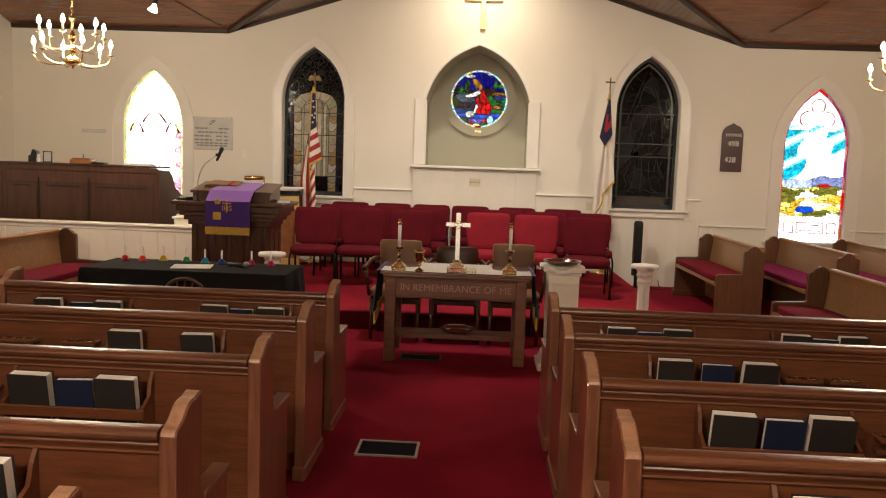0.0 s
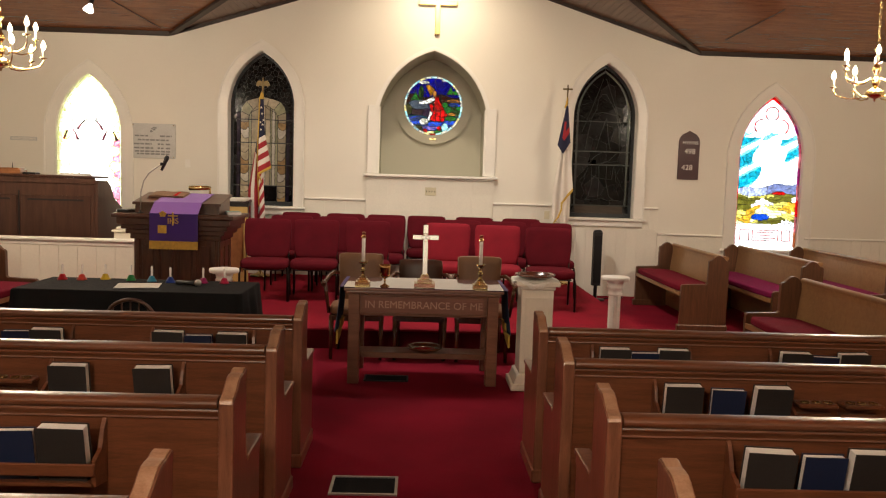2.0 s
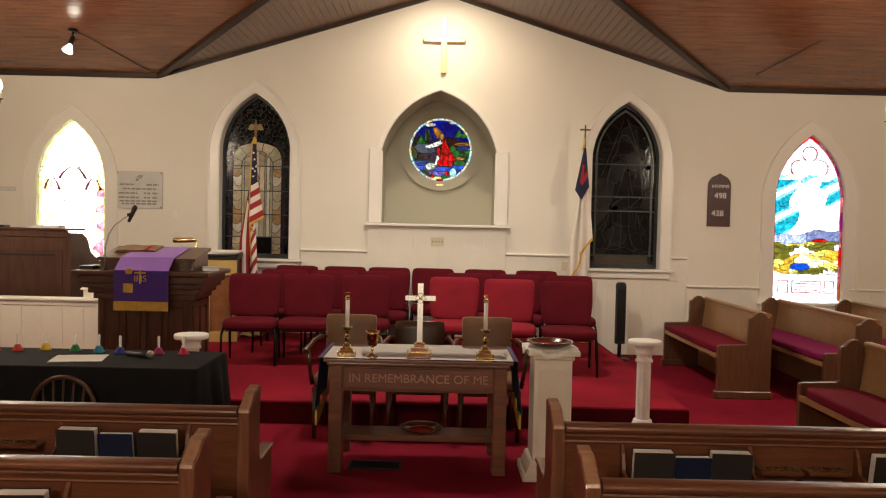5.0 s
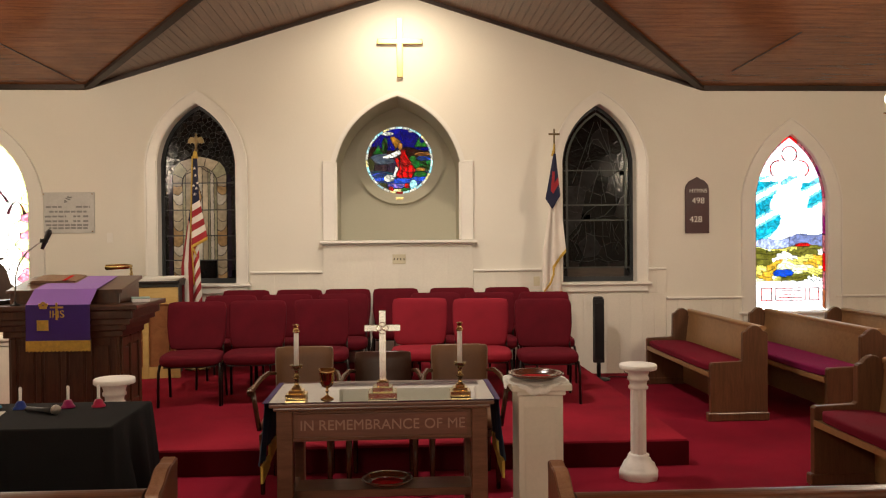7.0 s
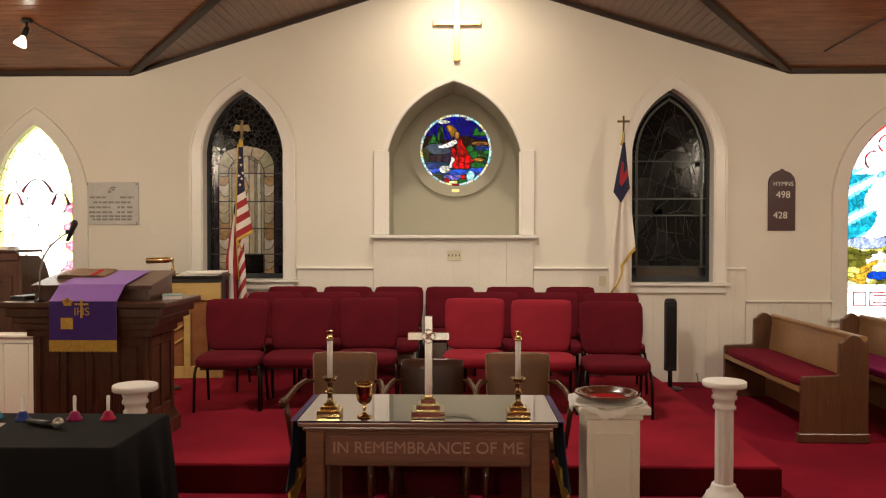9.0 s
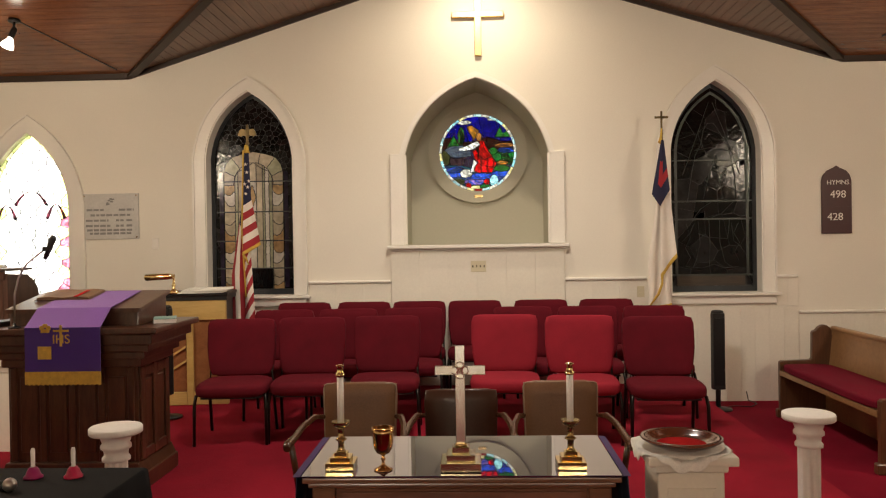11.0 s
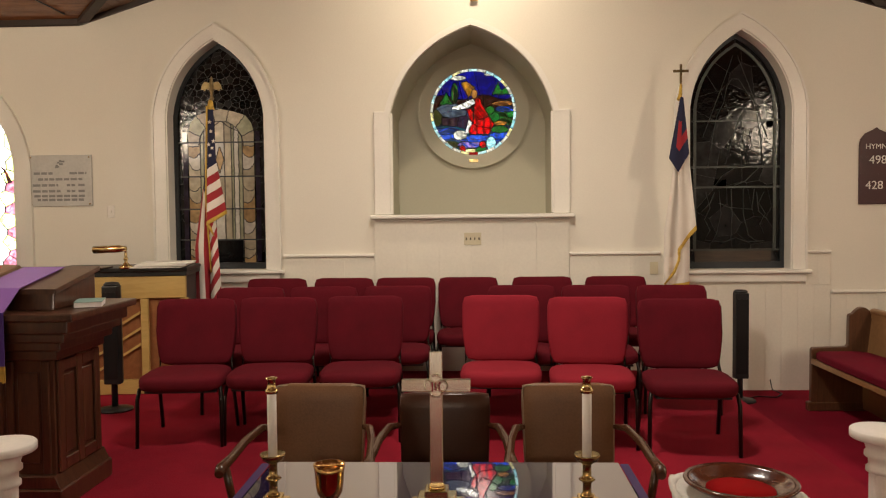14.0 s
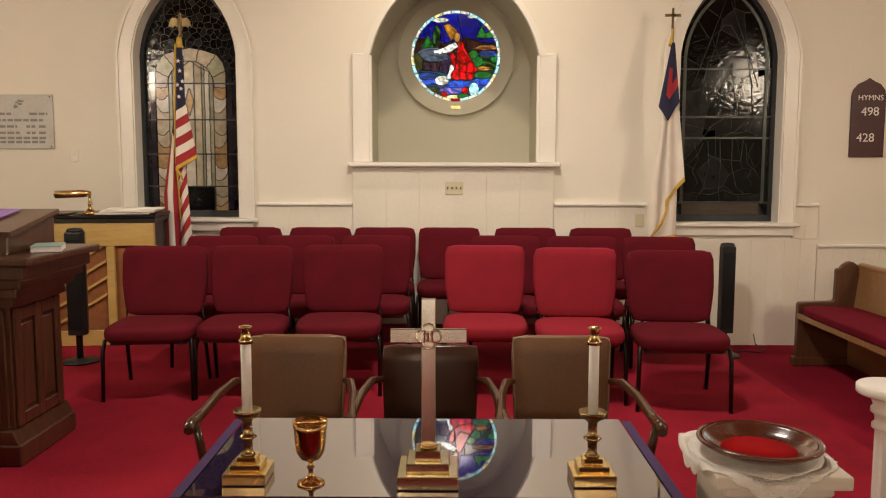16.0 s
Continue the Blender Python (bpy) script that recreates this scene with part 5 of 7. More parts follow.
armchair("taupe vinyl armchair with pale piping and wooden arms", TAUPE, -0.345, 7.64, 0.885, 0.01)
armchair("dark brown leather armchair with wooden arms", BROWNVINYL, 0.205, 7.66, 0.84, 0.03)
armchair("taupe vinyl armchair with pale piping and wooden arms", TAUPE, 0.745, 7.64, 0.885, 0.01)


# ---- communion table and what stands on it ----
TX, TY, TZ = 0.229, 7.14, 0.752
t = thing("communion_table", "carved brown oak communion table with glass top and lettered apron", "table", (TX, TY, 0))
part("tabletop", B(-0.61, 0.61, -0.315, 0.315, 0.722, TZ - 0.008, bevel=0.006, seg=2), TABLEWOOD, t)
part("top_moulding", B(-0.59, 0.59, -0.30, 0.30, 0.70, 0.721, bevel=0.008, seg=2), TABLEWOOD, t)
gm = paint("plate_glass_over_cloth", (0.035, 0.022, 0.07), 0.03, vary=0.03, scale=2, bump=0.0, spec=1.0, coat=1.0)
gb = gm.node_tree.nodes["Principled BSDF"]
gb.inputs["IOR"].default_value, gb.inputs["Coat Roughness"].default_value, gb.inputs["Coat IOR"].default_value = 2.3, 0.01, 1.7
part("glass_top", B(-0.612, 0.612, -0.317, 0.317, TZ - 0.007, TZ, bevel=0.002), gm, t, "plate glass top over purple cloth")
for sx in (-1, 1):
    for sy in (-1, 1):
        x, y = sx * 0.53, sy * 0.25
        part("leg", B(x - 0.044, x + 0.044, y - 0.044, y + 0.044, 0.0, 0.70, bevel=0.006), TABLEWOOD, t)
for sy in (-1, 1):
    y = sy * 0.272
    a = part("apron", B(-0.485, 0.485, min(y, y - sy * 0.022), max(y, y - sy * 0.022), 0.53, 0.70), TABLEWOOD, t)
    if sy < 0:
        for z in (0.545, 0.688):
            part("apron_bead", B(-0.485, 0.485, y - 0.012, y - 0.001, z - 0.008, z + 0.008, bevel=0.004), TABLEWOOD, a)
        part("letter_panel", B(-0.46, 0.46, y - 0.004, y - 0.0008, 0.56, 0.675), timber("carved_panel_wood", (0.22, 0.09, 0.055), (0.14, 0.055, 0.033), 0.4, (1, 12, 12), 3.0), a)
        carved = paint("carved_letter_wood", (0.42, 0.25, 0.18), 0.5)
        words = [lettering("carved_word", wd, 0.079, carved, a, pose(0, 0, 0, 90), 0.0025, "LEFT") for wd in ("IN", "REMEMBRANCE", "OF", "ME")]
        wide = [max(v.co.x for v in o.data.vertices) for o in words]
        xx = -(sum(wide) + 3 * 0.026) / 2
        for o, wd in zip(words, wide):
            o.matrix_local = pose(xx, y - 0.0055, 0.615, 90)
            xx += wd + 0.026
for sx in (-1, 1):
    x = sx * 0.56
    part("side_apron", B(min(x, x - sx * 0.022), max(x, x - sx * 0.022), -0.205, 0.205, 0.53, 0.70), TABLEWOOD, t)
    part("foot_rail", B(sx * 0.53 - 0.02, sx * 0.53 + 0.02, -0.205, 0.205, 0.15, 0.2, bevel=0.004), TABLEWOOD, t)
part("low_shelf", B(-0.509, 0.509, -0.11, 0.11, 0.165, 0.2095, bevel=0.004), TABLEWOOD, t)
for sx in (-1, 1):
    r = thing("table_runner", "navy blue cloth runner with gold fringe hanging at the table end", "runner", (TX + sx * 0.635, TY - 0.02, 0), 0, "runners of the communion table")
    bm = bmesh.new()
    n = 12
    for i in range(n):
        for j in range(10):
            q = []
            for di, dj in ((0, 0), (1, 0), (1, 1), (0, 1)):
                u, v = (i + di) / n, (j + dj) / 10
                y = -0.24 + 0.48 * u
                z = 0.742 - v * (0.30 + 0.05 * (u < 0.5))
                x = sx * (0.004 + 0.02 * v * (1 + 0.6 * math.sin(u * 17)) + 0.012 * v * v)
                q.append(bm.verts.new((x, y, z)))
            bm.faces.new(q)
    bmesh.ops.remove_doubles(bm, verts=bm.verts, dist=1e-4)
    ex = bmesh.ops.extrude_face_region(bm, geom=bm.faces[:])
    bmesh.ops.translate(bm, verts=[v for v in ex["geom"] if isinstance(v, bmesh.types.BMVert)], vec=(sx * 0.003, 0, 0))
    bmesh.ops.recalc_face_normals(bm, faces=bm.faces)
    part("drop", bm, NAVYCLOTH, r)
    part("fringe", P([(-0.24, 0.395), (0.0, 0.395), (0.0, 0.33), (-0.24, 0.30)], "x", sx * 0.027 - 0.004, sx * 0.027 + 0.010), GOLDCLOTH, r, "gold fringe")
    part("fringe", P([(0.0, 0.445), (0.24, 0.445), (0.24, 0.38), (0.0, 0.35)], "x", sx * 0.025 - 0.004, sx * 0.025 + 0.010), GOLDCLOTH, r, "gold fringe")
    part("top_strip", B(min(-sx * 0.022, sx * 0.006), max(-sx * 0.022, sx * 0.006), -0.31, 0.31, TZ + 0.0008, TZ + 0.003), EDGEPURPLE, r)


def stepped(bm, widths, heights):
    z = 0
    for w, h in zip(widths, heights):
        box(bm, -w / 2, w / 2, -w / 2, w / 2, z, z + h, bevel=0.0025)
        z += h
    return bm


for x in (-0.245, 0.66):
    c = thing("candlestick", "brass altar candlestick with stepped base and white candle", "candlestick", (x, 6.94, TZ + 0.0015), 0, "altar candlesticks")
    part("base", stepped(bmesh.new(), (0.112, 0.08, 0.05), (0.03, 0.018, 0.016)), BRASS, c)
    part("stem", La([(0.02, 0.064), (0.016, 0.07), (0.0125, 0.075), (0.0125, 0.104), (0.018, 0.108), (0.024, 0.113), (0.018, 0.118), (0.0125, 0.122), (0.0125, 0.156), (0.018, 0.16)], n=20), OLDBRASS, c)
    part("drip_cup", La([(0.014, 0.16), (0.03, 0.168), (0.037, 0.182), (0.036, 0.186), (0.02, 0.178), (0.006, 0.178)], n=20), OLDBRASS, c)
    part("candle", La([(0.0135, 0.178), (0.0135, 0.37)], n=16), WAX, c, "white wax candle")
    part("follower", La([(0.0185, 0.362), (0.0185, 0.372), (0.014, 0.376), (0.011, 0.40), (0.017, 0.404), (0.017, 0.407), (0.005, 0.41)], n=16), BRASS, c, "brass candle follower")

c = thing("altar_cross", "brass altar cross with round medallion on a stepped base", "cross", (0.23, 6.94, TZ + 0.0015))
part("base", stepped(bmesh.new(), (0.158, 0.112, 0.068), (0.034, 0.026, 0.026)), PALEBRASS, c)
part("stem", B(-0.019, 0.019, -0.008, 0.008, 0.086, 0.478, bevel=0.002), ALTARBRASS, c).matrix_local = pose(0, 0.004, 0, -2.5)
part("crossbar", B(-0.1, 0.1, -0.0085, 0.0085, 0.362, 0.398, bevel=0.002), ALTARBRASS, c).matrix_local = pose(0, 0.004, 0, -2.5)
part("collar", La([(0.022, 0.086), (0.026, 0.09), (0.022, 0.096)], n=16), BRASS, c)
bm = bmesh.new()
for dx, dz in ((0, 0.017), (0, -0.017), (0.017, 0), (-0.017, 0)):
    lathe(bm, [(0.018, 0), (0.018, 0.005), (0.013, 0.006), (0.013, 0.004)], (dx, dz, 0), 18)
bmesh.ops.transform(bm, matrix=pose(0, 0.011, 0.38, 87), verts=bm.verts)
md = part("medallion", bm, ALTARBRASS, c, "quatrefoil medallion")
bm = bmesh.new()
for x in (-0.01, 0.0, 0.01):
    box(bm, x - 0.0018, x + 0.0018, 0.0025, 0.0045, 0.366, 0.394)
part("monogram", bm, NICKEL, md)

g = thing("goblet", "polished copper gold communion goblet", "goblet", (-0.075, 6.91, TZ + 0.0005))
part("foot", La([(0.036, 0), (0.036, 0.004), (0.02, 0.012), (0.007, 0.022), (0.006, 0.036), (0.011, 0.043), (0.006, 0.05), (0.008, 0.06)], n=24), COPPER, g)
part("bowl", La([(0.01, 0.06), (0.026, 0.068), (0.036, 0.085), (0.04, 0.11), (0.042, 0.145), (0.046, 0.166), (0.044, 0.166), (0.04, 0.146), (0.037, 0.11), (0.03, 0.085), (0.005, 0.075)], n=28), COPPER, g)


def plate(label, at, r, group="offering plates"):
    p = thing("offering_plate", label, "plate", at, 0, group)
    part("rim", La([(r * 0.55, 0), (r * 0.6, 0.003), (r * 0.84, 0.018), (r * 0.99, 0.033), (r, 0.037), (r * 0.985, 0.041), (r * 0.94, 0.039), (r * 0.91, 0.041), (r * 0.86, 0.036), (r * 0.78, 0.024), (r * 0.62, 0.012), (r * 0.55, 0.0115)], n=36), BOWLWOOD, p)
    part("felt", La([(r * 0.6, 0.0125), (r * 0.6, 0.0145), (0.001, 0.0145)], n=28), REDFELT, p, "round red felt lining")
    return p


plate("turned dark wood offering plate with red felt on the shelf", (0.247, 7.12, 0.21), 0.15)

# pedestal with lace cloth and offering plate
p = thing("pedestal", "cream painted square pedestal with moulded base", "pedestal", (1.09, 6.92, 0))
part("base", B(-0.185, 0.185, -0.185, 0.185, 0, 0.05, bevel=0.006), PEDPAINT, p)
part("base_moulding", P([(-0.165, 0.05), (0.165, 0.05), (0.15, 0.085), (0.14, 0.115), (0.128, 0.125), (-0.128, 0.125), (-0.14, 0.115), (-0.15, 0.085)], "y", -0.165, 0.165, bevel=0.004), PEDPAINT, p)
part("shaft", B(-0.122, 0.122, -0.122, 0.122, 0.125, 0.77, bevel=0.004), PEDPAINT, p)
bm = bmesh.new()
for s, z in ((-0.1225, 0), ):
    ring_strip(bm, [(-0.09, 0.2), (0.09, 0.2), (0.09, 0.71), (-0.09, 0.71)], [(-0.08, 0.21), (0.08, 0.21), (0.08, 0.70), (-0.08, 0.70)], s - 0.008, s, True)
part("panel_bead", bm, PEDPAINT, p)
part("neck", B(-0.135, 0.135, -0.135, 0.135, 0.77, 0.80, bevel=0.006), PEDPAINT, p)
part("cap", B(-0.165, 0.165, -0.165, 0.165, 0.80, 0.835, bevel=0.008, seg=2), PEDPAINT, p)
d = thing("lace_doily", "white lace doily draped over the pedestal top", "doily", (1.085, 6.92, 0.8365))
N1 = 96
lay = []
for r in (0.0, 0.08, 0.13, 0.15, 0.165, 0.178, 0.19):
    row = []
    for i in range(N1):
        a = 2 * math.pi * i / N1
        q = r * (1 + (0.05 * abs(math.sin(a * 8)) if r > 0.17 else 0) + 0.03 * math.sin(a * 3 + 1))
        x, y = q * math.cos(a) - 0.012, q * math.sin(a) - 0.01
        over = max(0.0, max(abs(x), abs(y)) - 0.172)
        row.append(Vector((max(-0.174, min(0.174, x)) + 0.004 * math.copysign(over * 20, x) * (abs(x) > 0.172), max(-0.174, min(0.174, y)) + 0.004 * math.copysign(over * 20, y) * (abs(y) > 0.172), 0.001 - 1.5 * over + (0.0016 * math.sin(a * 11) if r > 0.15 and over == 0 else 0) + 0.0016)))
    lay.append(row)
for nm, rows in (("cloth", lay[:5]), ("lace_edge", lay[4:])):
    bm = bmesh.new()
    for a, b in zip(rows, rows[1:]):
        for i in range(N1):
            f = bm.faces.new([bm.verts.new(q) for q in (a[i], a[(i + 1) % N1], b[(i + 1) % N1], b[i])])
            f.smooth = True
    bmesh.ops.remove_doubles(bm, verts=bm.verts, dist=1e-5)
    ex = bmesh.ops.extrude_face_region(bm, geom=bm.faces[:])
    bmesh.ops.translate(bm, verts=[v for v in ex["geom"] if isinstance(v, bmesh.types.BMVert)], vec=(0, 0, 0.002))
    bmesh.ops.recalc_face_normals(bm, faces=bm.faces)
    part(nm, bm, LACE, d)
plate("turned dark wood offering plate with red felt on the pedestal", (1.08, 6.90, 0.8405), 0.155)


# two plaster columns
def column(label, x, y):
    c = thing("plaster_column", label, "column", (x, y, 0), 0, "plaster columns")
    part("plinth", La([(0.135, 0.0), (0.135, 0.05), (0.128, 0.06), (0.118, 0.075), (0.11, 0.1), (0.09, 0.115), (0.085, 0.13), (0.072, 0.14), (0.075, 0.155), (0.062, 0.165)], n=8), PLASTER, c)
    bm = bmesh.new()
    n, k = 40, 10
    rings = []
    for z in (0.165, 0.64):
        rings.append([bm.verts.new(((0.052 + 0.0025 * math.cos(k * 2 * math.pi * i / n)) * math.cos(2 * math.pi * i / n), (0.052 + 0.0025 * math.cos(k * 2 * math.pi * i / n)) * math.sin(2 * math.pi * i / n), z)) for i in range(n)])
    for i in range(n):
        bm.faces.new((rings[0][i], rings[0][(i + 1) % n], rings[1][(i + 1) % n], rings[1][i]))
    part("shaft", bm, PLASTER, c)
    part("capital", La([(0.054, 0.60), (0.066, 0.605), (0.066, 0.62), (0.056, 0.63), (0.058, 0.655), (0.072, 0.665), (0.072, 0.68), (0.064, 0.69), (0.074, 0.72), (0.082, 0.73), (0.082, 0.735)], n=28), PLASTER, c)
    part("round_top", La([(0.12, 0.735), (0.125, 0.74), (0.125, 0.765), (0.12, 0.77), (0.001, 0.77)], n=40), PLASTER, c)
    return c


column("white plaster column stand with round top", 1.935, 7.82)
column("white plaster column stand beside the black table", -1.47, 7.62)

# ---- handbell table ----
bt = thing("bell_table", "long folding table under a floor-length black cloth", "table", (-1.80, 6.66, 0))
part("tabletop", B(-0.80, 0.74, -0.30, 0.30, 0.715, 0.738), BLACKPLASTIC, bt)
for sx in (-0.7, 0.64):
    for sy in (-0.24, 0.24):
        part("leg", Tu([(sx, sy, 0), (sx, sy, 0.715)], 0.014), BLACKMETAL, bt)
tc = thing("tablecloth", "black cloth draped over the handbell table", "tablecloth", (-1.80, 6.66, 0))
bm = bmesh.new()
outline = []
nx, ny = 40, 16
for i in range(nx):
    outline.append((-0.81 + 1.56 * i / nx, -0.31))
for i in range(ny):
    outline.append((0.75, -0.31 + 0.62 * i / ny))
for i in range(nx):
    outline.append((0.75 - 1.56 * i / nx, 0.31))
for i in range(ny):
    outline.append((-0.81, 0.31 - 0.62 * i / ny))
lay = []
for k, (z, o) in enumerate(((0.745, 0.0), (0.735, 0.008), (0.6, 0.02), (0.45, 0.032), (0.27, 0.045))):
    row = []
    for i, (x, y) in enumerate(outline):
        w = 0.0 if k < 2 else 0.02 * (k - 1) * math.sin(i * 0.9) * (0.6 + 0.4 * math.sin(i * 0.31))
        dx, dy = x + 0.03, y
        ln = math.hypot(dx / 0.78, dy / 0.31)
        row.append(bm.verts.new((x + math.copysign(1, dx) * (abs(dx) > 0.77) * (o + w), y + math.copysign(1, dy) * (abs(dy) > 0.30) * (o + w), z + (0.02 * math.sin(i * 0.2) if k == 4 else 0))))
    lay.append(row)
n = len(outline)
for a, b in zip(lay, lay[1:]):
    for i in range(n):
        bm.faces.new((a[i], a[(i + 1) % n], b[(i + 1) % n], b[i])).smooth = True
bm.faces.new(lay[0])
ex = bmesh.ops.extrude_face_region(bm, geom=bm.faces[:])
bmesh.ops.translate(bm, verts=[v for v in ex["geom"] if isinstance(v, bmesh.types.BMVert)], vec=(0, 0, 0.003))
bmesh.ops.recalc_face_normals(bm, faces=bm.faces)
part("cloth", bm, BLACKCLOTH, tc)
BELLS = ((-2.48, 6.83, "red", (0.5, 0.01, 0.02)), (-2.34, 6.84, "orange red", (0.6, 0.05, 0.03)), (-2.19, 6.9, "yellow", (0.65, 0.45, 0.03)), (-1.99, 6.88, "green", (0.02, 0.22, 0.06)), (-1.825, 6.85, "light blue", (0.02, 0.22, 0.36)), (-1.677, 6.82, "dark blue", (0.012, 0.04, 0.24)), (-1.435, 6.83, "magenta", (0.30, 0.01, 0.10)), (-1.28, 6.84, "pink red", (0.42, 0.012, 0.06)))
for x, y, word, col in BELLS:
    h = thing("handbell", word + " handbell with white handle on the black table", "handbell", (x, y, 0.7495), 0, "handbells on the black table")
    part("bell", La([(0.036, 0), (0.036, 0.006), (0.028, 0.014), (0.022, 0.03), (0.016, 0.04), (0.004, 0.044)], n=20), paint(word.replace(" ", "_") + "_bell_enamel", col, 0.3, vary=0.1, scale=8), h)
    part("handle", La([(0.009, 0.042), (0.0075, 0.05), (0.0085, 0.105), (0.006, 0.115), (0.001, 0.116)], n=12), WAX, h, "white plastic handle")
s = thing("sheet_music", "loose white paper sheets on the black table", "paper", (-1.84, 6.60, 0.7495), 12)
part("sheet", B(-0.15, 0.15, -0.12, 0.12, 0.0, 0.004), PAPER, s)
part("sheet", B(-0.145, 0.13, -0.13, 0.09, 0.0045, 0.006), PAPER, s)
m = thing("microphone", "black handheld microphone with grey mesh head on the table", "microphone", (-1.5, 6.69, 0.7655), -22)
part("body", Tu([(-0.11, 0, 0.0), (0.0, 0, 0.0), (0.06, 0, 0)], [0.014, 0.015, 0.018], n=12), BLACKPLASTIC, m)
bm = bmesh.new()
bmesh.ops.create_uvsphere(bm, u_segments=16, v_segments=10, radius=0.0255, matrix=Matrix.Translation((0.078, 0, 0.008)))
for f in bm.faces:
    f.smooth = True
part("mesh_head", bm, ALU, m, "grey wire mesh head")
wc = thing("bentwood_chair", "dark bentwood chair with spindle back drawn to the table", "chair", (-1.77, 6.05, 0), 180)
arch = [(0.185 * math.cos(radians(a)) * (1.0), -0.2, 0.44 + 0.265 * max(0, math.sin(radians(a))) ** 0.7) for a in range(0, 181, 12)]
part("back_hoop", Tu(arch, 0.013), WALNUT, wc)
for x in (-0.12, -0.06, 0.0, 0.06, 0.12):
    part("spindle", Tu([(x * 0.8, -0.185, 0.44), (x, -0.2, 0.44 + 0.265 * (1 - (x / 0.185) ** 2) ** 0.35)], 0.006), WALNUT, wc)
part("seat", La([(0.20, 0.42), (0.21, 0.43), (0.205, 0.448), (0.001, 0.445)], n=28), WALNUT, wc)
for sx in (-1, 1):
    for sy in (-1, 1):
        part("leg", Tu([(sx * 0.14, sy * 0.13, 0.43), (sx * 0.2, sy * 0.19, 0.0)], [0.017, 0.011]), WALNUT, wc)

# ---- pulpit ----
LX, LY = -2.145, 8.75
pu = thing("pulpit", "dark walnut pulpit with heavy cornice and panelled sides", "pulpit", (LX, LY, PH + 0.001))
part("body", B(-0.40, 0.40, -0.23, 0.23, 0.1, 0.74, bevel=0.004), WALNUT, pu)
part("plinth", B(-0.445, 0.445, -0.275, 0.275, 0.0, 0.10, bevel=0.006), WALNUT, pu)
part("plinth_moulding", P([(-0.435, 0.10), (0.435, 0.10), (0.405, 0.165), (-0.405, 0.165)], "y", -0.265, 0.265, bevel=0.006), WALNUT, pu)
for z0, z1, k in ((0.74, 0.79, 0.03), (0.79, 0.835, 0.065), (0.835, 0.88, 0.10), (0.88, 0.945, 0.13), (0.945, 0.984, 0.17)):
    part("cornice", B(-0.40 - k, 0.40 + k, -0.23 - k * 0.8, 0.23 + k * 0.8, z0 + 0.0005, z1 - 0.0005, bevel=0.008, seg=2), WALNUT, pu)
for i in range(5):
    x = -0.36 + i * 0.18
    part("pilaster", B(x - 0.02, x + 0.02, -0.246, -0.231, 0.17, 0.735, bevel=0.004), WALNUT, pu)
for i in range(4):
    x = -0.27 + i * 0.18
    part("panel", B(x - 0.055, x + 0.055, -0.238, -0.231, 0.22, 0.68, bevel=0.005), WALNUT, pu)
for y in (-0.19, 0.0, 0.19):
    part("side_stile", B(0.401, 0.417, y - 0.028, y + 0.028, 0.17, 0.735, bevel=0.004), WALNUT, pu)
for z in (0.2, 0.70):
    for y in (-0.095, 0.095):
        part("side_rail", B(0.401, 0.415, y - 0.066, y + 0.066, z - 0.03, z + 0.03, bevel=0.004), WALNUT, pu)
for y in (-0.095, 0.095):
    part("side_panel", B(0.401, 0.408, y - 0.05, y + 0.05, 0.25, 0.65, bevel=0.004), WALNUT, pu)
part("reading_desk", P([(-0.21, 0.985), (-0.20, 1.07), (0.23, 1.145), (0.23, 0.985)], "x", -0.40, 0.40, bevel=0.01), WALNUT, pu)
part("desk_edge", P([(-0.225, 1.065), (-0.225, 1.09), (0.25, 1.173), (0.25, 1.148)], "x", -0.42, 0.42, bevel=0.006), WALNUT, pu)

pc = thing("pulpit_cloth", "purple pulpit cloth with gold fringe and embroidered cross", "cloth", (LX + 0.02, LY, PH))
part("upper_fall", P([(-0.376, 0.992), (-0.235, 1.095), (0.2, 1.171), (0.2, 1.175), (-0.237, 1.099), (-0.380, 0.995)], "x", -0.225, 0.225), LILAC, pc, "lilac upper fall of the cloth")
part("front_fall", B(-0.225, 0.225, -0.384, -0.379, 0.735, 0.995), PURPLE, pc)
bm = bmesh.new()
for i in range(60):
    x = -0.223 + 0.446 * i / 59
    box(bm, x - 0.0034, x + 0.0034, -0.386, -0.380, 0.66 + 0.004 * math.sin(i * 1.7), 0.737)
part("fringe", bm, GOLDCLOTH, pc, "gold fringe")
bm = bmesh.new()
box(bm, -0.014, 0.0, -0.388, -0.3845, 0.885, 1.01)
box(bm, -0.052, 0.04, -0.388, -0.3845, 0.97, 0.982)
part("embroidery", bm, GOLDCLOTH, pc, "gold embroidered cross")
lettering("letters", "IHS", 0.075, GOLDCLOTH, pc, pose(-0.005, -0.3875, 0.925, 90), 0.0012)
part("patch", B(-0.145, -0.065, -0.39, -0.3845, 0.81, 0.885), GOLDCLOTH, pc, "gold square patch")
bm = bmesh.new()
for a in range(5):
    ang = radians(90 + 72 * a)
    box(bm, -0.1 + 0.02 * math.cos(ang) - 0.013, -0.1 + 0.02 * math.cos(ang) + 0.013, -0.39, -0.3845, 0.99 + 0.016 * math.sin(ang) - 0.011, 0.99 + 0.016 * math.sin(ang) + 0.011)
part("rosette", bm, GOLDCLOTH, pc, "gold embroidered flower")

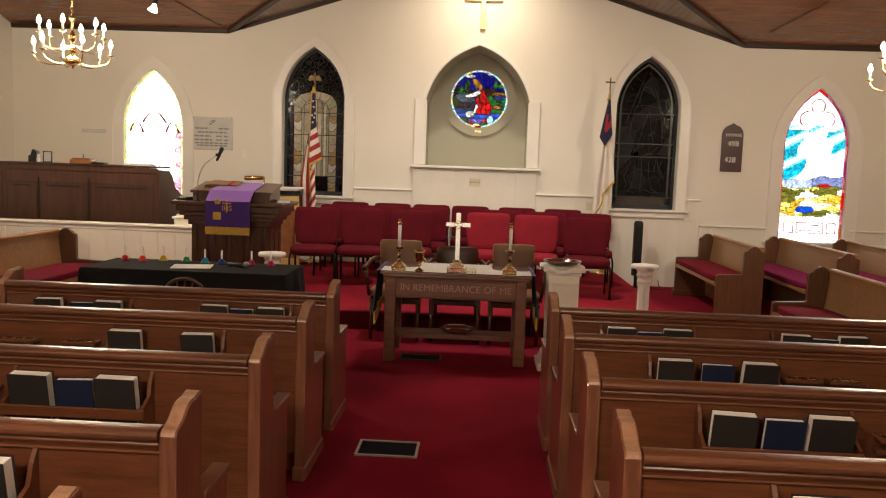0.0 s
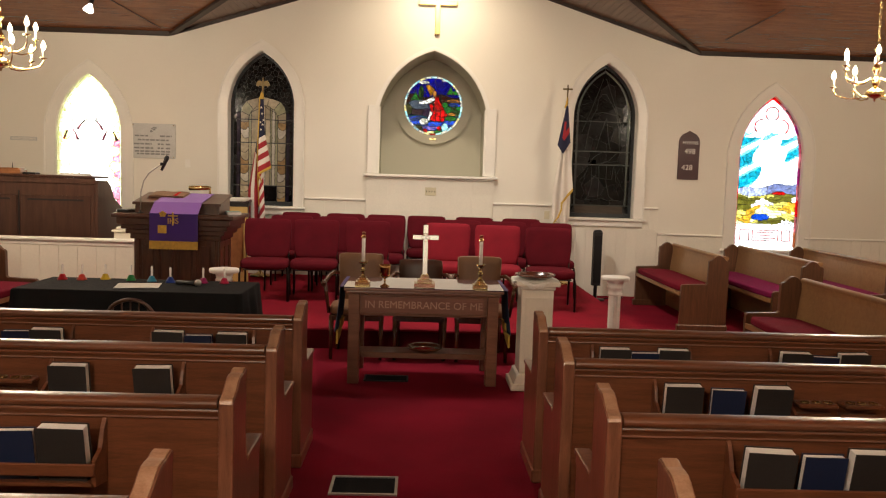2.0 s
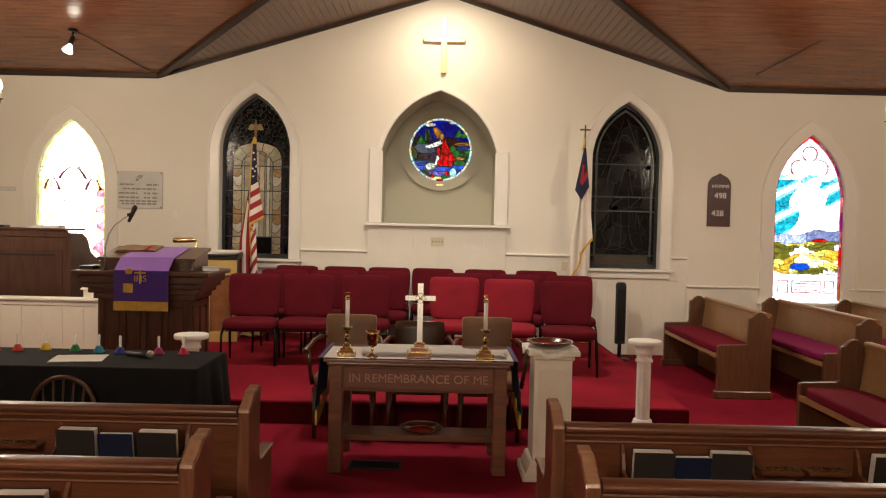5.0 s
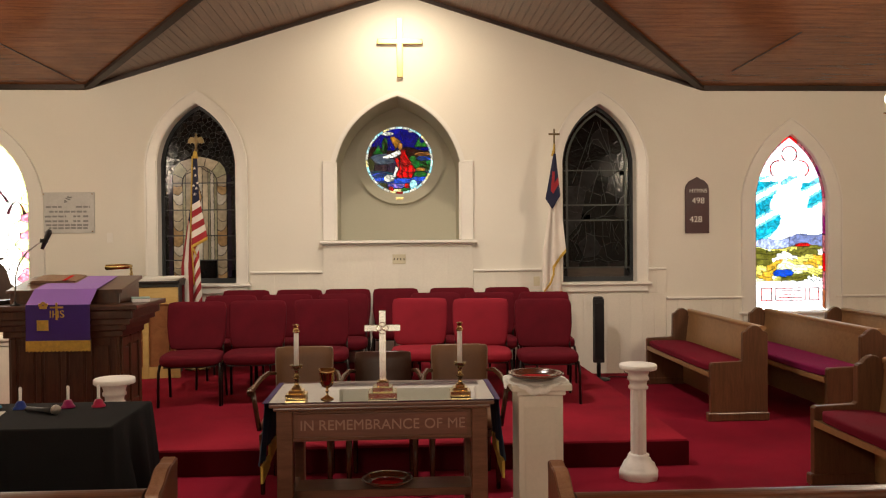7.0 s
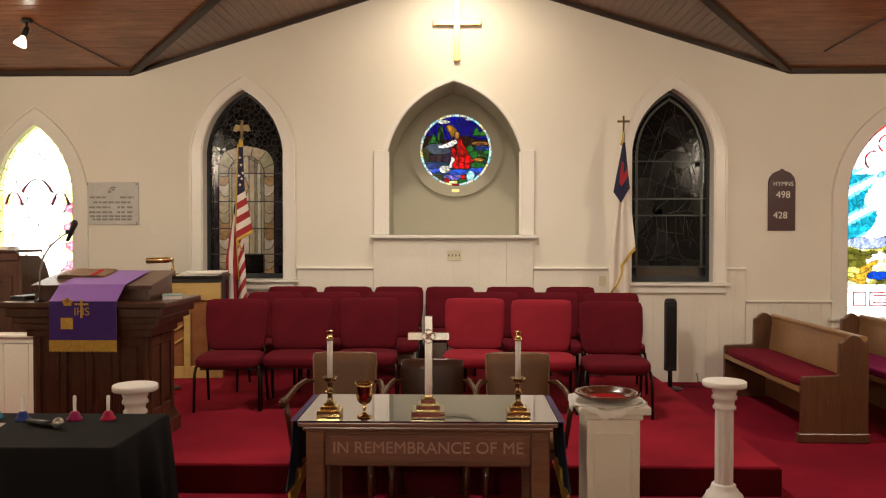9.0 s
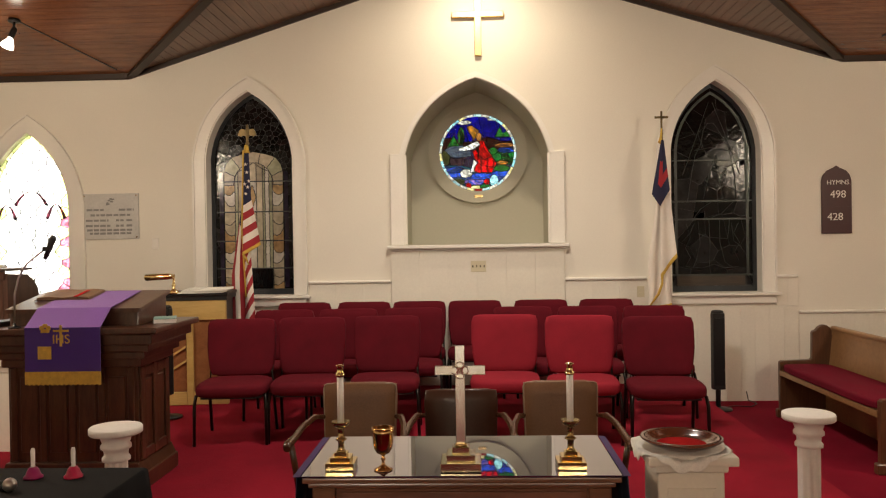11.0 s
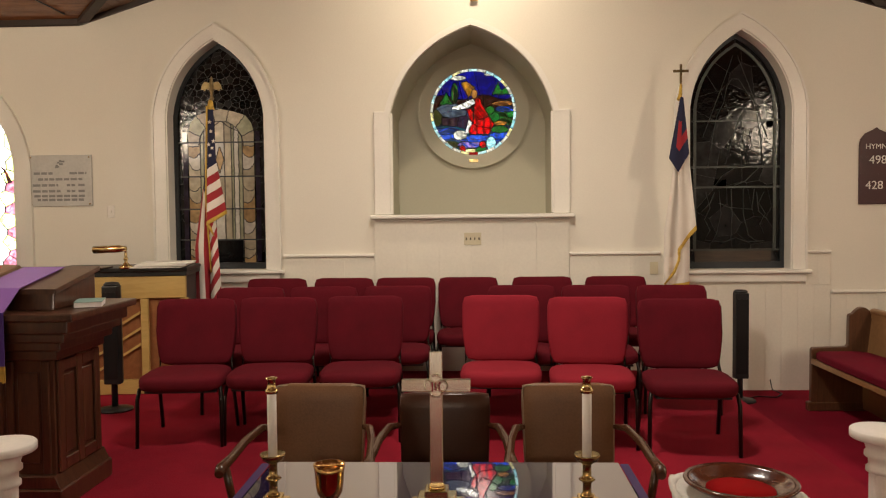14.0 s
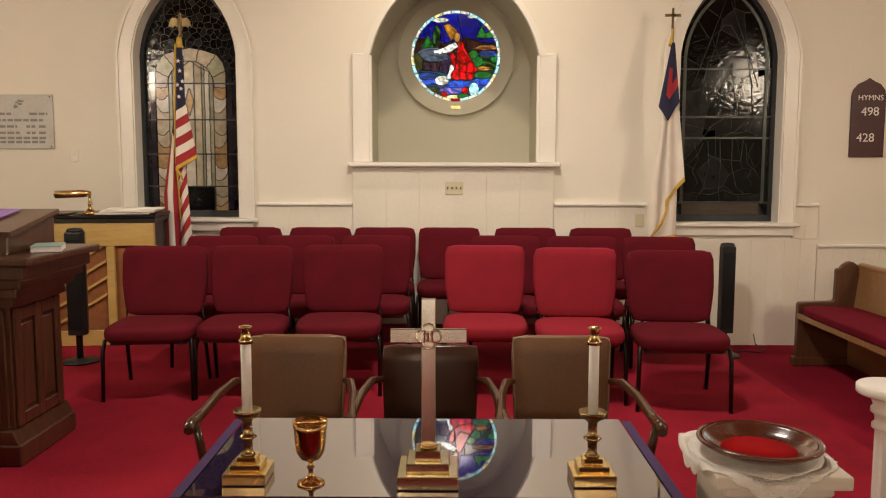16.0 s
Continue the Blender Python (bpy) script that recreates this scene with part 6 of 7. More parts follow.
ob = thing("open_bible", "tan leather book lying open on the pulpit desk", "book", (LX - 0.16, LY + 0.08, PH + 1.155), 0)
bo = part("page_block", P([(-0.17, 0.0), (0.17, 0.0), (0.165, 0.012), (0.09, 0.018), (0.0, 0.012), (-0.09, 0.018), (-0.165, 0.012)], "y", -0.11, 0.11), TANLEATHER, ob)
bo.matrix_local = pose(0, 0, 0, 9.9)
cv = part("cover", B(-0.18, 0.18, -0.12, 0.12, -0.006, -0.0005), WALNUT, ob)
cv.matrix_local = pose(0, 0, 0, 9.9)
part("ribbon", B(0.075, 0.10, -0.12, 0.05, 0.019, 0.021), REDFELT, ob, "red marker ribbon").matrix_local = pose(0, 0, 0, 9.9)
gb2 = thing("green_book", "pale green paperback book on the pulpit shelf", "book", (LX + 0.49, LY - 0.02, PH + 0.986), -70)
part("page_block", B(-0.10, 0.10, -0.065, 0.065, 0.002, 0.026), PAGES, gb2)
part("cover", B(-0.102, 0.102, -0.067, 0.067, 0.0265, 0.03), TEALBOOK, gb2)
bb = thing("black_book", "black closed book on the pulpit shelf", "book", (LX - 0.49, LY - 0.1, PH + 0.9855), 76)
part("cover", B(-0.11, 0.11, -0.065, 0.065, 0.0, 0.03, bevel=0.004), BLACKPLASTIC, bb)
gm2 = thing("gooseneck_microphone", "black pulpit microphone on a bent gooseneck stem", "microphone", (LX - 0.32, LY - 0.29, PH + 0.9855))
part("base", La([(0.035, 0), (0.035, 0.008), (0.012, 0.014), (0.008, 0.03)], n=20), BLACKMETAL, gm2)
part("gooseneck", Tu([(0, 0, 0.02), (0.005, 0, 0.2), (0.03, 0, 0.3), (0.08, 0, 0.38), (0.16, -0.01, 0.44), (0.22, -0.02, 0.475)], 0.006), ALU, gm2)
part("microphone_head", Tu([(0.205, -0.02, 0.41), (0.235, -0.02, 0.48), (0.255, -0.02, 0.53), (0.262, -0.02, 0.55)], [0.012, 0.017, 0.023, 0.012], n=12), BLACKPLASTIC, gm2)
part("clip", B(0.195, 0.245, -0.035, -0.005, 0.455, 0.485, bevel=0.004), BLACKPLASTIC, gm2)


# ---- organ corner ----
pa = built("parapet", B(-6.44, -2.86, 9.42, 9.50, 0.0, 0.80), BEAD, "low white painted parapet in front of the organ")
part("parapet_cap", B(-6.44, -2.84, 9.39, 9.53, 0.80, 0.832, bevel=0.008), TRIM, pa)
part("parapet_bead", B(-6.44, -2.86, 9.405, 9.419, 0.755, 0.795, bevel=0.005), TRIM, pa)
for i in range(18):
    x0 = -6.44 + 0.1988 * i
    part("plank", B(x0 + 0.001, x0 + 0.1975, 9.41, 9.4195, 0.0, 0.75, bevel=0.002), BEAD, pa)
og = thing("organ_console", "dark mahogany organ console with panelled back", "organ", (-4.5, 10.62, 0))
part("back_board", B(-1.06, 0.90, -0.40, -0.36, 0.0, 1.46), ORGANWOOD, og)
part("body", B(-1.06, 0.90, -0.36, 0.36, 0.0, 1.12), ORGANWOOD, og)
part("side_panel", P([(-0.40, 0.0), (-0.40, 1.44), (-0.10, 1.43), (0.02, 1.36), (0.10, 1.22), (0.36, 1.10), (0.36, 0)], "x", 0.901, 0.94, bevel=0.006), ORGANWOOD, og)
part("side_panel", P([(-0.40, 0.0), (-0.40, 1.44), (-0.10, 1.43), (0.02, 1.36), (0.10, 1.22), (0.36, 1.10), (0.36, 0)], "x", -1.10, -1.061, bevel=0.006), ORGANWOOD, og)
part("top", B(-1.12, 0.90, -0.43, 0.05, 1.461, 1.485, bevel=0.006), ORGANWOOD, og)
part("cornice", B(-1.09, 0.92, -0.415, -0.401, 1.39, 1.46, bevel=0.005), ORGANWOOD, og)
for x0, x1 in ((-1.0, -0.62), (-0.58, 0.02), (0.06, 0.86)):
    part("panel", B(x0, x1, -0.411, -0.401, 0.5, 1.25, bevel=0.008), ORGANWOOD, og)
    part("sound_slot", B(x0 + 0.08, x1 - 0.08, -0.4125, -0.4115, 1.19, 1.21), BLACKPLASTIC, og)
part("post", B(-0.605, -0.595, -0.416, -0.402, 0.3, 1.3), BLACKPLASTIC, og)
part("post", B(0.035, 0.045, -0.416, -0.402, 0.3, 1.3), BLACKPLASTIC, og)
OT = 1.486
sp = thing("desk_speaker", "small black desk ornament on the organ top", "ornament", (-5.28, 10.45, OT))
part("body", P([(-0.06, 0), (0.06, 0), (0.05, 0.13), (-0.01, 0.16), (-0.03, 0.09), (-0.06, 0.08)], "y", -0.04, 0.04, bevel=0.006), BLACKPLASTIC, sp)
pf = thing("picture_frame", "small dark photo frame standing on the organ", "frame", (-5.09, 10.42, OT), 8)
fr = part("frame", ring_strip(bmesh.new(), [(-0.055, 0), (0.055, 0), (0.055, 0.14), (-0.055, 0.14)], [(-0.044, 0.012), (0.044, 0.012), (0.044, 0.128), (-0.044, 0.128)], -0.008, 0.008, True), BLACKPLASTIC, pf)
part("photo", B(-0.045, 0.045, -0.002, 0.003, 0.011, 0.129), MARBLE, pf)
cn = thing("figurine", "small white ornament on the organ top", "ornament", (-5.2, 10.4, OT))
part("body", La([(0.022, 0), (0.026, 0.03), (0.016, 0.07), (0.02, 0.09), (0.001, 0.105)], n=16), PLASTER, cn)
bx = thing("wooden_box", "low brown wooden box on the organ top", "box", (-4.62, 10.40, OT))
part("body", B(-0.13, 0.13, -0.09, 0.09, 0, 0.05, bevel=0.005), SLATWOOD, bx)
part("lid", B(-0.11, 0.11, -0.08, 0.08, 0.0505, 0.07, bevel=0.005), SLATWOOD, bx)
part("finial", La([(0.006, 0.07), (0.004, 0.12), (0.001, 0.125)], n=10), BLACKPLASTIC, bx)
tr = thing("black_case", "flat black case on the organ top", "case", (-4.41, 10.40, OT))
part("body", B(-0.07, 0.08, -0.06, 0.06, 0, 0.022, bevel=0.004), BLACKPLASTIC, tr)
pp = thing("paper_stack", "stack of white music papers on the organ", "paper", (-3.92, 10.45, OT), 4)
for i in range(4):
    part("sheet", B(-0.16 + 0.01 * i, 0.16 - 0.006 * i, -0.11, 0.11, 0.007 * i, 0.007 * i + 0.006), PAPER, pp)
rc = thing("organ_chair", "maroon upholstered high-backed chair beside the organ", "chair", (-6.0, 10.9, 0), 20)
part("backrest", pad(-0.24, 0.24, -0.05, 0.05, 0.5, 1.12, n=8), REDCLOTH, rc)
part("seat", pad(-0.25, 0.25, -0.02, 0.46, 0.38, 0.5, n=5), REDCLOTH, rc)
for sx in (-1, 1):
    for y in (0.0, 0.42):
        part("leg", Tu([(sx * 0.21, y, 0.0), (sx * 0.21, y, 0.4)], 0.014), DARKSTEEL, rc)
wb = thing("white_stand", "small cream stand behind the parapet", "stand", (-3.0, 9.65, 0))
part("body", B(-0.12, 0.12, -0.12, 0.12, 0, 0.90, bevel=0.008), PEDPAINT, wb)
part("moulding", B(-0.14, 0.14, -0.14, 0.14, 0.90, 0.925, bevel=0.008), PEDPAINT, wb)
part("cap", B(-0.10, 0.10, -0.10, 0.10, 0.926, 0.955, bevel=0.006), PEDPAINT, wb)

# ---- upright piano seen from behind, with lamp and papers ----
pn = thing("upright_piano", "upright piano seen from its slatted back, black lid, pale frame", "piano", (-2.53, 11.0, PH + 0.001), 8)
part("case", B(-0.52, 0.50, 0.06, 0.52, 0.0, 0.96, bevel=0.004), BLACKPLASTIC, pn)
part("lid", B(-0.56, 0.54, -0.02, 0.56, 1.0, 1.03, bevel=0.006), BLACKPLASTIC, pn)
part("lid_edge", B(-0.55, 0.53, 0.0, 0.55, 0.961, 0.999, bevel=0.004), BLACKPLASTIC, pn)
part("top_board", B(-0.54, 0.52, 0.005, 0.055, 0.78, 0.96, bevel=0.005), PALEWOOD, pn, "pale yellow back rail")
for x in (-0.52, 0.16, 0.475):
    part("back_post", B(x, x + 0.06, 0.0, 0.055, 0.0, 0.779, bevel=0.004), PALEWOOD, pn)
part("bottom_board", B(-0.459, 0.474, 0.01, 0.05, 0.0, 0.12, bevel=0.004), PALEWOOD, pn)
part("soundboard", B(-0.46, 0.475, 0.035, 0.058, 0.121, 0.778), SLATWOOD, pn, "orange brown soundboard")
for i in range(6):
    z = 0.02 + i * 0.13
    bm = P([(-0.455, z), (-0.455, z + 0.022), (0.155, z + 0.40), (0.155, z + 0.378)], "y", 0.012, 0.034)
    bmesh.ops.bisect_plane(bm, geom=bm.verts[:] + bm.edges[:] + bm.faces[:], plane_co=(0, 0, 0.775), plane_no=(0, 0, 1), clear_outer=True)
    bmesh.ops.bisect_plane(bm, geom=bm.verts[:] + bm.edges[:] + bm.faces[:], plane_co=(0, 0, 0.123), plane_no=(0, 0, -1), clear_outer=True)
    bmesh.ops.holes_fill(bm, edges=bm.edges[:])
    part("rib", bm, PALEWOOD, pn)
LZ = PH + 1.0315
bl = thing("piano_lamp", "brass piano lamp with horizontal shade", "lamp", (-2.47, 11.0, LZ))
part("base", La([(0.055, 0), (0.055, 0.012), (0.03, 0.03), (0.014, 0.045), (0.012, 0.06), (0.02, 0.075), (0.012, 0.09), (0.01, 0.15), (0.016, 0.16), (0.001, 0.165)], n=24), BRASS, bl)
part("arm", Tu([(0, 0, 0.155), (-0.03, -0.01, 0.17), (-0.06, -0.01, 0.165)], 0.007), BRASS, bl)
part("shade", Tu([(-0.26, -0.02, 0.15), (-0.25, -0.02, 0.15), (-0.05, -0.01, 0.158), (0.01, -0.005, 0.158)], [0.018, 0.03, 0.03, 0.018], n=14), BRASS, bl)
ps = thing("music_papers", "spread white music papers on the piano lid", "paper", (-2.2, 11.1, LZ), 10)
for i in range(5):
    o = part("sheet", B(-0.21, 0.19, -0.12, 0.12, 0.009 * i, 0.009 * i + 0.008), PAPER, ps)
    o.matrix_local = pose(0.02 * i - 0.03, 0.015 * math.sin(i * 2), 0, 0, 0, 7 * math.sin(i * 1.7))
pb = thing("dark_folder", "dark folder lying on the piano lid", "folder", (-2.72, 10.99, LZ), -4)
part("cover", B(-0.08, 0.10, -0.08, 0.1, 0.0, 0.012, bevel=0.003), WALNUT, pb)


def loudspeaker(label, x, y, z, top):
    s = thing("loudspeaker", label, "speaker", (x, y, z), 0, "slim loudspeakers")
    part("foot", La([(0.13, 0), (0.13, 0.012), (0.05, 0.022), (0.03, 0.03)], n=28), BLACKPLASTIC, s)
    part("pole", Tu([(0, 0, 0.02), (0, 0, 0.32)], 0.024), BLACKPLASTIC, s)
    part("cabinet", P([(-0.055, -0.05), (0.055, -0.05), (0.065, 0.0), (0.045, 0.06), (-0.045, 0.06), (-0.065, 0.0)], "z", 0.20, top - z - 0.03, bevel=0.008), BLACKPLASTIC, s)
    part("grille", P([(-0.05, -0.054), (0.05, -0.054), (0.05, -0.051), (-0.05, -0.051)], "z", 0.24, top - z - 0.08), GRILLE, s)
    part("top_cap", La([(0.055, top - z - 0.03), (0.06, top - z - 0.02), (0.045, top - z - 0.005), (0.001, top - z)], n=24), BLACKPLASTIC, s)


loudspeaker("slim black column loudspeaker on a round foot beside the piano", -2.36, 10.50, PH + 0.001, 1.15)
loudspeaker("slim black column loudspeaker standing by the wall", 2.60, 11.55, 0.001, 0.96)
cb = thing("speaker_cable", "thin black cable lying on the carpet by the wall", "cable", (0, 0, 0))
part("wire", Tu([(2.65, 11.6, 0.006), (2.8, 11.7, 0.006), (2.95, 11.66, 0.006), (3.05, 11.8, 0.006), (3.0, 11.9, 0.02), (3.0, 11.955, 0.1)], 0.005, n=6), BLACKPLASTIC, cb)


# ---- flags ----
def drape(bm, top, bottom, x0, x1, waves, depth, mats, seed, lean=0.0, n=26, rows=70, y0=0.0):
    """A cloth hanging in folds from the pole head. x0(v), x1(v): its edges down the drop; mats(u, v): the colour there."""
    r = random.Random(seed)
    ph = r.uniform(0, 6)
    grid = []
    for j in range(rows + 1):
        v = j / rows
        line = []
        for i in range(n + 1):
            u = i / n
            z = top(u) + (bottom(u) - top(u)) * v
            x = x0(v) + (x1(v) - x0(v)) * u
            y = depth * (0.25 + v * 0.75) * math.sin(u * waves * 2 * math.pi + ph + 0.8 * v) + lean * v + y0
            line.append(bm.verts.new((x, y, z)))
        grid.append(line)
    for j in range(rows):
        for i in range(n):
            f = bm.faces.new((grid[j][i], grid[j][i + 1], grid[j + 1][i + 1], grid[j + 1][i]))
            f.material_index = mats((i + 0.5) / n, (j + 0.5) / rows)
            f.smooth = True
    ex = bmesh.ops.extrude_face_region(bm, geom=bm.faces[:])
    bmesh.ops.translate(bm, verts=[v for v in ex["geom"] if isinstance(v, bmesh.types.BMVert)], vec=(0, 0.003, 0))
    bmesh.ops.recalc_face_normals(bm, faces=bm.faces)


def pole(t, h, mat):
    part("pole", Tu([(0, 0, 0.05), (0, 0, h)], 0.0125, n=12), mat, t)
    part("base", La([(0.14, 0), (0.145, 0.01), (0.13, 0.03), (0.05, 0.05), (0.025, 0.07), (0.02, 0.12)], n=28), BRASS, t, "round brass flag base")


uf = thing("american_flag", "united states flag with gold fringe hanging on its pole", "flag", (-1.955, 11.62, PH + 0.001))
pole(uf, 2.46, OLDBRASS)
FLAG = [FLAGRED, FLAGWHITE, FLAGNAVY, GOLDCLOTH]
flat = lambda z: (lambda u: z)
# long inner fold with upright stripes and a gold edge, its tail with rising stripes, then the front fold with level stripes
bm = bmesh.new()
drape(bm, flat(2.37), lambda u: 0.66 + 0.05 * math.sin(u * 9), lambda v: -0.03 - 0.14 * min(1, max(0, (v - 0.2) / 0.5)), lambda v: -0.028 - 0.02 * math.sin(v * 3.1) + 0.02 * v, 1.0, 0.016, lambda u, v: 2 if v < 0.42 else 3 if u > 0.9 else 0 if u < 0.25 or u > 0.58 else 1, 3, n=24)
part("inner_fold", bm, FLAG, uf)
bm = bmesh.new()
drape(bm, lambda u: 1.36 + 0.16 * u, lambda u: 0.58 + 0.16 * u, lambda v: -0.035, lambda v: 0.022 + 0.04 * v, 0.8, 0.016, lambda u, v: int(v * 36) // 4 % 2, 7, n=14, rows=36, y0=-0.012)
part("tail_fold", bm, FLAG, uf)
bm = bmesh.new()
drape(bm, flat(2.40), lambda u: 1.36 + 0.105 * u, lambda v: -0.02 - 0.012 * v, lambda v: 0.025 + 0.05 * v + max(0, v - 0.5) * 0.15, 0.8, 0.012, lambda u, v: 3 if v > 0.96 else 2 if v < 0.527 else 1 - (int(v * 55) - 29) // 4 % 2, 5, lean=-0.06, n=22, rows=55, y0=-0.015)
part("outer_fold", bm, FLAG, uf)
part("gold_edge", Tu([(-0.022, -0.034, 2.40), (-0.034, -0.04, 2.0), (-0.046, -0.045, 1.6), (-0.034, -0.03, 1.25), (-0.018, -0.03, 0.95)], 0.008, n=6), GOLDCLOTH, uf, "gold fringe along the edge")
part("fringe_tail", Tu([(-0.03, -0.08, 1.38), (0.0, -0.07, 1.33), (0.02, -0.05, 1.27)], [0.012, 0.012, 0.005], n=6), GOLDCLOTH, uf, "gold fringe at the corner")
for x, z in ((0.012, 2.18), (0.022, 2.035), (0.004, 1.97), (-0.008, 2.065), (0.034, 2.095), (0.0, 2.26)):
    vs = []
    for i in range(10):
        r = 0.019 if i % 2 == 0 else 0.008
        vs.append((x + r * math.sin(i * math.pi / 5), z + r * math.cos(i * math.pi / 5)))
    yy = -0.033 - 0.06 * (2.4 - z)
    part("star", P(vs, "y", yy, yy + 0.004), FLAGWHITE, uf, "white star")
bm = bmesh.new()
for s in (-1, 1):
    prism(bm, [(0, 0.035), (s * 0.03, 0.055), (s * 0.06, 0.06), (s * 0.08, 0.035), (s * 0.093, -0.01), (s * 0.075, -0.005), (s * 0.062, -0.022), (s * 0.048, -0.005), (s * 0.03, -0.012), (s * 0.012, -0.0)], "y", -0.008, 0.008)
lathe(bm, [(0.012, -0.10), (0.02, -0.085), (0.011, -0.06), (0.016, -0.03), (0.022, 0.01), (0.018, 0.05), (0.011, 0.075), (0.013, 0.09), (0.001, 0.108)], n=14)
bmesh.ops.transform(bm, matrix=pose(0.012, 0, 2.555), verts=bm.verts)
part("eagle_finial", bm, DULLBRASS, uf, "dull brass eagle finial")
part("tassel_cord", La([(0.008, 2.465), (0.022, 2.44), (0.026, 2.40), (0.036, 2.375), (0.001, 2.37)], n=12), GOLDCLOTH, uf, "gold cord tied at the pole head")

cf = thing("christian_flag", "white church flag with navy corner and gold fringe on its pole", "flag", (2.135, 11.72, PH + 0.001))
pole(cf, 2.53, OLDBRASS)
bm = bmesh.new()
drape(bm, flat(2.0), lambda u: 0.74 + 0.04 * u, lambda v: -0.04 - 0.11 * min(1, v * 1.7), lambda v: 0.03 + 0.045 * v, 1.5, 0.02, lambda u, v: 3 if v > 0.95 else 0, 9, y0=-0.03)
part("white_back_fold", bm, [FLAGWHITE, FLAGRED, FLAGNAVY, GOLDCLOTH], cf)
bm = bmesh.new()
drape(bm, flat(2.36), lambda u: 1.07 + 0.21 * u, lambda v: -0.028 - 0.02 * v, lambda v: 0.012 + 0.105 * v, 0.9, 0.02, lambda u, v: 3 if v > 0.96 else 0, 10, lean=-0.03, n=22, rows=75, y0=-0.05)
part("white_front_fold", bm, [FLAGWHITE, FLAGRED, FLAGNAVY, GOLDCLOTH], cf)
bm = bmesh.new()
drape(bm, flat(2.42), lambda u: 1.775 + (0.12 * (0.45 - u) / 0.45 if u < 0.45 else 0.16 * (u - 0.45) / 0.55), lambda v: -0.022 - 0.105 * v, lambda v: 0.004 + 0.046 * v, 0.8, 0.012, lambda u, v: 1 if (abs(u - 0.42) < 0.17 and 0.33 < v < 0.72) or (u > 0.42 and 0.56 < v < 0.72) else 2, 12, lean=-0.03, n=36, rows=72, y0=-0.075)
part("navy_corner", bm, [FLAGWHITE, FLAGRED, FLAGNAVY, GOLDCLOTH], cf, "navy corner with red cross")
part("fringe", Tu([(-0.03, -0.09, 1.10), (-0.034, -0.085, 1.02), (-0.07, -0.075, 0.92), (-0.15, -0.06, 0.81)], [0.01, 0.012, 0.014, 0.008], n=6), GOLDCLOTH, cf, "gold fringe")
bm = bmesh.new()
box(bm, -0.009, 0.009, -0.006, 0.006, 2.525, 2.713)
box(bm, -0.065, 0.065, -0.006, 0.006, 2.642, 2.664)
part("cross_finial", bm, DULLBRASS, cf, "dull brass cross finial")
part("tassel_cord", Tu([(-0.005, -0.02, 2.54), (-0.012, -0.03, 2.46), (-0.03, -0.06, 2.40)], [0.008, 0.014, 0.02], n=6), GOLDCLOTH, cf)

# ---- on the chancel wall ----
wc2 = thing("wall_cross", "large gold cross hung high on the chancel wall", "cross", (0.352, YW - 0.03, 0))
part("upright", B(-0.034, 0.034, -0.02, 0.028, 3.54, 4.235, bevel=0.004), CROSSGOLD, wc2)
part("crossbar", B(-0.262, 0.262, -0.022, 0.026, 3.93, 3.99, bevel=0.004), CROSSGOLD, wc2)
hb = thing("hymn_board", "pointed maroon brown hymn board with white numbers", "board", (3.918, YW - 0.001, 0))
part("board", P([(-0.147, 1.675), (0.147, 1.675), (0.147, 2.20), (0.135, 2.255), (0.095, 2.305), (0.03, 2.335), (0.0, 2.355), (-0.03, 2.335), (-0.095, 2.305), (-0.135, 2.255), (-0.147, 2.20)], "y", -0.022, 0.0, bevel=0.004), SIGNBROWN, hb)
for z in (1.78, 1.95, 2.10):
    part("rail", B(-0.14, 0.14, -0.028, -0.0225, z - 0.006, z + 0.006), SIGNBROWN, hb)
for word, z, size, dx in (("HYMNS", 2.185, 0.066, 0.01), ("498", 2.065, 0.105, 0.01), ("428", 1.84, 0.105, -0.02)):
    lettering("letters" if word == "HYMNS" else "numbers", word, size, SIGNWHITE, hb, pose(dx, -0.0295, z, 90), 0.0015)
pq = thing("memorial_plaque", "grey marble memorial plaque with engraved lines", "plaque", (-3.495, YW - 0.001, 0))
part("slab", B(-0.298, 0.298, -0.02, 0.0, 1.735, 2.208, bevel=0.004), MARBLE, pq)
for z, spans in ((2.04, ((-0.25, -0.07), (0.09, 0.25))), (1.985, ((-0.21, 0.21),)), (1.93, ((-0.26, -0.02), (0.06, 0.14), (0.17, 0.25))), (1.875, ((-0.26, 0.0), (0.06, 0.14), (0.17, 0.25))), (1.83, ((-0.25, 0.25),)), (1.795, ((-0.22, 0.22),))):
    for a, b in spans:
        x = a
        while x < b - 0.01:
            w = min(0.05 + 0.022 * math.sin(x * 90), b - x)
            part("engraved_bar", B(x, x + w, -0.0212, -0.0202, z - 0.011, z + 0.011), MARBLELINE, pq)
            x += w + 0.012
bm = bmesh.new()
for a in range(9):
    box(bm, 0.045 * math.cos(a * 0.7) * (0.4 + a * 0.07) - 0.012, 0.045 * math.cos(a * 0.7) * (0.4 + a * 0.07) + 0.012, -0.0212, -0.0202, 2.125 + 0.03 * math.sin(a * 0.9) - 0.008, 2.125 + 0.03 * math.sin(a * 0.9) + 0.008)
part("emblem", bm, MARBLELINE, pq)
for x in (-0.275, 0.275):
    for z in (1.755, 2.188):
        part("screw", La([(0.008, 0), (0.006, 0.004), (0.001, 0.005)], n=10), BRASS, pq).matrix_local = pose(x, -0.0202, z, 90)
sw = thing("switch_plate", "ivory four-gang light switch plate", "switch", (0.323, YW - 0.031, 1.398))
part("plate", B(-0.078, 0.078, -0.007, 0.0, -0.056, 0.056, bevel=0.003), IVORY, sw)
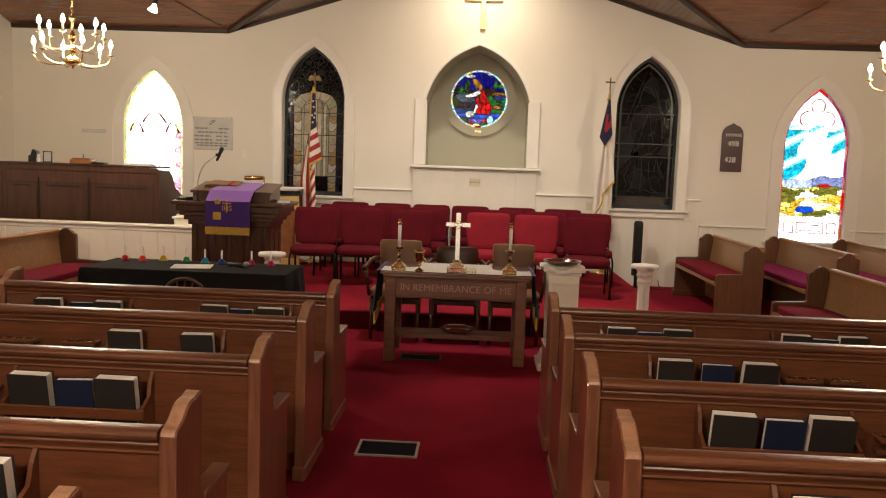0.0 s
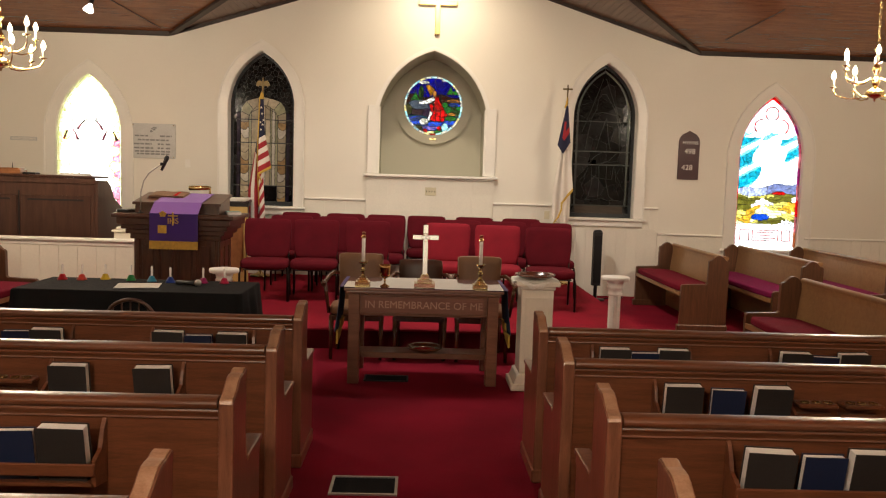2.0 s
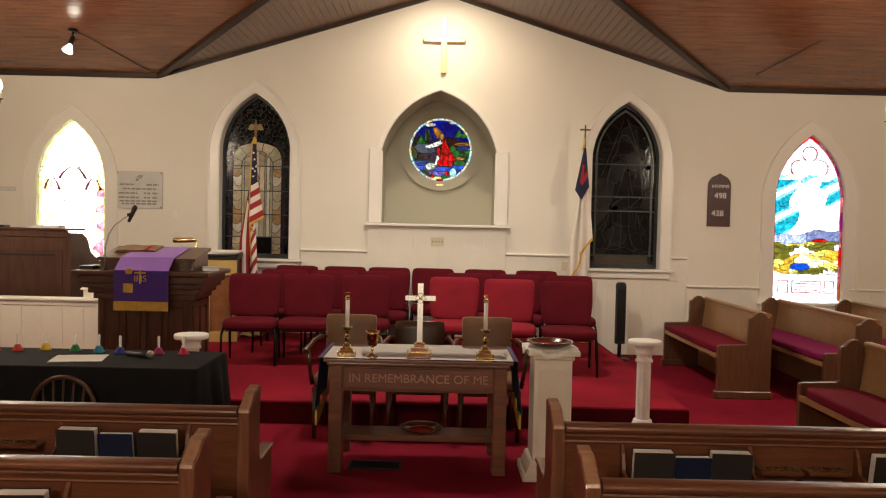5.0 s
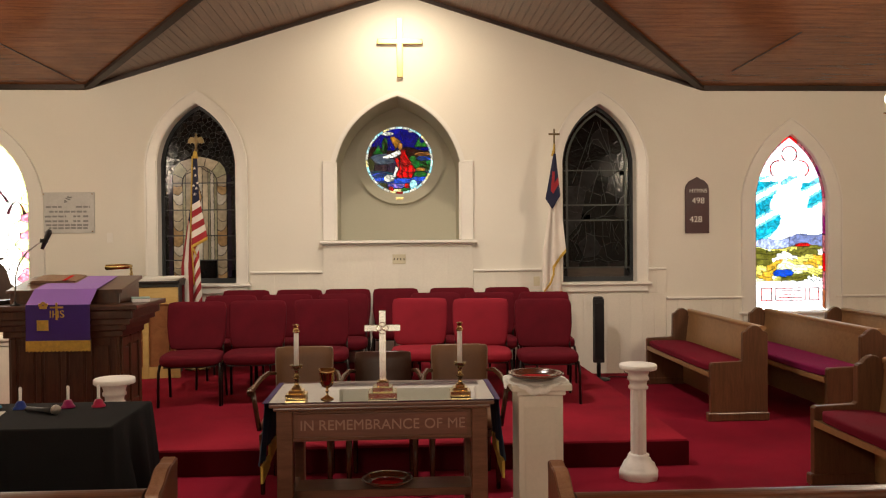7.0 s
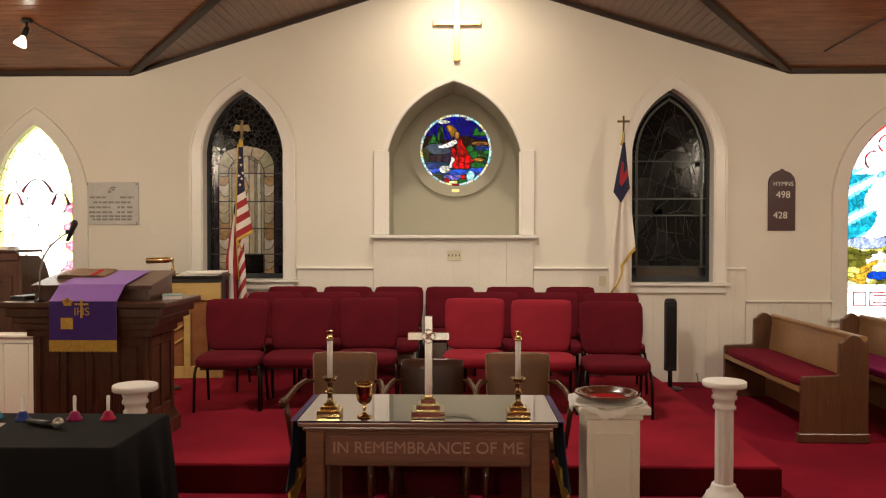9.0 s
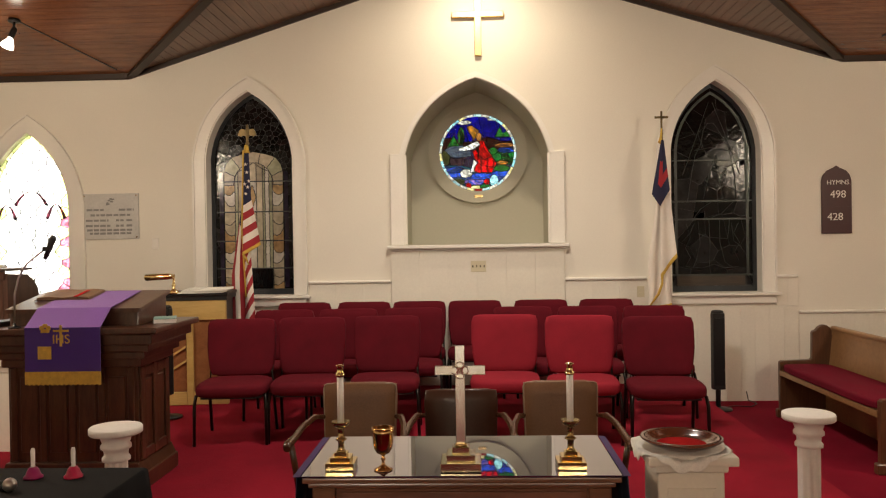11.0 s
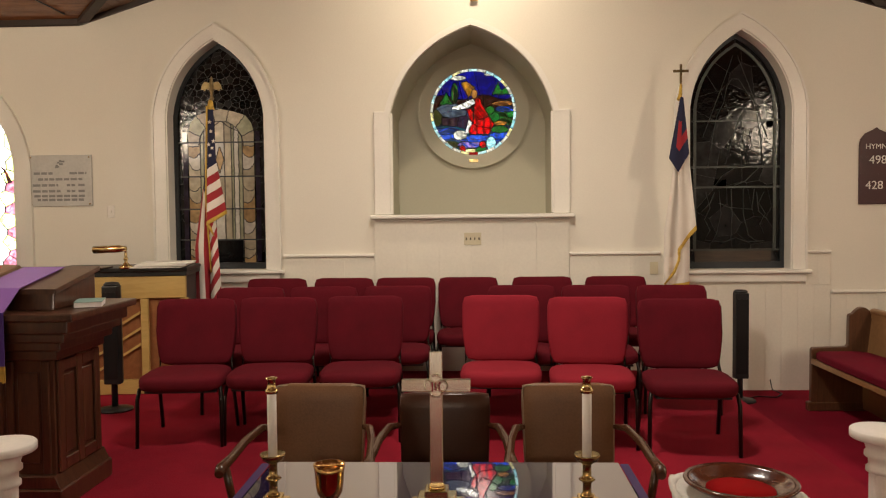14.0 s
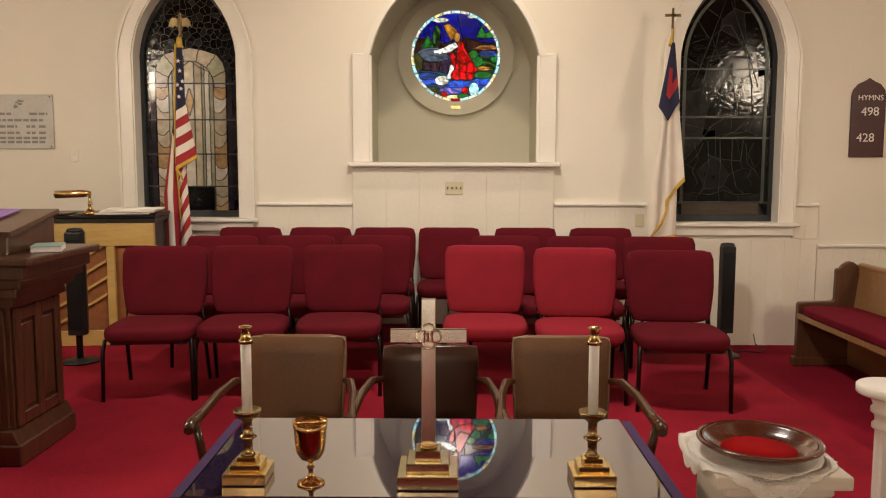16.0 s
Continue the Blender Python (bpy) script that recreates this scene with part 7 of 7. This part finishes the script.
for i in range(4):
    part("toggle", B(-0.058 + i * 0.0385 - 0.005, -0.058 + i * 0.0385 + 0.005, -0.018, -0.0072, -0.01, 0.012), DARKSTEEL, sw)
ol = thing("wall_outlet", "ivory wall outlet plate on the wainscot", "outlet", (1.96, YW - 0.017, 1.118))
part("plate", B(-0.037, 0.037, -0.006, 0.0, -0.056, 0.056, bevel=0.003), IVORY, ol)
for z in (-0.022, 0.022):
    part("socket", B(-0.016, 0.016, -0.0075, -0.0062, z - 0.013, z + 0.013, bevel=0.0005), IVORY, ol)
ls = thing("light_switch", "small white light switch on the wall", "switch", (-3.03, YW - 0.001, 1.68))
part("plate", B(-0.035, 0.035, -0.006, 0.0, -0.057, 0.057, bevel=0.003), TRIM, ls)
part("toggle", B(-0.005, 0.005, -0.014, -0.0062, -0.01, 0.012), TRIM, ls)
th = thing("thermostat", "ivory thermostat on the side wall", "thermostat", (XL + 0.001, 10.87, 1.49))
part("body", B(0.0, 0.03, -0.035, 0.035, -0.06, 0.06, bevel=0.004), IVORY, th)
vg = thing("wall_vent", "narrow grey slotted wall vent", "vent", (-5.25, YW - 0.001, 1.95))
part("frame", ring_strip(bmesh.new(), [(-0.18, -0.025), (0.18, -0.025), (0.18, 0.025), (-0.18, 0.025)], [(-0.165, -0.015), (0.165, -0.015), (0.165, 0.015), (-0.165, 0.015)], -0.008, 0.0, True), MARBLE, vg)
for i in range(3):
    part("slat", B(-0.164, 0.164, -0.006, -0.001, -0.012 + i * 0.009, -0.008 + i * 0.009), MARBLE, vg)

# floor registers
MATTEBLACK = paint("matte_black_iron", (0.012, 0.012, 0.014), 0.75, vary=0.2, scale=12, spec=0.08)
for x, y, w, d in ((-0.07, 4.815, 0.345, 0.245), (-0.05, 7.02, 0.35, 0.18)):
    v = thing("floor_register", "black floor register with pale metal rim set in the carpet", "vent", (x, y, 0.0), 0, "floor registers")
    part("rim", ring_strip(bmesh.new(), [(-w / 2, -d / 2), (w / 2, -d / 2), (w / 2, d / 2), (-w / 2, d / 2)], [(-w / 2 + 0.014, -d / 2 + 0.014), (w / 2 - 0.014, -d / 2 + 0.014), (w / 2 - 0.014, d / 2 - 0.014), (-w / 2 + 0.014, d / 2 - 0.014)], -0.009, 0.0, True), ALU if y < 6 else GRILLE, v).matrix_local = pose(0, 0, 0, -90)
    part("pan", B(-w / 2 + 0.014, w / 2 - 0.014, -d / 2 + 0.014, d / 2 - 0.014, 0.0005, 0.002), MATTEBLACK, v)
    n = 16
    for i in range(n):
        xx = -w / 2 + 0.02 + (w - 0.04) * i / (n - 1)
        part("slat", B(xx - 0.003, xx + 0.003, -d / 2 + 0.016, d / 2 - 0.016, 0.0022, 0.0055), MATTEBLACK, v)


# ---- chandeliers and ceiling spots ----
def chandelier():
    c = thing("chandelier", "brass chandelier with lit candle bulbs in two tiers", "chandelier", group="brass chandeliers")
    part("ball", La([(0.002, -0.03), (0.012, -0.02), (0.008, -0.005), (0.03, 0.0), (0.075, 0.02), (0.088, 0.045), (0.07, 0.075), (0.03, 0.09), (0.018, 0.11)], n=28), BRASS, c)
    part("stem", La([(0.018, 0.11), (0.03, 0.13), (0.04, 0.16), (0.022, 0.19), (0.014, 0.22), (0.03, 0.25), (0.045, 0.275), (0.03, 0.3), (0.014, 0.33), (0.012, 0.42), (0.025, 0.44), (0.035, 0.46), (0.02, 0.49), (0.001, 0.5)], n=20), BRASS, c)
    bm = bmesh.new()
    z = 0.49
    k = 0
    while z < RIDGE - 2.47 - 0.05:
        pts = [((0.013 * math.cos(q) if k % 2 else 0), (0 if k % 2 else 0.013 * math.cos(q)), z + 0.026 + 0.026 * math.sin(q)) for q in [2 * math.pi * i / 10 for i in range(11)]]
        tube(bm, pts, 0.003, 5)
        z += 0.044
        k += 1
    part("chain", bm, OLDBRASS, c)
    for tier, n, r, z0, cup in ((0, 6, 0.36, 0.05, 0.10), (1, 6, 0.30, 0.19, 0.285)):
        for i in range(n):
            a = 2 * math.pi * (i + 0.5 * tier) / n + 0.2
            ca, sa = math.cos(a), math.sin(a)
            prof = [(0.05, z0), (0.12, z0 - 0.045), (r * 0.62, z0 - 0.05), (r * 0.9, z0 - 0.02), (r, z0 + 0.03), (r, cup)]
            arm = part("arm", Tu([(p * ca, p * sa, h) for p, h in prof], 0.0065, n=8), BRASS, c)
            part("drip_pan", La([(0.008, 0), (0.03, 0.006), (0.033, 0.012), (0.014, 0.01)], (r * ca, r * sa, cup), 14), BRASS, arm)
            part("candle_sleeve", La([(0.011, 0.01), (0.011, 0.085)], (r * ca, r * sa, cup), 10), WAX, arm)
            part("bulb", La([(0.009, 0.085), (0.021, 0.107), (0.020, 0.128), (0.007, 0.162), (0.001, 0.172)], (r * ca, r * sa, cup), 10), BULB, arm, "lit flame-shaped bulb")
    return c


ch = chandelier()
ch.matrix_world = pose(*CHANDELIERS[0])
copy_thing(ch, pose(*CHANDELIERS[1], 0, 0, 20))
# unseen nave pair, added to light the pews
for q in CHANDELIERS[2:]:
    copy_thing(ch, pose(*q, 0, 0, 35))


def ceiling_spot(x, y, aim):
    z = EAVE + SL * (YW - y)
    s = thing("ceiling_spot", "black ceiling spotlight with lit reflector bulb", "spotlight", (x, y, z), 0, "ceiling spots")
    part("canopy", La([(0.05, -0.03), (0.055, -0.015), (0.05, 0.0)], n=20), BLACKMETAL, s)
    part("knuckle", Tu([(0, 0, -0.02), (0.0, -0.005, -0.09)], 0.012), BLACKMETAL, s)
    h = new("head")
    h.parent = s
    d = Vector(aim) - Vector((x, y, z - 0.1))
    h.matrix_local = Matrix.Translation((0, -0.005, -0.10)) @ d.to_track_quat("-Z", "Y").to_matrix().to_4x4()
    part("socket", La([(0.02, 0.02), (0.026, 0.0), (0.026, -0.08), (0.02, -0.09)], n=16), BLACKMETAL, h)
    part("reflector", La([(0.02, -0.09), (0.028, -0.11), (0.05, -0.155), (0.058, -0.175), (0.058, -0.18)], n=24), HALO, h, "lit reflector bulb")
    return s


ceiling_spot(-3.9, 10.97, (-4.6, 9.6, 0.0))
bm = bmesh.new()
tube(bm, [(-3.88, 10.97, EAVE + SL * (YW - 10.97) - 0.012), (-3.35, 11.85, EAVE + SL * (YW - 11.85) - 0.012)], 0.006, 6)
wr = thing("ceiling_cable", "thin brown cable stapled to the ceiling boards", "cable")
part("wire", bm, DARKBEAM, wr)
bm = bmesh.new()
tube(bm, [(4.62, 10.8, EAVE + SL * (YW - 10.8) - 0.012), (4.2, 11.6, EAVE + SL * (YW - 11.6) - 0.012)], 0.006, 6)
wr2 = thing("ceiling_cable", "thin brown cable stapled to the ceiling boards", "cable")
part("wire", bm, DARKBEAM, wr2)
